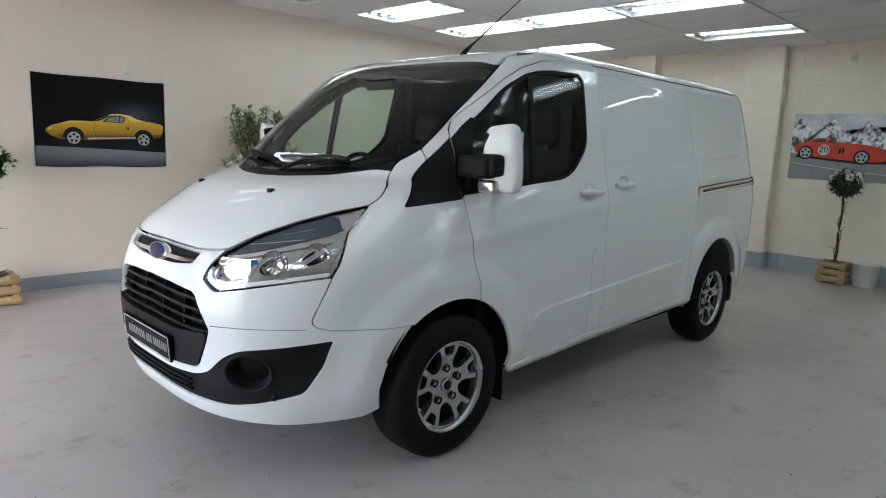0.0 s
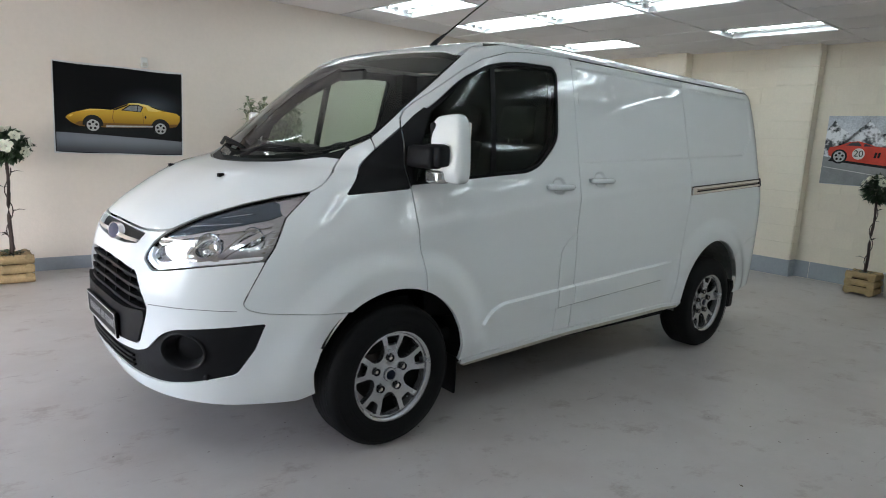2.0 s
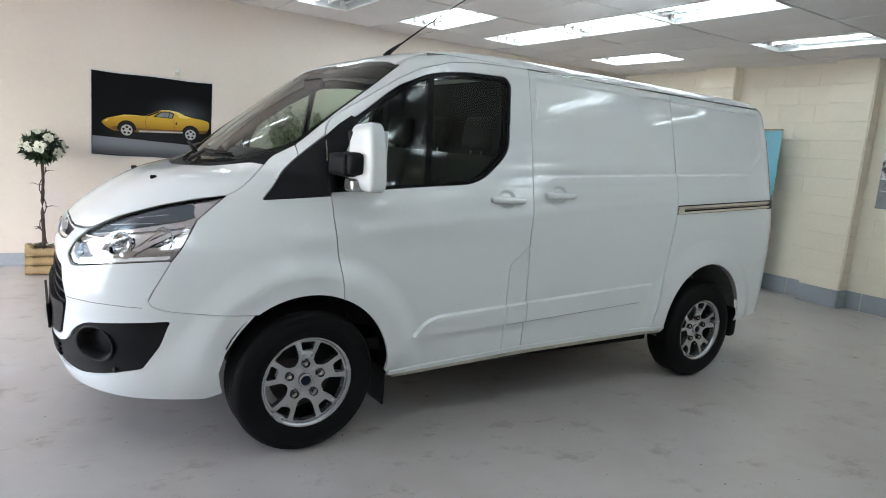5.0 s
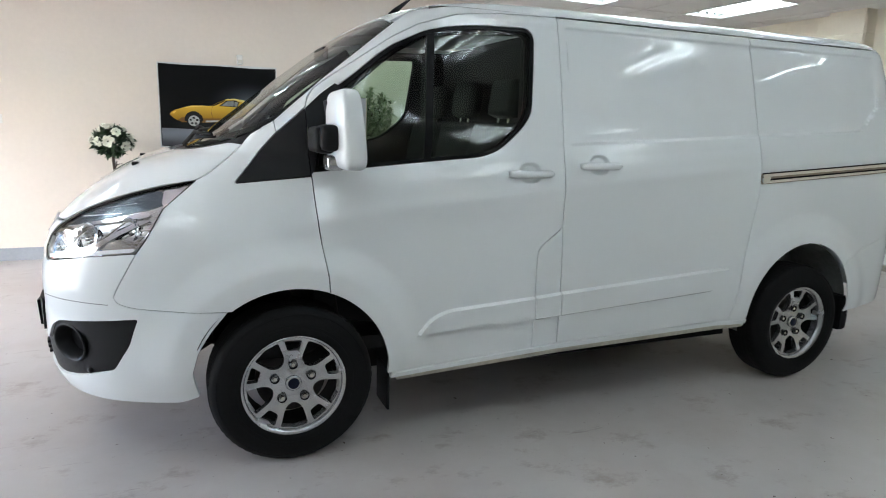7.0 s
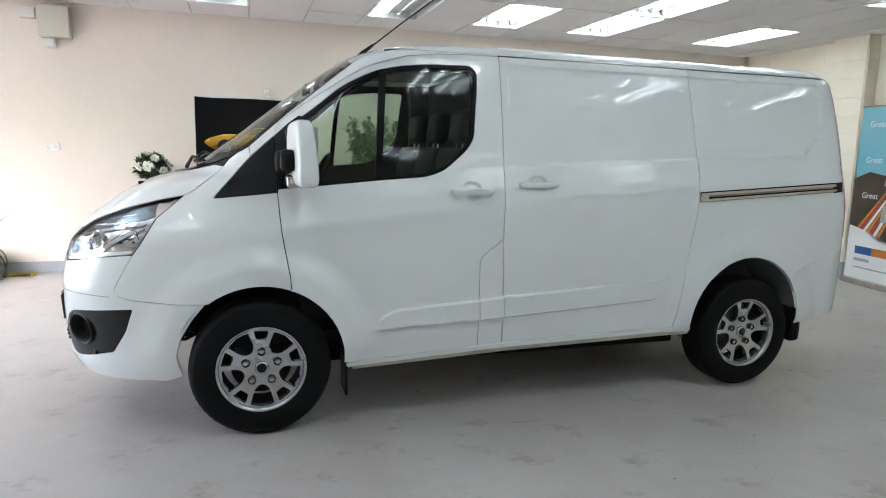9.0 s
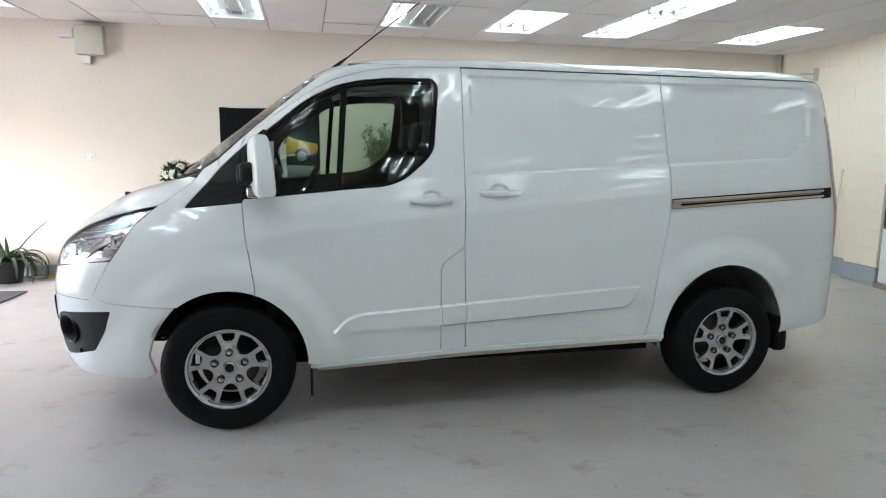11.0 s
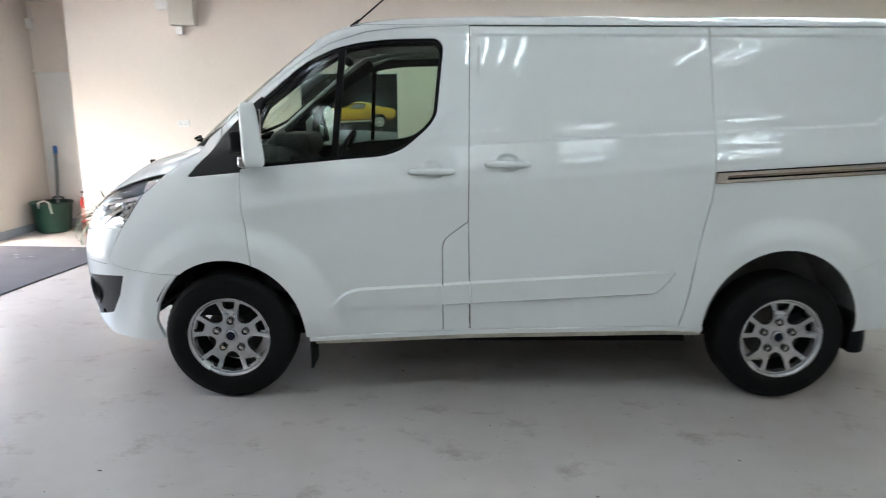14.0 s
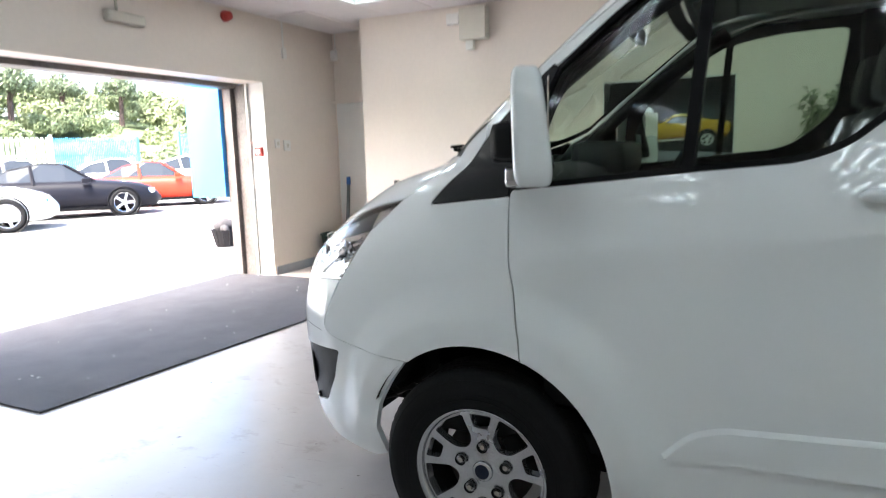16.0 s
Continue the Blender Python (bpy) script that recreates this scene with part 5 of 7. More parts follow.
for y, w in ((-.52, .25), (-.03, .22), (.46, .25)):
    seat = part("seat", box(bmesh.new(), .52, 1.02, y - w, y + w, .72, .90, bevel=.05), SEATCLOTH, van, "charcoal cloth cab seat", True)
    part("seat_back", box(bmesh.new(), -.075, .075, y - w, y + w, 0, .64, Matrix.Translation((1.03, 0, .82)) @ pose(0, 0, 0, 0, 11, 0), bevel=.055), SEATCLOTH, seat, smooth=True)
    part("headrest", box(bmesh.new(), -.05, .05, y - .125, y + .125, 0, .20, Matrix.Translation((1.145, 0, 1.475)) @ pose(0, 0, 0, 0, 8, 0), bevel=.045), SEATCLOTH, seat, smooth=True)
    for d in (-.055, .055):
        part("headrest_post", cyl(bmesh.new(), (1.14, y + d, 1.42), (1.15, y + d, 1.50), .007, seg=8), CHROME, seat)
    part("seat_box", boxes((.56, 1.0, y - w + .03, y + w - .03, .48, .72)), DARK, seat)
part("headlining", boxes((.62, 1.29, -.68, .68, 1.925, 1.935)), LINING, van)
for s in (1, -1):
    flipm = Matrix.Diagonal((1, s, 1, 1))
    part("pillar_trim", box(box(bmesh.new(), 1.14, 1.285, -.80, -.70, .5, 1.45, flipm), 1.15, 1.285, -.735, -.66, 1.45, 1.90, flipm), DARK, van)
    part("screen_pillar_trim", tube(bmesh.new(), [flipm @ Vector(p) for p in ((-.02, -.66, 1.36), (.20, -.67, 1.56), (.37, -.665, 1.69), (.62, -.63, 1.85))], [.03, .03, .03, .035], 8), DARK, van, smooth=True)
    part("sun_visor", box(bmesh.new(), 0, .16, -.62, -.14, -.008, .008, flipm @ Matrix.Translation((.50, 0, 1.895)) @ pose(0, 0, 0, 0, -8, 0), bevel=.006), LINING, van)
part("rear_view_mirror", box(bmesh.new(), .30, .33, -.12, .12, 1.75, 1.81, bevel=.01), GLOSSBLACK, van)


# ---- things along the walls ----
def sheet(name, pts, place, mat, parent, depth=0.0012, label=""):
    """A thin flat cut-out: (s, z) outline laid on a wall; place maps (s, out, z) to the world."""
    bm = bmesh.new()
    top = [bm.verts.new(place(s, depth, z)) for s, z in pts]
    low = [bm.verts.new(place(s, 0.0, z)) for s, z in pts]
    f = bm.faces.new(top)
    for i in range(len(pts)):
        bm.faces.new((top[i - 1], top[i], low[i], low[i - 1]))
    bmesh.ops.triangulate(bm, faces=[f])
    bmesh.ops.recalc_face_normals(bm, faces=bm.faces[:])
    return part(name, bm, mat, parent, label)


def ring_pts(cx, cz, r, n=28, squash=1.0):
    return [(cx + r * squash * math.cos(math.tau * k / n), cz + r * math.sin(math.tau * k / n)) for k in range(n)]


PRINTBLACK = material("print_black", (0.010, 0.010, 0.011), 0.45, vary=0.2, scale=2, spec=0.25)
PRINTYELLOW = material("print_yellow", (0.52, 0.31, 0.02), 0.35, vary=0.25, scale=5)
PRINTGLASS = material("print_dark_glass", (0.03, 0.035, 0.045), 0.3)
PRINTSILVER = material("print_silver", (0.46, 0.47, 0.48), 0.35, vary=0.3, scale=30)
PRINTRED = material("print_red", (0.66, 0.055, 0.03), 0.35, vary=0.25, scale=6)
PRINTSKY = material("print_sky", (0.70, 0.72, 0.76), 0.4, vary=0.3, scale=3.5, second=(0.34, 0.36, 0.41))
PRINTROAD = material("print_road", (0.27, 0.28, 0.29), 0.4, vary=0.2, scale=8)
PRINTSNOW = material("print_snow", (0.74, 0.75, 0.78), 0.4, vary=0.3, scale=7, fine=22, second=(0.05, 0.055, 0.065), hard=0.06)


def wheel_print(cx, cz, r, place, parent, lift=0.0):
    w = sheet("printed_tyre", ring_pts(cx, cz, r), place, PRINTBLACK, parent, .0028 + lift)
    sheet("printed_rim", ring_pts(cx, cz, r * .76), place, PRINTSILVER, w, .0036 + lift)
    for k in range(5):
        a = math.tau * k / 5 + .3
        sheet("printed_spoke_gap", ring_pts(cx + r * .44 * math.cos(a), cz + r * .44 * math.sin(a), r * .17, 10), place, PRINTBLACK, w, .0042 + lift)
    sheet("printed_hub", ring_pts(cx, cz, r * .12, 10), place, PRINTSILVER, w, .0046 + lift)


poster = thing("poster", "dark poster of a yellow sports car on a cream wall", "poster", (0, 0, 0))
bm = bmesh.new()
n = 24
rows = []
for j in range(3):
    row = []
    for i in range(n + 1):
        s = -.563 + 1.156 * i / n
        sag = -.006 * math.sin(math.pi * i / n) - .004 * math.sin(3 * math.pi * i / n) * (j != 1)
        z = (1.132, 1.5, 1.957)[j] + sag
        row.append(bm.verts.new((s, NORTH - .003 - (.004 + .004 * math.sin(5 * i / n)) * (j != 1), z)))
    rows.append(row)
for a, b in zip(rows, rows[1:]):
    for i in range(n):
        bm.faces.new((a[i], a[i + 1], b[i + 1], b[i]))
bmesh.ops.solidify(bm, geom=bm.faces[:], thickness=.001)
part("paper", bm, PRINTBLACK, poster, "glossy black printed sheet")
north_p = lambda s, out, z: (s, NORTH - .0125 - out, z)
def print_gradient(name, low, high, z0, z1, centre=None, size=(1, 1), glow_colour=None):
    """A printed colour fading over the height, with a soft lighter cloud round a centre."""
    m = material(name, low, 0.4, spec=0.25)
    n, l = m.node_tree.nodes, m.node_tree.links
    co = n.new("ShaderNodeTexCoord")
    sep = n.new("ShaderNodeSeparateXYZ")
    l.new(co.outputs["Object"], sep.inputs[0])
    r = n.new("ShaderNodeMapRange")
    r.interpolation_type = "SMOOTHSTEP"
    r.inputs["From Min"].default_value, r.inputs["From Max"].default_value = z0, z1
    l.new(sep.outputs["Z"], r.inputs["Value"])
    mix = n.new("ShaderNodeMix")
    mix.data_type = "RGBA"
    mix.inputs["A"].default_value, mix.inputs["B"].default_value = (*low, 1), (*high, 1)
    l.new(r.outputs["Result"], mix.inputs["Factor"])
    out = mix.outputs["Result"]
    if centre:
        mp = n.new("ShaderNodeMapping")
        mp.vector_type = "TEXTURE"
        mp.inputs["Location"].default_value = (centre[0], NORTH, centre[1])
        mp.inputs["Scale"].default_value = (size[0], 1, size[1])
        l.new(co.outputs["Object"], mp.inputs["Vector"])
        g = n.new("ShaderNodeTexGradient")
        g.gradient_type = "QUADRATIC_SPHERE"
        l.new(mp.outputs["Vector"], g.inputs["Vector"])
        mix2 = n.new("ShaderNodeMix")
        mix2.data_type = "RGBA"
        mix2.inputs["B"].default_value = (*glow_colour, 1)
        l.new(out, mix2.inputs["A"])
        l.new(g.outputs["Fac"], mix2.inputs["Factor"])
        out = mix2.outputs["Result"]
    l.new(out, n["Principled BSDF"].inputs["Base Color"])
    return m


PRINTBACK = print_gradient("print_backdrop", (.010, .010, .012), (.008, .008, .009), 1.35, 1.7, (.30, 1.60), (.42, .22), (.16, .19, .23))
PRINTFLOOR = print_gradient("print_floor", (.07, .075, .085), (.20, .215, .24), 1.13, 1.27)
PRINTYELLOW = print_gradient("print_yellow", (.26, .125, .008), (.66, .42, .05), 1.36, 1.60)
PRINTPANE = material("print_pale_glass", (0.24, 0.26, 0.28), 0.35, vary=0.4, scale=14)
PRINTSHADE = material("print_yellow_shade", (0.17, 0.075, 0.006), 0.4, vary=0.2, scale=8)
PRINTPALE = print_gradient("print_pale_yellow", (.70, .50, .10), (.80, .66, .24), 1.5, 1.64)
bpy.data.objects["paper"].data.materials[0] = PRINTBACK
sheet("margin", [(-.575, 1.118), (.605, 1.118), (.604, 1.972), (-.574, 1.968)], lambda s, out, z: (s, NORTH - .0006 - out, z), WHITEPAINT, poster, .0008, "white paper margin")
sheet("printed_ground", [(-.556, 1.137), (-.30, 1.134), (0, 1.131), (.3, 1.134), (.586, 1.137), (.586, 1.270), (.2, 1.290), (-.2, 1.305), (-.556, 1.315)], north_p, PRINTFLOOR, poster, .0008)
sheet("printed_shadow", [(-.44, 1.318), (-.47, 1.345), (-.38, 1.375), (.50, 1.375), (.57, 1.34), (.52, 1.285), (.1, 1.292), (-.2, 1.305)], north_p, PRINTBLACK, poster, .0012)
car_art = sheet("printed_car_body", [(-.475, 1.452), (-.46, 1.475), (-.42, 1.500), (-.34, 1.525), (-.27, 1.546), (-.17, 1.550), (-.085, 1.548), (.0, 1.583), (.08, 1.625), (.16, 1.632), (.26, 1.617), (.36, 1.588), (.45, 1.565), (.535, 1.553), (.568, 1.530),
                                     (.566, 1.475), (.535, 1.420), (.46, 1.405), (.28, 1.398), (-.13, 1.378), (-.36, 1.378), (-.43, 1.410)], north_p, PRINTYELLOW, poster, .0018)
sheet("printed_highlight", [(.075, 1.619), (.085, 1.626), (.16, 1.632), (.26, 1.617), (.40, 1.575), (.34, 1.560), (.26, 1.560), (.235, 1.600), (.16, 1.616)], north_p, PRINTPALE, car_art, .0022)
sheet("printed_highlight", [(-.34, 1.522), (-.27, 1.545), (-.17, 1.549), (-.09, 1.547), (-.20, 1.536)], north_p, PRINTPALE, car_art, .0022)
sheet("printed_screen", [(-.078, 1.550), (.0, 1.583), (.072, 1.618), (.060, 1.600), (-.035, 1.552)], north_p, PRINTBLACK, car_art, .0026)
sheet("printed_window", [(.005, 1.550), (.08, 1.609), (.165, 1.616), (.212, 1.598), (.190, 1.545)], north_p, PRINTBLACK, car_art, .0026)
sheet("printed_pane", [(.028, 1.556), (.090, 1.602), (.158, 1.607), (.150, 1.552)], north_p, PRINTPANE, car_art, .0030)
sheet("printed_pane", [(.158, 1.552), (.166, 1.606), (.200, 1.592), (.182, 1.550)], north_p, PRINTPANE, car_art, .0030)
sheet("printed_shade", [(-.40, 1.400), (-.36, 1.380), (-.13, 1.380), (.28, 1.400), (.46, 1.407), (.535, 1.422), (.545, 1.445), (.28, 1.432), (-.13, 1.420), (-.36, 1.425)], north_p, PRINTSHADE, car_art, .0021)
sheet("printed_door_line", [(-.062, 1.545), (-.058, 1.545), (-.070, 1.47), (-.05, 1.415), (-.055, 1.415), (-.075, 1.47)], north_p, PRINTSHADE, car_art, .0024)
sheet("printed_headlamp", [(-.455, 1.462), (-.43, 1.485), (-.41, 1.487), (-.43, 1.462)], north_p, PRINTPALE, car_art, .0026)
sheet("printed_door_line", [(.205, 1.54), (.209, 1.54), (.214, 1.42), (.210, 1.42)], north_p, PRINTSHADE, car_art, .0024)
sheet("printed_louvre", [(.262, 1.612), (.30, 1.604), (.40, 1.577), (.44, 1.566), (.40, 1.570), (.31, 1.592)], north_p, PRINTBLACK, car_art, .0026)
sheet("printed_sill", [(-.13, 1.398), (.30, 1.416), (.30, 1.402), (-.13, 1.380)], north_p, PRINTSILVER, car_art, .0026)
sheet("printed_vent", [(.222, 1.497), (.232, 1.515), (.242, 1.497), (.232, 1.480)], north_p, PRINTBLACK, car_art, .0026)
for cx in (-.245, .376):
    sheet("printed_arch", [(cx + .090 * math.cos(a), 1.402 + .088 * math.sin(a)) for a in np.linspace(-.15, math.pi + .15, 20)], north_p, PRINTBLACK, car_art, .0024)
for cx in (-.245, .376):
    wheel_print(cx, 1.392, .072, north_p, poster)

east_p = lambda s, out, z: (EAST - .008 - out, -.18 - s, z)
poster2 = thing("poster", "poster of a red racing car before snowy mountains", "poster", (0, 0, 0))
sheet("paper", [(0, 1.20), (1.18, 1.20), (1.18, 2.012), (.8, 2.016), (.4, 2.016), (0, 2.012)], east_p, PRINTSKY, poster2, .002)
rng = random.Random(8)
ridge = [(0, 1.50)] + [(k / 16 * 1.18, 1.86 + .07 * math.sin(k * 1.3) + rng.uniform(-.035, .035) - .05 * (k in (9, 10))) for k in range(17)] + [(1.18, 1.50)]
sheet("printed_ridge", ridge, east_p, PRINTSNOW, poster2, .0028)
sheet("printed_road", [(0, 1.204), (1.176, 1.204), (1.176, 1.44), (.6, 1.47), (0, 1.53)], east_p, PRINTROAD, poster2, .0034)
sheet("printed_road_line", [(.02, 1.40), (.6, 1.33), (1.17, 1.285), (1.17, 1.292), (.6, 1.339), (.02, 1.408)], east_p, WHITEPAINT, poster2, .0040)
art = sheet("printed_car_body", [(.045, 1.60), (.06, 1.64), (.16, 1.665), (.26, 1.71), (.36, 1.722), (.44, 1.70), (.55, 1.665), (.75, 1.655), (.92, 1.63), (1.04, 1.585), (1.075, 1.54), (1.06, 1.475), (.98, 1.445),
                                 (.75, 1.445), (.45, 1.470), (.25, 1.490), (.10, 1.515), (.055, 1.55)], east_p, PRINTRED, poster2, .0044)
sheet("printed_window", [(.23, 1.668), (.29, 1.705), (.36, 1.712), (.40, 1.665)], east_p, PRINTGLASS, art, .0052)
sheet("printed_window", [(.42, 1.698), (.52, 1.668), (.42, 1.662)], east_p, PRINTGLASS, art, .0052)
roundel = sheet("printed_roundel", ring_pts(.375, 1.575, .066), east_p, WHITEPAINT, art, .0052)
for k in range(2):
    sheet("printed_vent", [(.545 + .035 * k, 1.60), (.570 + .035 * k, 1.60), (.560 + .035 * k, 1.535), (.535 + .035 * k, 1.535)], east_p, PRINTBLACK, art, .0052)
sheet("printed_shadow", [(.06, 1.475), (.25, 1.462), (.75, 1.415), (1.06, 1.425), (1.07, 1.47), (.6, 1.49), (.1, 1.53)], east_p, PRINTBLACK, poster2, .0042)
for cx, cz in ((.175, 1.535), (.79, 1.495)):
    wheel_print(cx, cz, .085, east_p, poster2, .003)


def lettering(text, size, m, mat, parent, name="lettering"):
    cu = bpy.data.curves.new(name, "FONT")
    cu.body, cu.size, cu.extrude, cu.align_x, cu.align_y = text, size, .0004, "CENTER", "CENTER"
    tmp = bpy.data.objects.new(name, cu)
    scene.collection.objects.link(tmp)
    me = bpy.data.meshes.new_from_object(tmp.evaluated_get(bpy.context.evaluated_depsgraph_get()))
    bpy.data.objects.remove(tmp)
    me.transform(m)
    return put(name, me, mat, parent)


def facing_west(y, z, x):
    """Lettering on a wall seen from the west: text runs towards -y."""
    return Matrix(((0, 0, -1, x), (-1, 0, 0, y), (0, 1, 0, z), (0, 0, 0, 1)))


lettering("20", .105, facing_west(-.18 - .375, 1.575, EAST - .0144), PRINTBLACK, roundel, "printed_number")

# ---- plants ----
LEAF = material("dark_green_leaf", (0.022, 0.050, 0.018), 0.45, vary=0.4, scale=15, island=True, obj_vary=0.35)
PETAL = material("cream_white_petal", (0.86, 0.85, 0.75), 0.6, vary=0.08, scale=20, island=True, obj_vary=0.08)
BARK = material("brown_bark", (0.065, 0.042, 0.035), 0.85, vary=0.4, scale=20, bump=0.4, bump_scale=60)
LOG = material("pale_stained_log", (0.42, 0.30, 0.15), 0.7, vary=0.3, scale=7, fine=60, bump=0.3, bump_scale=40, obj_vary=0.15)
SOIL = material("dark_soil", (0.03, 0.024, 0.018), 0.95, vary=0.4, scale=30, bump=0.6)
POTBLACK = material("black_plastic_pot", (0.02, 0.02, 0.022), 0.5, vary=0.2)
VARIEGATED = material("variegated_leaf", (0.46, 0.48, 0.32), 0.5, vary=0.4, scale=26, fine=60, second=(0.045, 0.085, 0.035), island=True, obj_vary=0.3)
BLADE = material("blue_green_blade", (0.075, 0.115, 0.07), 0.5, vary=0.35, scale=10, island=True, obj_vary=0.3)


def leaf(bm, p, d, up, length, width, curl=0.25):
    """A pointed leaf folded along its rib, from p along d."""
    d = Vector(d).normalized()
    side = d.cross(Vector(up))
    side = side.normalized() if side.length > 1e-4 else Vector((1, 0, 0))
    nn = side.cross(d)
    p = Vector(p)
    a = bm.verts.new(p)
    b1, b2 = (bm.verts.new(p + d * length * .45 + side * s * width / 2 + nn * width * .18) for s in (1, -1))
    m1 = bm.verts.new(p + d * length * .5)
    e = bm.verts.new(p + d * length - nn * length * curl)
    for q in ((a, b1, m1), (a, m1, b2), (b1, e, m1), (m1, e, b2)):
        bm.faces.new(q)


def rand_dir(r):
    while True:
        v = Vector((r.uniform(-1, 1), r.uniform(-1, 1), r.uniform(-1, 1)))
        if .05 < v.length < 1:
            return v.normalized()


def flower_standard(x, y, seed, heads=16, span=.155):
    r = random.Random(seed)
    t = thing("flower_tree", "artificial standard tree with white flowers in a log planter", "potted plant", (x, y, 0), "flower trees")
    planter = part("planter", boxes((-.10, .10, -.10, .10, .01, .22)), SOIL, t, "square planter of stacked pale logs")
    for k in range(3):
        z = .042 + .083 * k
        for s in (-1, 1):
            a = cyl(bmesh.new(), (-.150, s * .112, z), (.150, s * .112, z), .040, seg=14)
            part("log", a, LOG, planter, smooth=False)
            b = cyl(bmesh.new(), (s * .112, -.150, z + .012), (s * .112, .150, z + .012), .038, seg=14)
            part("log", b, LOG, planter, smooth=False)
    bm = bmesh.new()
    for k in range(60):
        a, q = r.uniform(0, math.tau), r.uniform(0, .11)
        leaf(bm, (q * math.cos(a), q * math.sin(a), .245), (math.cos(a), math.sin(a), r.uniform(.1, .9)), (0, 0, 1), .05, .02)
    part("moss", bm, LEAF, t)
    pts = [(.005 * math.sin(k * 1.1), .005 * math.cos(k * 1.4), .20 + k * .095) for k in range(10)]
    part("trunk", tube(bmesh.new(), pts, [.020, .018, .017, .016, .016, .015, .015, .014, .014, .013], 8), BARK, t, smooth=True)
    bm = bmesh.new()
    vine = [(.028 * math.cos(k * .75), .028 * math.sin(k * .75), .28 + k * .042) for k in range(18)]
    tube(bm, vine, [.005] * 18, 5)
    for k in (3, 8, 13, 16):
        p = Vector(vine[k])
        leaf(bm, p, (p.x, p.y, .012), (0, 0, 1), .10, .035)
        leaf(bm, p, (-p.y, p.x, .01), (0, 0, 1), .07, .028)
    part("vine", bm, BARK, t)
    bm = bmesh.new()
    for k in range(330):
        d = rand_dir(r)
        q = Vector((d.x * .135, d.y * .135, 1.185 + d.z * .105)) * 1.0
        q = Vector((0, 0, 1.15)).lerp(q, r.uniform(.45, 1.02))
        leaf(bm, q, d + Vector((0, 0, -.1)) + rand_dir(r) * .7, rand_dir(r), r.uniform(.065, .105), r.uniform(.034, .052))
    part("leaves", bm, LEAF, t)
    spots = []
    for k in range(900):
        d = rand_dir(r)
        if d.z < -.40 or any((d - o).length < .50 for o in spots):
            continue
        spots.append(d)
        if len(spots) >= heads:
            break
    for d in spots:
        c = Vector((d.x * span, d.y * span, 1.190 + d.z * .118)) + rand_dir(r) * .012
        bm = bmesh.new()
        size = r.uniform(.8, 1.12)
        s1 = d.orthogonal().normalized()
        s2 = d.cross(s1)
        for ring, cnt, ln, rise in ((0, 7, .048, .05), (1, 6, .042, .55), (2, 4, .030, 1.2)):
            for j in range(cnt):
                a = math.tau * (j + r.uniform(-.15, .15)) / cnt + ring * .5
                out = s1 * math.cos(a) + s2 * math.sin(a)
                base = c + d * (.006 + .011 * ring) + out * .008
                # a broad cupped petal
                ax = (out + d * rise).normalized()
                sd = ax.cross(d).normalized() if ax.cross(d).length > .01 else s1
                nn = sd.cross(ax)
                L, W = ln * size, ln * size * .56
                pts = [base, base + ax * L * .45 - sd * W * .85 + nn * .006, base + ax * L * .9 - sd * W * .55 + nn * .002, base + ax * L + nn * -.004,
                       base + ax * L * .9 + sd * W * .55 + nn * .002, base + ax * L * .45 + sd * W * .85 + nn * .006]
                vs = [bm.verts.new(v) for v in pts]
                mid = bm.verts.new(base + ax * L * .55 - nn * .004)
                for i in range(6):
                    bm.faces.new((vs[i - 1], vs[i], mid))
        part("flower", bm, PETAL, t)
    return t


flower_standard(-.99, 3.40, 5)
tagged(flower_standard(6.62, -.92, 9, 11, .145), "artificial standard tree with a few greenish-cream flowers in a log planter")

r = random.Random(11)
ficus = thing("leafy_plant", "tall variegated leafy plant in a dark pot by the wall", "potted plant", (1.44, 3.36, 0))
part("pot", lathe(bmesh.new(), [(0, .0), (.13, 0), (.17, .30), (.18, .31), (.165, .31), (.155, .28), (0, .27)], Matrix(), 28), POTBLACK, ficus, smooth=True)
bm = bmesh.new()
fol = bmesh.new()
for k in range(70):
    a = r.uniform(0, math.tau)
    top = Vector((.42 * math.cos(a) * r.uniform(.25, 1), .26 * math.sin(a) * r.uniform(.25, 1), r.uniform(1.15, 1.78)))
    base = Vector((.03 * math.cos(a), .03 * math.sin(a), .27 + r.uniform(.3, .75)))
    mid = base.lerp(top, .55) + Vector((0, 0, .08))
    tube(bm, [base, mid, top], [.010, .006, .003], 5)
    for j in range(42):
        f = r.uniform(.40, 1.05)
        p = base.lerp(mid, f * 2) if f < .5 else mid.lerp(top, min(1, f * 2 - 1))
        leaf(fol, p, (top - base).normalized() * .6 + rand_dir(r), (0, 0, 1), r.uniform(.070, .112), r.uniform(.030, .046))
for k in range(3):
    tube(bm, [(.02 * math.cos(k * 2.1), .02 * math.sin(k * 2.1), .27), (.05 * math.cos(k * 2.1), .05 * math.sin(k * 2.1), .7), (.10 * math.cos(k * 2.1), .10 * math.sin(k * 2.1), 1.25)], [.016, .013, .009], 6)
part("stems", bm, BARK, ficus)
part("leaves", fol, VARIEGATED, ficus)

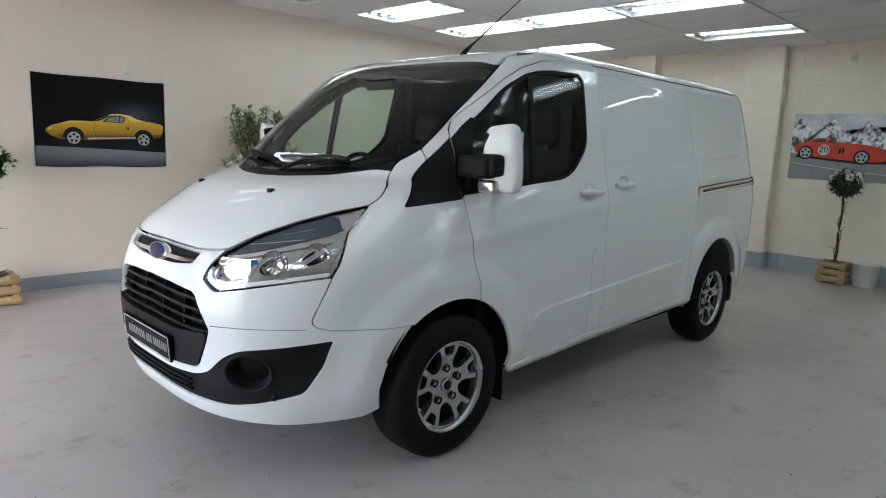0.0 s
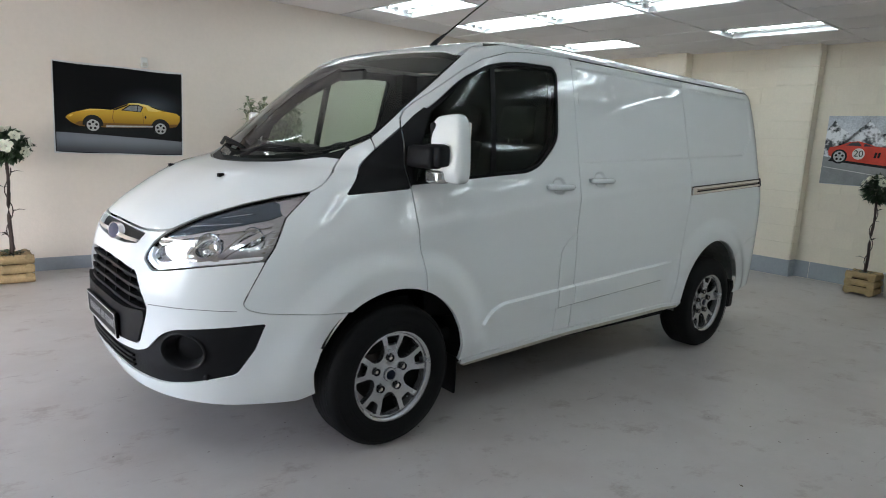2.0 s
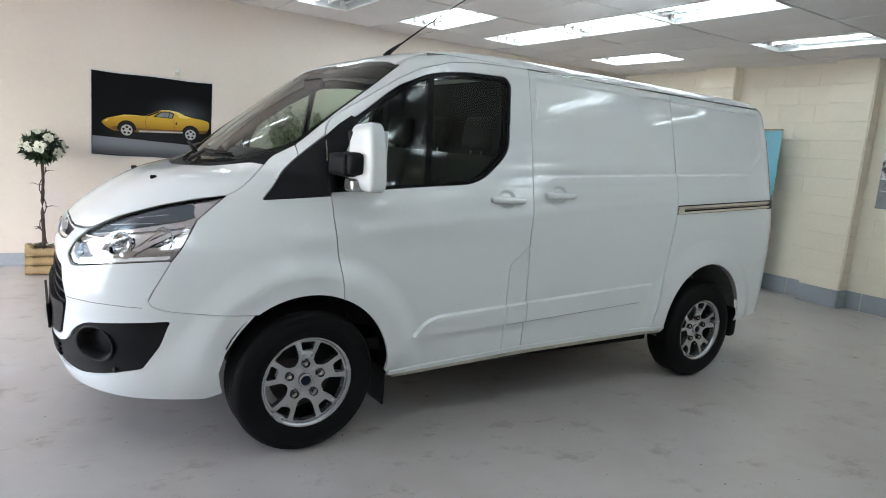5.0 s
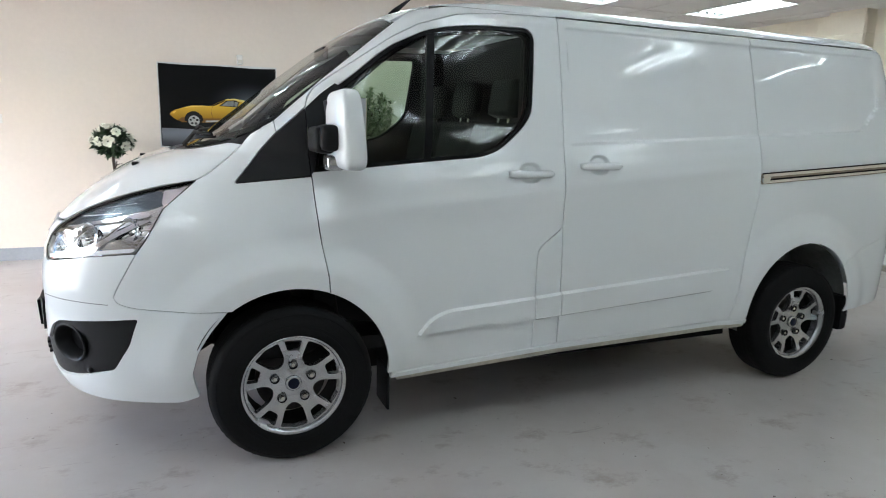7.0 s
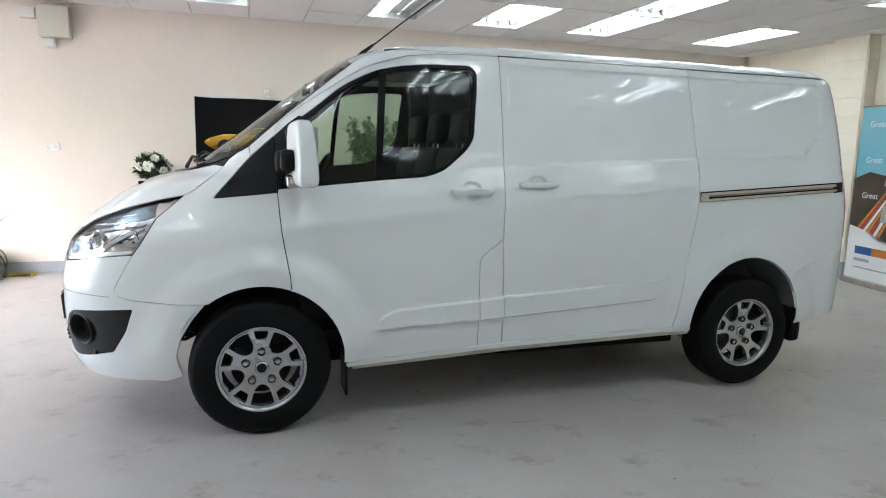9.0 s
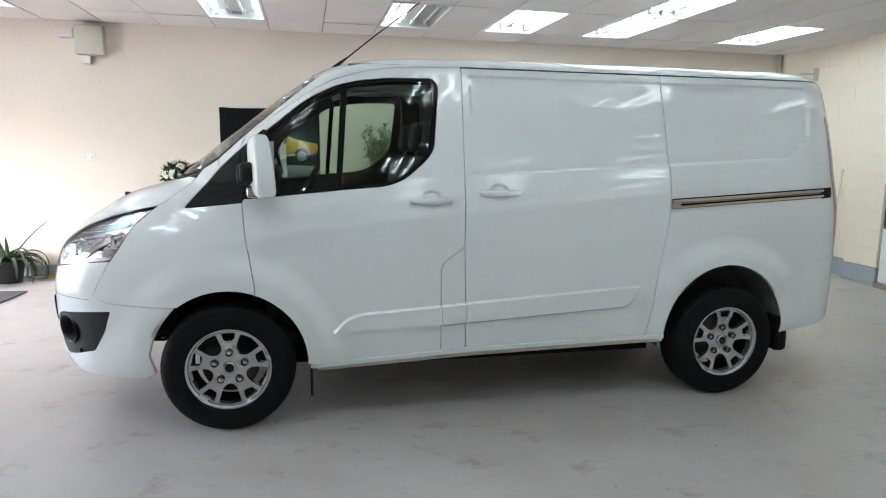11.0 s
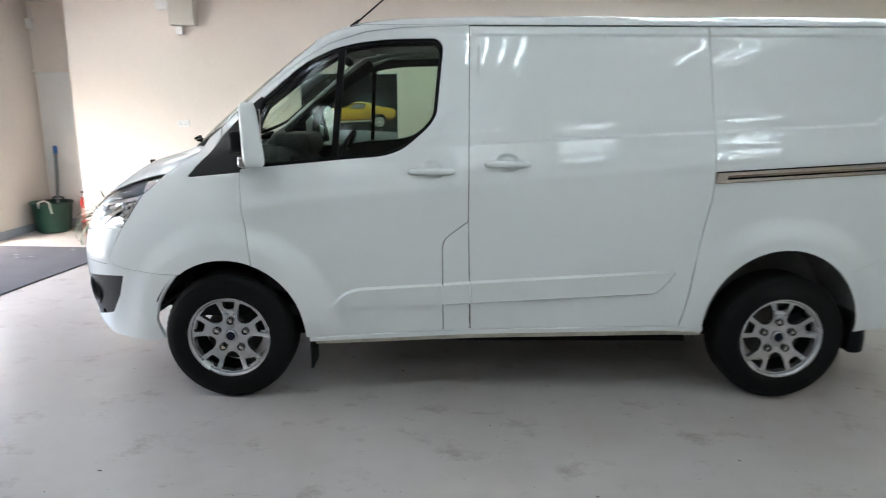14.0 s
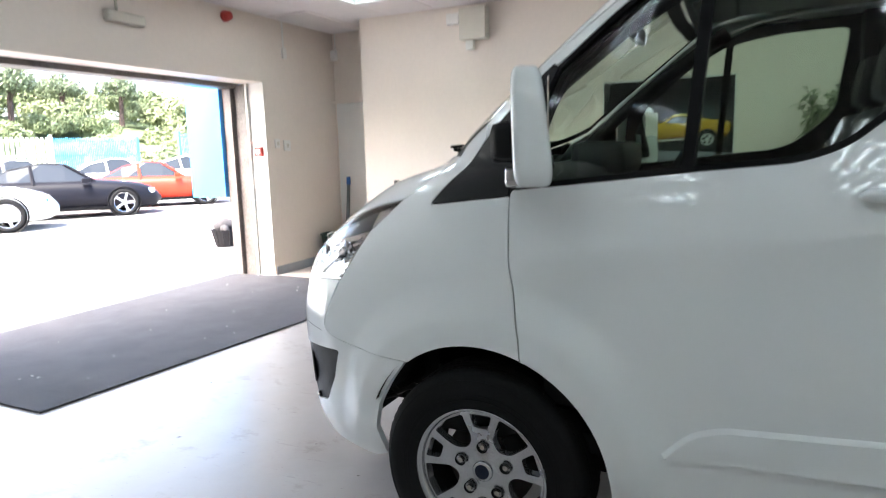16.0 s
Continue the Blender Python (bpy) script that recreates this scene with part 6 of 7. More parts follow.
yucca = thing("spiky_plant", "floppy long-bladed plant in a black pot", "potted plant", (-2.78, 3.40, 0))
part("pot", lathe(bmesh.new(), [(0, 0), (.12, 0), (.16, .24), (.17, .25), (.15, .25), (0, .22)], Matrix(), 24), POTBLACK, yucca, smooth=True)
for k in range(46):
    a = r.uniform(0, math.tau)
    ln = r.uniform(.42, .72)
    rise, bend = r.uniform(.3, 1.1), r.uniform(2.2, 3.3)
    if k < 4:
        a, rise, bend, ln = (-.2, 2.6, 3.6, -1.2)[k], (.95, 1.2, .9, 1.0)[k], .35, (.66, .42, .5, .4)[k]
    bm = bmesh.new()
    out = Vector((math.cos(a), math.sin(a), 0))
    prev, side = None, Vector((-out.y, out.x, 0))
    c = out * .03 + Vector((0, 0, .24))
    for j in range(11):
        f = j / 10
        ang = rise - bend * f ** 1.3
        if j:
            c = c + (out * math.cos(ang) + Vector((0, 0, math.sin(ang)))) * ln / 10
            c.z = max(c.z, .010)
            c.y = min(c.y, NORTH - 3.40 - .03)
        w = .026 * (1 - f) ** .6 + .002
        cur = (bm.verts.new(c + side * w), bm.verts.new(c - Vector((0, 0, w * .5))), bm.verts.new(c - side * w))
        if prev:
            bm.faces.new((prev[0], prev[1], cur[1], cur[0]))
            bm.faces.new((prev[1], prev[2], cur[2], cur[1]))
        prev = cur
    part("blade", bm, BLADE, yucca)

YELLOWCLOTH = material("yellow_cloth", (0.55, 0.42, 0.03), 0.9, vary=0.3, scale=20, bump=0.4)
bm = bmesh.new()
grid = [[bm.verts.new((-2.50 + .30 * i / 14 + .02 * math.sin(j), 3.53 + .13 * j / 8, .004 + .028 * abs(noise.noise(Vector((i * .45, j * .6, 3)))) + .02 * math.sin(i * .7) ** 2)) for j in range(9)] for i in range(15)]
for i in range(14):
    for j in range(8):
        bm.faces.new((grid[i][j], grid[i + 1][j], grid[i + 1][j + 1], grid[i][j + 1]))
bmesh.ops.solidify(bm, geom=bm.faces[:], thickness=-.003)
tagged(part("cloth", bm, YELLOWCLOTH, smooth=True), "crumpled yellow cloth lying on the floor", "cloth")

# ---- buckets and tools ----
BUCKETWHITE = material("white_bucket_plastic", (0.72, 0.73, 0.74), 0.4, vary=0.05)
pail = thing("bucket", "plain white plastic bucket on the floor", "bucket", (6.68, -1.235, 0))
part("pail", lathe(bmesh.new(), [(0, .004), (.105, .0), (.112, .01), (.142, .26), (.150, .262), (.150, .272), (.138, .272), (.108, .02), (0, .015)], Matrix(), 32), BUCKETWHITE, pail, smooth=True)
TUBGREEN = material("dark_green_tub", (0.006, 0.042, 0.028), 0.45, vary=0.15, scale=8)
tub = thing("tub", "dark green flexible plastic tub with rope handles", "tub", (-3.83, 3.92, 0))
part("bowl", lathe(bmesh.new(), [(0, .004), (.17, 0), (.19, .02), (.235, .36), (.248, .365), (.248, .385), (.225, .385), (.18, .03), (0, .02)], Matrix(), 36), TUBGREEN, tub, smooth=True)
ROPE = material("pale_strap", (0.50, 0.50, 0.47), 0.8, vary=0.2)
for a in (-1.35, 1.8):
    c = Vector((math.cos(a), math.sin(a), 0))
    s = Vector((-c.y, c.x, 0))
    part("handle", tube(bmesh.new(), [c * .235 - s * .07 + Vector((0, 0, .33)), c * .262 - s * .06 + Vector((0, 0, .40)), c * .25 + Vector((0, 0, .425)), c * .262 + s * .06 + Vector((0, 0, .40)), c * .25 + s * .075 + Vector((0, 0, .26))], [.012] * 5, 8), ROPE if a < 0 else POTBLACK, tub, smooth=True)
SHAFT = material("grey_green_shaft", (0.13, 0.15, 0.15), 0.6, vary=0.2)
BLUEPLASTIC = material("blue_plastic", (0.02, 0.10, 0.32), 0.4)
spade = thing("shovel", "grey-shafted shovel with a blue grip, stood in the tub", "shovel")
part("shaft", tube(bmesh.new(), [(-3.82, 4.00, .05), (-3.875, 4.18, .62), (-3.92, 4.29, 1.0)], [.022, .024, .022], 10), SHAFT, spade, smooth=True)
part("grip", tube(bmesh.new(), [(-3.915, 4.28, .96), (-3.925, 4.30, 1.06)], [.028, .026], 10), BLUEPLASTIC, spade, smooth=True)
EXTRED = material("extinguisher_red", (0.42, 0.02, 0.018), 0.3, vary=0.1, coat=0.5)
ext = thing("fire_extinguisher", "red fire extinguisher with a pale label by the tub", "fire extinguisher", (-3.47, 4.06, 0))
part("cylinder", lathe(bmesh.new(), [(0, 0), (.062, 0), (.066, .012), (.066, .36), (.055, .405), (.028, .43), (.022, .45), (0, .45)], Matrix(), 28), EXTRED, ext, smooth=True)
part("label_band", lathe(bmesh.new(), [(.0668, .17), (.0668, .29)], Matrix(), 28), material("faded_label", (.55, .30, .26), .5, vary=.3, scale=40), ext, smooth=True)
part("valve", box(box(bmesh.new(), -.014, .014, -.02, .02, .445, .485, bevel=.004), -.012, .012, -.085, .02, .487, .505, bevel=.004), POTBLACK, ext)
part("hose", tube(bmesh.new(), [(0, -.02, .47), (.05, -.06, .44), (.078, -.03, .30), (.078, 0, .16)], [.010] * 4, 8), POTBLACK, ext, smooth=True)

# ---- fittings on the walls ----
PLASTICWHITE = material("white_fitting_plastic", (0.72, 0.71, 0.68), 0.4, vary=0.04)
BEIGE = material("beige_enclosure", (0.56, 0.53, 0.46), 0.45, vary=0.05)
panel_box = thing("electrical_box", "beige electrical enclosure with two small boxes beside it", "electrical box")
part("enclosure", boxes((-2.03, -1.74, NORTH - .13, NORTH, 2.485, 2.80), bevel=.008), BEIGE, panel_box)
part("side_box", boxes((-2.205, -2.065, NORTH - .06, NORTH, 2.665, 2.775), bevel=.008), PLASTICWHITE, panel_box)
part("lower_box", boxes((-1.985, -1.90, NORTH - .07, NORTH, 2.39, 2.483), bevel=.008), PLASTICWHITE, panel_box)
socket = thing("wall_socket", "white double wall socket", "socket")
part("plate", boxes((-2.075, -1.928, NORTH - .014, NORTH, 1.322, 1.408), bevel=.004), PLASTICWHITE, socket)
for sx in (-2.04, -1.963):
    for dx, dz in ((0, .022), (-.011, .002), (.011, .002)):
        part("pin_hole", boxes((sx + dx - .003, sx + dx + .003, NORTH - .0152, NORTH - .013, 1.352 + dz - .004, 1.352 + dz + .004)), GLOSSBLACK, socket)
for x, y, z, m in ((.226, NORTH, 2.03, 0), (EAST - .02, -.76, 2.68, 90)):
    det = thing("alarm_sensor", "small white alarm sensor on the wall", "sensor", (x, y, z))
    det.rotation_euler = (0, 0, radians(-m))
    part("case", boxes((-.03, .03, -.045, 0, -.05, .05), bevel=.012), PLASTICWHITE, det, smooth=True)
    part("window", boxes((-.02, .02, -.048, -.044, -.035, .0), bevel=.001), BEIGE, det)
corner_det = thing("alarm_sensor", "small white alarm sensor with a cable in the corner", "sensor", (WEST + .05, REC_Y - .05, 2.58))
part("case", boxes((-.035, .035, -.04, .03, -.06, .06), bevel=.012), PLASTICWHITE, corner_det, smooth=True)
part("cable", cyl(bmesh.new(), (0, .03, .05), (0, .03, .27), .006, seg=8), PLASTICWHITE, corner_det)
REDPLASTIC = material("red_alarm_plastic", (0.42, 0.03, 0.02), 0.35)
bell = thing("alarm_sounder", "red round fire alarm sounder on the wall", "alarm", (WEST, 2.475, 2.755))
part("base", lathe(bmesh.new(), [(0, 0), (.055, 0), (.055, .03), (.048, .034)], pose(0, 0, 0, 0, 90, 0), 24), REDPLASTIC, bell, smooth=True)
part("horn", lathe(bmesh.new(), [(.048, .03), (.044, .075), (.03, .085), (0, .086)], pose(0, 0, 0, 0, 90, 0), 24), REDPLASTIC, bell, smooth=True)
em = thing("emergency_light", "cream bulkhead emergency light below its conduit", "light", (WEST, 1.27, 2.53))
part("body", boxes((0, .075, -.185, .185, -.045, .045), bevel=.02), BEIGE, em, smooth=True)
part("conduit", cyl(bmesh.new(), (.02, -.06, .04), (.02, -.06, .32), .012, seg=10), BEIGE, em, smooth=True)
cord = thing("pull_cord_switch", "white cord trunking ending in a small switch", "switch", (WEST, 3.36, 2.5))
part("trunking", boxes((0, .012, -.009, .009, .06, .35)), PLASTICWHITE, cord)
part("switch", boxes((0, .03, -.03, .03, -.06, .06), bevel=.006), PLASTICWHITE, cord)
for y, z, w, h in ((3.15, 1.49, .075, .10), (3.32, 1.467, .11, .12)):
    sw = thing("wall_switch", "white wall switch plate", "switch", (WEST, y, z))
    part("plate", boxes((0, .018, -w / 2, w / 2, -h / 2, h / 2), bevel=.004), PLASTICWHITE, sw)
    part("rocker", boxes((.018, .024, -.018, .018, -.02, .02), bevel=.002), BEIGE, sw)
call = thing("fire_call_point", "red fire alarm call point on the door jamb", "alarm", (WEST - .10, DOOR_Y1, 1.405))
part("case", boxes((-.05, .05, -.045, 0, -.05, .05), bevel=.006), REDPLASTIC, call)
part("glass", boxes((-.03, .03, -.048, -.044, -.025, .025)), PLASTICWHITE, call)
grey_box = thing("switch_box", "small grey box on the block wall", "box", (EAST - .02, 3.17, 1.745))
part("case", boxes((-.06, 0, -.055, .055, -.075, .075), bevel=.006), material("grey_enclosure", (.35, .36, .37), .5), grey_box)
rod = thing("rod", "thin pale pole leaning on the block wall", "pole")
part("shaft", tube(bmesh.new(), [(EAST - .19, 2.42, .005), (EAST - .035, 2.46, 1.31)], [.014, .012], 8), PLASTICWHITE, rod, smooth=True)
bracket = thing("wall_bracket", "cream metal bracket high on the block wall", "bracket", (EAST - .02, 3.06, 2.52))
part("arm", boxes((-.24, 0, -.012, .012, -.01, .01), (-.02, 0, -.03, .03, -.08, .08)), BEIGE, bracket)
pipe = thing("pipe", "cream painted pipe in the corner of the room", "pipe")
part("run", cyl(bmesh.new(), (EAST - .08, NORTH - .05, 0), (EAST - .08, NORTH - .05, CEIL), .03, seg=16), BEIGE, pipe, smooth=True)
structure("shelf_ledge", boxes((WEST, REC_X, REC_Y - .07, REC_Y, 1.99, 2.02), bevel=.004), WALL, "cream painted ledge in the recess")
structure("panel_recess", boxes((WEST + .03, REC_X - .02, REC_Y - .02, REC_Y - .0005, .10, 1.99)), PLASTICWHITE, "pale boarded panel below the ledge")

# ---- pull-up banner ----
BANSKY = material("banner_sky_print", (0.10, 0.36, 0.48), 0.4, vary=0.45, scale=1.6, second=(0.30, 0.46, 0.52))
BANDARK = material("banner_dark_print", (0.07, 0.05, 0.035), 0.4, vary=0.5, scale=5)
BANWHITE = material("banner_white_print", (0.74, 0.75, 0.77), 0.4, vary=0.04)
BANORANGE = material("banner_orange_print", (0.62, 0.20, 0.03), 0.4, vary=0.4, scale=6)
BANRED = material("banner_red_print", (0.36, 0.05, 0.04), 0.4, vary=0.3, scale=6)
BANGREY = material("banner_grey_print", (0.36, 0.37, 0.38), 0.4, vary=0.2)
banner = thing("banner", "tall pull-up advertising banner with blue sky and orange streaks", "banner")
b0, b1 = Vector((6.775, 1.640, 0)), Vector((6.655, .850, 0))
along = (b1 - b0).normalized()
outw = Vector((along.y, -along.x, 0))
if outw.x > 0:
    outw = -outw
ban = lambda s, out, z: b0 + along * s + outw * (out + .002) + Vector((0, 0, z))
BW = (b1 - b0).length
sheet("sheet", [(0, .07), (BW, .07), (BW, 2.03), (0, 2.03)], ban, BANSKY, banner, .002)
sheet("dark_field", [(0, .50), (BW, .50), (BW, 1.18), (.45, 1.26), (.2, 1.30), (0, 1.22)], ban, BANDARK, banner, .0026)
for k in range(7):
    a = .04 + .11 * k
    sheet("streak", [(a * .55, .55), (a * .55 + .05, .55), (.50 + a * .28 + .02, 1.16), (.50 + a * .28, 1.16)], ban, (BANORANGE, BANRED, BANWHITE)[k % 3], banner, .0032)
sheet("white_foot", [(0, .07), (BW, .07), (BW, .56), (.65, .50), (.42, .52), (.2, .64), (0, .68)], ban, BANWHITE, banner, .0038)
for k, (z, w, c) in enumerate(((.40, .46, BLUEPLASTIC), (.29, .22, BANGREY), (.20, .50, BANGREY))):
    h = (.045, .018, .008)[k]
    sheet("logo_bar", [(.12, z - h), (.12 + w, z - h), (.12 + w, z + h), (.12, z + h)], ban, c, banner, .0044)
sheet("logo_bar", [(.36, .355), (.58, .355), (.58, .445), (.36, .445)], ban, BANORANGE, banner, .0050)
for k, word in enumerate(("Great Cars", "Great", "Great")):
    z = 1.83 - .40 * k
    c = ban(.14 + .20 * (k == 0) + .10 * (k > 0), .005, z)
    m = Matrix(((along.x, 0, outw.x, c.x), (along.y, 0, outw.y, c.y), (0, 1, 0, c.z), (0, 0, 0, 1)))
    lettering(word, .095, m, BANWHITE, banner)
    sheet("tick_panel", [(.42, z - .28), (.62, z - .28), (.64, z - .09), (.44, z - .09)], ban, BANGREY, banner, .0044)
    sheet("tick", [(.47, z - .19), (.485, z - .205), (.515, z - .225), (.59, z - .13), (.575, z - .12), (.513, z - .20)], ban, BANWHITE, banner, .0050)
bm = bmesh.new()
q = Matrix.Translation(b0) @ Matrix.Rotation(math.atan2(along.y, along.x), 4, "Z")
box(bm, -.01, BW + .01, -.05, .05, 0, .07, q, bevel=.012)
part("cassette", bm, STEEL, banner, "silver base cassette")
part("top_rail", box(bmesh.new(), 0, BW, -.012, .012, 2.02, 2.04, q), STEEL, banner)
part("support_pole", cyl(bmesh.new(), q @ Vector((BW / 2, .01, .05)), q @ Vector((BW / 2, .012, 2.02)), .008, seg=8), STEEL, banner)

# ---- door mat, door frame ----
MAT = material("charcoal_mat", (0.085, 0.083, 0.092), 0.95, vary=0.3, scale=4, fine=150, bump=0.8, bump_scale=260)
bm = bmesh.new()
pts = [(-2.70, -.64), (-2.40, 2.84), (-4.0, 2.97), (-4.64, 2.89), (-4.64, -.64)]
top = [bm.verts.new((x, y, .013)) for x, y in pts]
low = [bm.verts.new((x, y, .001)) for x, y in pts]
bm.faces.new(top)
for i in range(len(pts)):
    bm.faces.new((top[i - 1], low[i - 1], low[i], top[i]))
bmesh.ops.recalc_face_normals(bm, faces=bm.faces[:])
tagged(part("door_mat", bm, MAT), "large charcoal ribbed door mat with fluff on it", "door mat")
bm = bmesh.new()
r = random.Random(3)
for k in range(26):
    x, y = r.uniform(-4.3, -2.75), r.uniform(-.5, 2.8)
    box(bm, -.012, .012, -.004, .004, 0, .003, Matrix.Translation((x, y, .0135)) @ Matrix.Rotation(r.uniform(0, 6), 4, "Z") @ Matrix.Scale(r.uniform(.3, 1.1), 4))
tagged(part("fluff", bm, material("grey_fluff", (.35, .34, .33), .9)), "scattered pale bits of fluff on the mat", "litter", kind="stuff")
FRAMEMETAL = material("weathered_door_metal", (0.17, 0.155, 0.145), 0.55, metal=0.4, vary=0.4, scale=5, fine=40, bump=0.15)
BLUECLAD = material("blue_cladding", (0.035, 0.25, 0.64), 0.45, vary=0.06)
tagged(part("door_frame", boxes((-4.62, -4.50, 2.90, 3.04, 0, 2.30), (-4.50, -4.335, DOOR_Y1 - .035, DOOR_Y1 - .001, 0, DOOR_TOP - .004), (-4.62, -4.41, -.98, 2.90, 2.10, 2.30), (-4.62, -4.41, -1.10, -.96, 0, 2.30), bevel=.006), FRAMEMETAL), "weathered metal frame of a wide roller door", "door", kind="structure")
tagged(part("door_jamb", boxes((-4.308, WEST + .002, DOOR_Y1 - .012, DOOR_Y1 - .001, 0, DOOR_TOP), (-4.333, -4.308, DOOR_Y1 - .045, DOOR_Y1 - .001, 0, DOOR_TOP), bevel=.003), PLASTICWHITE), "white painted door jamb", "door jamb", kind="structure")
tagged(part("facade_cladding", boxes((-5.13, -4.625, 2.85, 9, .90, 3.4), (-4.95, -4.66, -9, -1.1, .9, 3.4), (-4.62, -4.41, 3.045, 9, 0, 3.4), (-4.66, -4.41, -9, -1.1, 0, 3.4)), BLUECLAD), "bright blue metal cladding outside the door", "cladding", kind="structure")
tagged(part("door_threshold", boxes((-4.66, -4.40, DOOR_Y0, DOOR_Y1, -.02, .004)), FRAMEMETAL), "worn metal threshold", "threshold", kind="structure")

# small leaf bits and grit on the floor
BROWNBIT = material("brown_leaf_bit", (0.10, 0.07, 0.045), 0.9, vary=0.4, scale=30)
bm = bmesh.new()
r = random.Random(17)
for k in range(200):
    x, y = r.uniform(-2.2, 6.0), r.uniform(-3.2, 0.6)
    if k % 3 == 0:
        x, y = r.uniform(0, 6.6), r.uniform(-2.6, 2.0)
    m = Matrix.Translation((x, y, .0006)) @ Matrix.Rotation(r.uniform(0, 6.3), 4, "Z") @ Matrix.Scale(r.uniform(.12, .45) if k % 5 else r.uniform(.5, 1.0), 4)
    leaf(bm, m @ Vector((0, 0, .001)), m.to_3x3() @ Vector((1, 0, .06)), (0, 0, 1), .030 * m.to_scale().x, .014 * m.to_scale().x, .05)
tagged(part("floor_litter", bm, BROWNBIT), "tiny dry leaf bits and grit on the floor", "litter", kind="stuff")


# ---- outside the door ----
YARD = material("pale_concrete_yard", (0.235, 0.228, 0.217), 0.85, vary=0.12, scale=0.5, fine=8, bump=0.2)
tagged(part("ground", boxes((-400, 60, -300, 300, -.40, -.16), (-400, -4.66, -300, 300, -.16, -.012))  , YARD), "pale sunlit concrete yard", "ground", kind="structure")
r = random.Random(21)
# hillside behind the yard
HILL = material("rough_grass_bank", (0.11, 0.15, 0.06), 0.95, vary=0.4, scale=0.6, fine=5, bump=0.5)
bm = bmesh.new()
cols = []
for i in range(30):
    y = -40 + i * 4.6
    cols.append([bm.verts.new((-22.5 - 4 * j, y, -.1 + (0, .4, 1.4, 2.6, 3.6, 4.3, 4.7)[j] + .5 * noise.noise(Vector((i * .5, j * .7, 0))) * (j > 0))) for j in range(7)])
for a, b in zip(cols, cols[1:]):
    for j in range(6):
        bm.faces.new((a[j], b[j], b[j + 1], a[j + 1]))
tagged(part("bank", bm, HILL, smooth=True), "green overgrown bank rising behind the yard", "bank", kind="structure")
HEDGE = material("sunlit_shrub_leaf", (0.185, 0.21, 0.115), 0.8, vary=0.45, scale=0.28, fine=1.2, second=(0.085, 0.112, 0.055), island=True, obj_vary=0.22, spec=0.2)


def clump(rnd, n, size):
    """Leaves lying along the lobes of an uneven crown about the origin, radius about 1."""
    lobes = [(Vector((0, 0, 0)), .62)]
    for _ in range(11):
        d = rand_dir(rnd)
        d.z = abs(d.z) * .9 - .15
        lobes.append((d * rnd.uniform(.45, .72), rnd.uniform(.26, .42)))
    V, F = [], []
    for _ in range(n):
        c, q = rnd.choice(lobes)
        d = rand_dir(rnd)
        if d.z < -.5:
            continue
        p = c + d * q * rnd.uniform(.86, 1.04)
        nn = (d + rand_dir(rnd) * .75).normalized()
        a = nn.orthogonal().normalized()
        a = (a * math.cos(rnd.uniform(0, 6.3)) + nn.cross(a) * math.sin(rnd.uniform(0, 6.3))).normalized()
        b = nn.cross(a)
        k = len(V)
        s = size * rnd.uniform(.6, 1.4)
        V += [p + a * s, p + b * s * .55, p - a * s, p - b * s * .55]
        F.append((k, k + 1, k + 2, k + 3))
    return np.array(V), F


crowns = [clump(r, 2800, .058) for _ in range(6)]
V, F = [], []
count = 0
for k in range(150):
    d = r.uniform(0, 22)
    x, y = -23.0 - d, r.uniform(-6, 46)
    h = float(np.interp(d, [0, 4, 8, 12, 16, 20, 24], [0, .4, 1.4, 2.6, 3.6, 4.3, 4.7]))
    s = r.uniform(.9, 1.8) if d < 14 else r.uniform(1.5, 2.4)
    v, f = crowns[k % 6]
    a = r.uniform(0, 6.28)
    R = np.array([[math.cos(a), -math.sin(a), 0], [math.sin(a), math.cos(a), 0], [0, 0, 1]])
    V.append(v @ R.T * (s * 1.1, s * 1.1, s * .85) + (x, y, h + s * .45))
    F += [tuple(i + count for i in q) for q in f]
    count += len(v)
tagged(raw("shrubs", np.concatenate(V), F, HEDGE), "dense sunlit green shrubs and young trees on the bank", "shrubs", kind="stuff")
LEAFTREE = material("tree_leaf", (0.095, 0.125, 0.065), 0.7, vary=0.4, scale=1, island=True, obj_vary=0.4)


def tree(x, y, base, h, seed):
    q = random.Random(seed)
    t = thing("tree", "broad leafy green tree on the bank", "tree", (x, y, base), "trees on the bank")
    bm = bmesh.new()
    tube(bm, [(0, 0, -.3), (.08, .04, h * .3), (.0, .1, h * .6)], [.20, .15, .08], 8)
    for k in range(5):
        a = k * 1.3
        tube(bm, [(.05, .05, h * (.3 + .06 * k)), (.5 * math.cos(a), .5 * math.sin(a), h * (.45 + .06 * k)), (1.1 * math.cos(a), 1.1 * math.sin(a), h * (.58 + .06 * k))], [.07, .05, .02], 5)
    part("trunk", bm, BARK, t)
    v, f = clump(q, 5200, .050)
    raw("crown", v * (h * .42, h * .42, h * .40) + (0, 0, h * .50), f, LEAFTREE, t)
    return t


for x, y, base, h, sd in ((-35, 19, 3.2, 4.2, 1), (-38, 24, 3.9, 3.6, 2), (-39, 29, 4.0, 3.8, 3), (-37, 34, 3.6, 3.5, 4), (-36, 14.5, 3.3, 4.6, 5)):
    tree(x, y, base, h, sd)

# fences
FENCEBLUE = material("blue_mesh_fence", (0.05, 0.30, 0.55), 0.5)


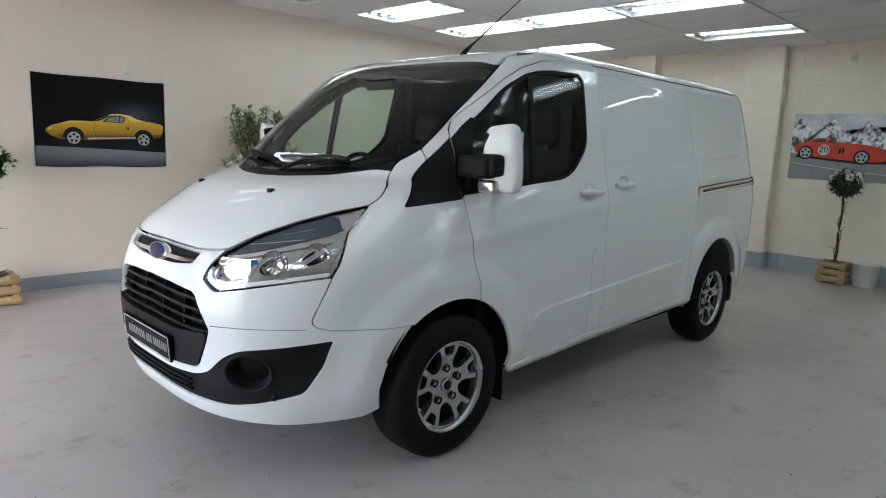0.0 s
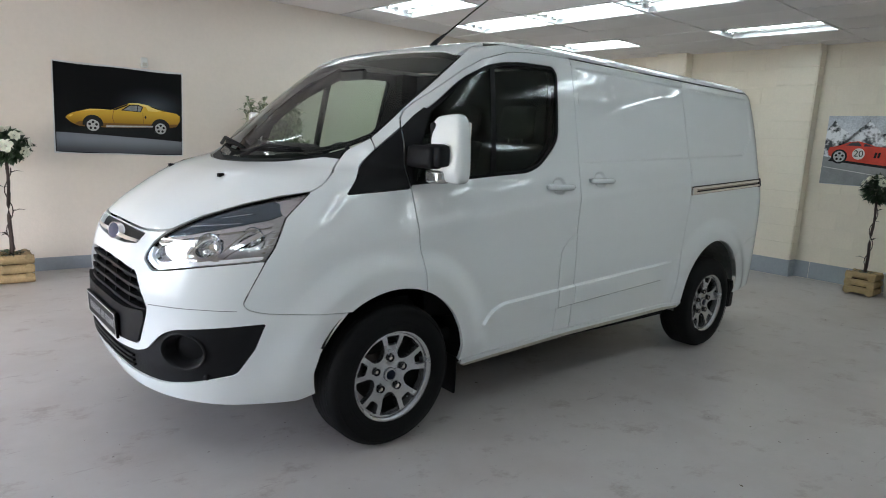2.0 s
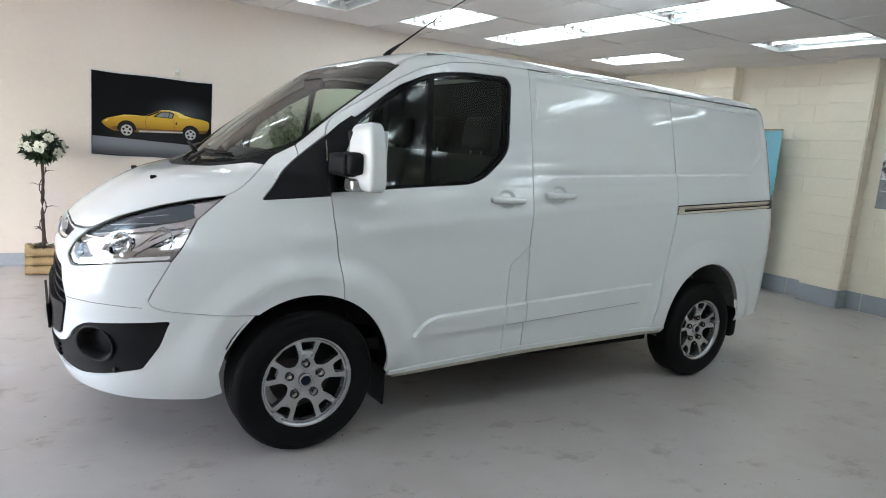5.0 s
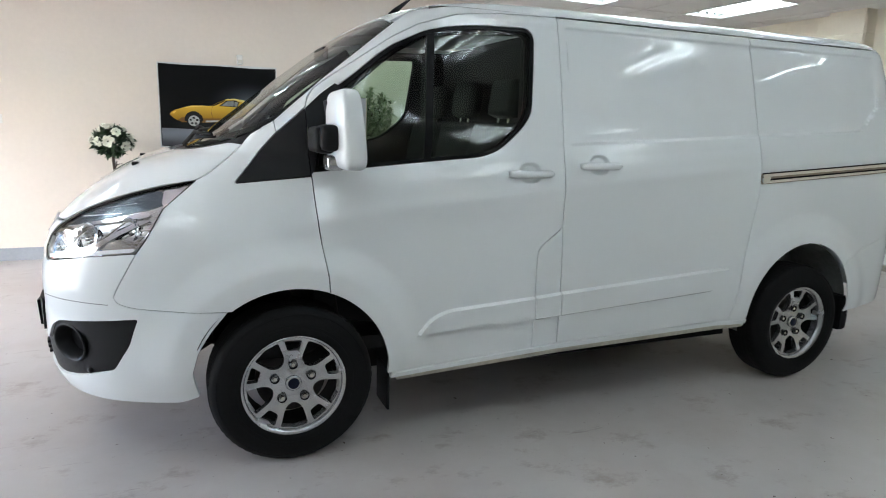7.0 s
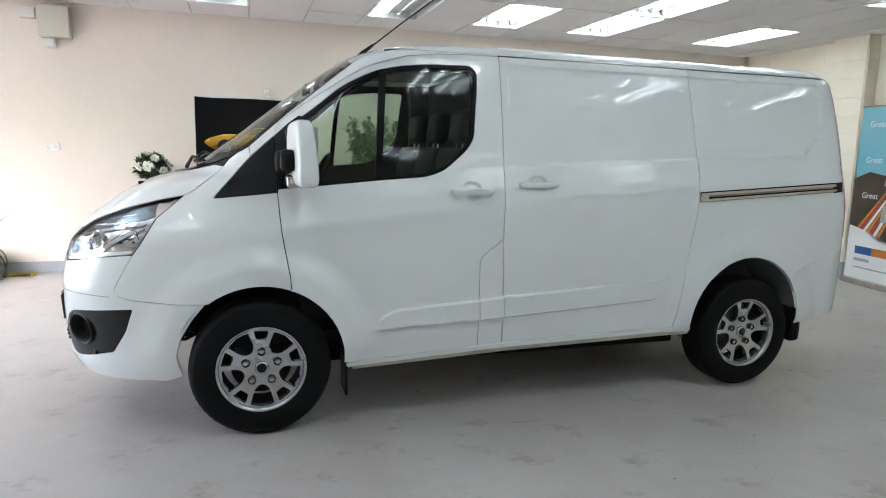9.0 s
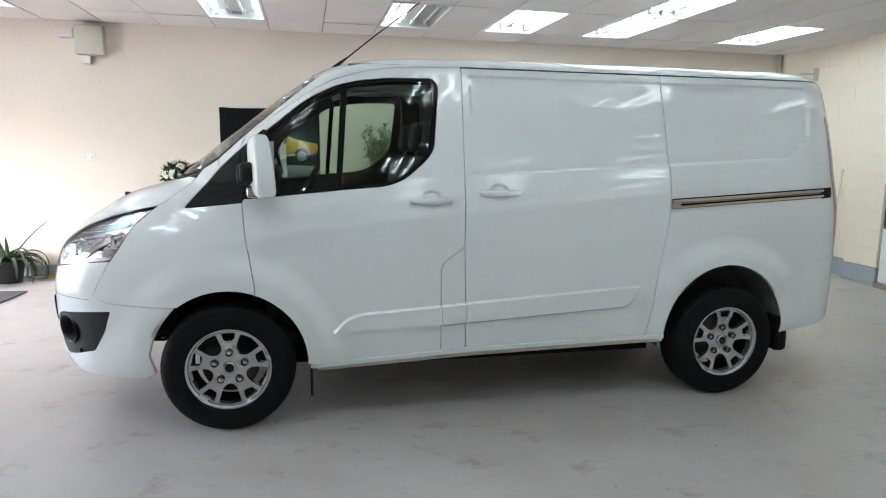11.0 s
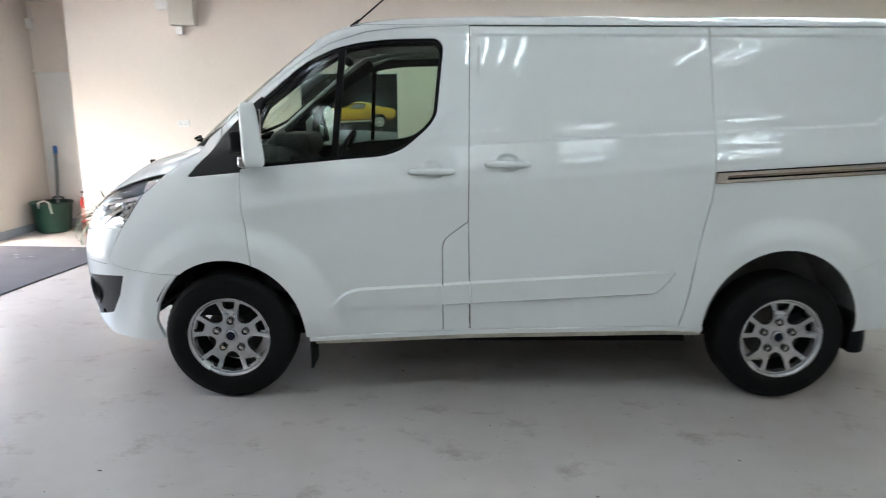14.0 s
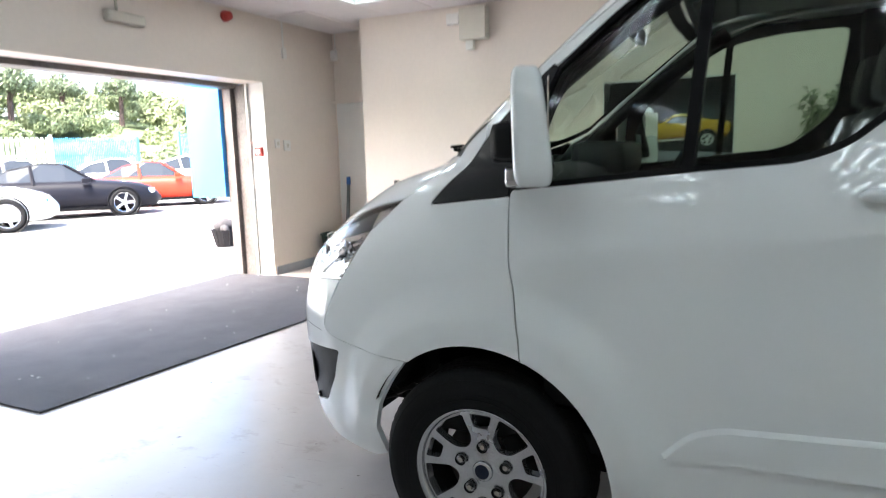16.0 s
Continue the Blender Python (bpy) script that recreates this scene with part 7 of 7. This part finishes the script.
def mesh_fence(x, y0, y1, top, mat, label, pitch, bar):
    t = thing("fence", label, "fence")
    n = max(1, round((y1 - y0) / 2.4))
    for k in range(n + 1):
        y = y0 + (y1 - y0) * k / n
        part("post", boxes((x - .04, x + .04, y - .04, y + .04, -.05, top + .08)), mat, t)
    for k in range(n):
        bm = bmesh.new()
        a, b = y0 + (y1 - y0) * k / n, y0 + (y1 - y0) * (k + 1) / n
        y = a + pitch
        while y < b:
            box(bm, x - .008, x + .008, y - bar, y + bar, .05, top)
            y += pitch
        for j in range(5):
            z = .1 + (top - .2) * j / 4
            box(bm, x - .012, x + .012, a, b, z - .015, z + .015)
        part("mesh_panel", bm, mat, t)
    return t


mesh_fence(-20.2, 11.2, 14.6, 2.15, FENCEBLUE, "blue steel mesh fence panels", .07, .012)
mesh_fence(-20.2, 16.6, 21.4, 2.35, FENCEBLUE, "blue steel mesh fence panels", .07, .012)
mesh_fence(-20.0, 4.0, 11.1, 2.15, material("galvanised_pale", (.62, .63, .64), .5), "pale galvanised palisade fence", .16, .04)

CARGLASS = material("car_glass_dark", (0.02, 0.024, 0.028), 0.06)


CAR_BELT = curve([(-1, .56), (-.95, .78), (-.78, .90), (-.4, .93), (0, .92), (.32, .90), (.55, .86), (.75, .79), (.90, .68), (.97, .58), (1, .46)])
CAR_LOW = curve([(-1, .44), (-.94, .28), (-.8, .20), (.78, .20), (.93, .23), (1, .34)])
CAR_WIDE = curve([(-1, .56), (-.95, .72), (-.8, .85), (-.4, .905), (.3, .905), (.68, .88), (.86, .78), (.95, .62), (1, .42)])


def car(x, y, heading, paint, label, length=4.6, height=1.35, roofmat=None):
    """A parked car, nose along +x locally, built from cross sections; base at the middle of its length."""
    t = thing("car", label, "car", (x, y, -.012))
    t.rotation_euler = (0, 0, radians(heading))
    L, H = length / 2, height
    bm = bmesh.new()
    rings = []
    for f in np.linspace(-1, 1, 29):
        zl, zb, w = float(CAR_LOW(f)), float(CAR_BELT(f)) * H / 1.35, float(CAR_WIDE(f))
        h = zb - zl
        sec = [(0, zl), (w * .86, zl), (w * .97, zl + .07 * h), (w, zl + .42 * h), (w * .985, zl + .68 * h), (w * .945, zl + .86 * h), (w * .82, zb), (w * .45, zb + .022), (0, zb + .030)]
        sec = sec + [(-a, b) for a, b in reversed(sec[1:-1])]
        rings.append([bm.verts.new((f * L, a, b)) for a, b in sec])
    for a, b in zip(rings, rings[1:]):
        for k in range(len(a)):
            bm.faces.new((a[k - 1], a[k], b[k], b[k - 1]))
    bm.faces.new(rings[0]), bm.faces.new(rings[-1][::-1])
    bmesh.ops.recalc_face_normals(bm, faces=bm.faces[:])
    body = part("body", bm, paint, t, smooth=True)
    # cabin: glass house under a roof skin
    bm = bmesh.new()
    cab = [(-.72, .83, .70), (-.40, 1.20, .58), (-.10, 1.35, .56), (.10, 1.31, .57), (.40, .84, .72)]
    low = [[bm.verts.new((f * L, s * .80, .80 * H / 1.35)) for s in (-1, 1)] for f, z, w in cab]
    top = [[bm.verts.new((f * L, s * w, z * H / 1.35)) for s in (-1, 1)] for f, z, w in cab]
    for i in range(4):
        for s in (0, 1):
            bm.faces.new((low[i][s], low[i + 1][s], top[i + 1][s], top[i][s]))
        bm.faces.new((top[i][0], top[i + 1][0], top[i + 1][1], top[i][1]))
    bm.faces.new((low[0][0], low[0][1], top[0][1], top[0][0])), bm.faces.new((low[-1][0], low[-1][1], top[-1][1], top[-1][0]))
    bmesh.ops.recalc_face_normals(bm, faces=bm.faces[:])
    part("glasshouse", bm, CARGLASS, t)
    bm = bmesh.new()
    rf = [[bm.verts.new((f * L, s * (w + .015) * k, z * H / 1.35 + dz)) for s, k, dz in ((-1, 1, .0), (-1, .8, .03), (1, .8, .03), (1, 1, .0))] for f, z, w in (cab[0], cab[1], cab[2], cab[3])]
    for a, b in zip(rf, rf[1:]):
        for k in range(3):
            bm.faces.new((a[k], a[k + 1], b[k + 1], b[k]))
    bmesh.ops.solidify(bm, geom=bm.faces[:], thickness=.02)
    part("roof", bm, roofmat or paint, t, smooth=True)
    for s in (-1, 1):
        part("window_pillar", tube(bmesh.new(), [(.40 * L, s * .735, .84 * H / 1.35), (.10 * L, s * .585, 1.32 * H / 1.35)], [.035, .03], 6), paint, t)
        part("window_pillar", tube(bmesh.new(), [(-.18 * L, s * .82, .84 * H / 1.35), (-.20 * L, s * .58, 1.31 * H / 1.35)], [.04, .035], 6), paint, t)
        part("door_mirror", box(bmesh.new(), .24 * L, .32 * L, s * .98 - .09, s * .98 + .09, .86, .98, bevel=.03), paint, t)
        part("sill_strip", boxes((-.55 * L, .50 * L, s * .90 - .015, s * .90 + .015, .19, .27)), GLOSSBLACK, t)
        part("headlight", box(bmesh.new(), .82 * L, .93 * L, s * .60 - .13, s * .60 + .13, .54, .66, bevel=.035), REFLECT, t)
        for f in (-.60, .615):
            c = Vector((f * L, s * .80, .34))
            wheel_c = part("wheel", lathe(bmesh.new(), [(.20, -.11), (.30, -.115), (.335, -.09), (.34, 0), (.335, .09), (.30, .115), (.24, .11), (.235, .09)], Matrix.Translation(c) @ pose(0, 0, 0, 90, 0, 0), 32), RUBBER, t, smooth=True)
            bm = bmesh.new()
            face = Matrix.Translation(c + Vector((0, s * .10, 0))) @ pose(0, 0, 0, -90 * s, 0, 0)
            lathe(bm, [(.24, -.01), (.235, .012), (.225, .010), (.225, -.05)], face, 32)
            for k in range(5):
                box(bm, .02, .23, -.030, .030, -.01, .010, face @ Matrix.Rotation(math.tau * k / 5, 4, "Z"))
            lathe(bm, [(.06, -.01), (.055, .014), (0, .016)], face, 16)
            part("rim", bm, ALLOY, wheel_c)
            part("wheel_arch", lathe(bmesh.new(), [(.385, .0), (.37, .008), (.35, .0), (.35, -.05)], Matrix.Translation(c + Vector((0, s * .112, .01))) @ pose(0, 0, 0, -90 * s, 0, 0), 32), GLOSSBLACK, t, smooth=True)
    return t


NAVY = material("dark_navy_paint", (0.006, 0.006, 0.009), 0.45, coat=0.08, spec=0.1)
WHITECAR = material("white_car_paint", (0.78, 0.78, 0.77), 0.3, coat=1.0)
REDCAR = material("orange_red_paint", (0.42, 0.028, 0.012), 0.4, coat=0.12, spec=0.2)
SOFTTOP = material("black_soft_top", (0.015, 0.015, 0.018), 0.8)


def park(wx, wy, heading, paint, label, length=4.6, height=1.35, roofmat=None, nearside=-1):
    """Place a car by its front wheel nearest the building."""
    a = radians(heading)
    fx, fy = math.cos(a), math.sin(a)
    sx, sy = -fy, fx
    lx, ly = .615 * length / 2, .80 * nearside
    return car(wx - fx * lx - sx * ly, wy - fy * lx - sy * ly, heading, paint, label, length, height, roofmat)


park(-13.3, 8.35, 55, NAVY, "dark navy convertible with a black soft top, parked outside", 4.7, 1.33, SOFTTOP)
park(-12.5, 5.05, 55, WHITECAR, "white saloon car parked in the yard", 4.6, 1.36)
park(-13.9, 11.6, 50, REDCAR, "orange-red coupe parked in the yard", 4.3, 1.30)
for wx, wy, hh in ((-17.0, 9.8, 1.45), (-17.0, 13.0, 1.42), (-17.2, 16.2, 1.45)):
    park(wx, wy, 60, WHITECAR, "white car parked in the back row of the yard", 4.4, hh)

WICKER = material("dark_plastic_crate", (0.008, 0.007, 0.008), 0.7, spec=0.2, vary=0.3)
crate = thing("crate", "dark open crate of rolled rags standing in the yard", "crate", (-6.55, 4.78, -.012))
bm = bmesh.new()
lathe(bm, [(0, .01), (.15, 0), (.21, .27), (.20, .27), (.15, .02), (0, .02)], Matrix(), 14)
part("basket", bm, WICKER, crate)
for k in range(12):
    a = math.tau * k / 12
    part("rib", tube(bmesh.new(), [(.152 * math.cos(a), .152 * math.sin(a), .01), (.216 * math.cos(a), .216 * math.sin(a), .28)], [.009, .010], 5), WICKER, crate)
RAG = material("grey_rag", (0.035, 0.032, 0.034), 0.9, vary=0.4, scale=12)
bm = bmesh.new()
tube(bm, [(-.12, -.1, .28), (0, .0, .36), (.14, .1, .32)], [.07, .09, .07], 10)
tube(bm, [(.12, -.12, .24), (.02, -.05, .30), (-.1, .12, .27)], [.05, .07, .06], 10)
part("rags", bm, RAG, crate, smooth=True)

# ---- block courses of the east wall and its piers, last ----
BLK_H, BLK_W, JOINT = .215, .44, .005


def block_mesh(w, d, h, name):
    bm = bmesh.new()
    box(bm, -d / 2, d / 2, -w / 2, w / 2, 0, h, bevel=.0025)
    me = bpy.data.meshes.new(name)
    bm.to_mesh(me)
    bm.free()
    return me


wall_e = bpy.data.objects["wall_east"]
wide = block_mesh(BLK_W - JOINT, .007, BLK_H - JOINT, "block")
narrow = block_mesh(BLK_W / 2 - JOINT, .007, BLK_H - JOINT, "half_block")
pier = block_mesh(.46, .014, BLK_H - JOINT, "pier_block")
side_pier = block_mesh(.02, .16, BLK_H - JOINT, "pier_side_block")
for m in (wide, narrow, pier, side_pier):
    m.materials.append(BLOCK)
grey = {m: m.copy() for m in (wide, narrow, pier, side_pier)}
for m in grey.values():
    m.materials.clear()
    m.materials.append(SKIRT)
r = random.Random(2)


def lay(me, x, y, z, parent):
    ob = new("block", grey[me] if z < .1 else me)
    ob.parent = parent
    ob.location = (x + r.uniform(-.0012, .0012), y, z)


z, course = .004, 0
while z + BLK_H - JOINT <= CEIL + .01:
    y = NORTH - BLK_W / 2 if course % 2 == 0 else NORTH - BLK_W / 4
    if course % 2:
        lay(narrow, EAST, y, z, wall_e)
        y -= BLK_W * .75
    while y > -2.0:
        lay(wide, EAST, y, z, wall_e)
        y -= BLK_W
    z += BLK_H
    course += 1
structure("wall_east_far", boxes((EAST - .006, EAST - .001, SOUTH, -2.24, 0, CEIL)), BLOCK, "cream painted concrete block wall")
for name, y0 in (("pilaster_1", .20), ("pilaster_2", 1.93)):
    p = bpy.data.objects[name]
    z = .004
    while z + BLK_H - JOINT <= CEIL + .01:
        lay(pier, 6.797, y0, z, p)
        lay(side_pier, 6.885, y0 - .232, z, p)
        z += BLK_H
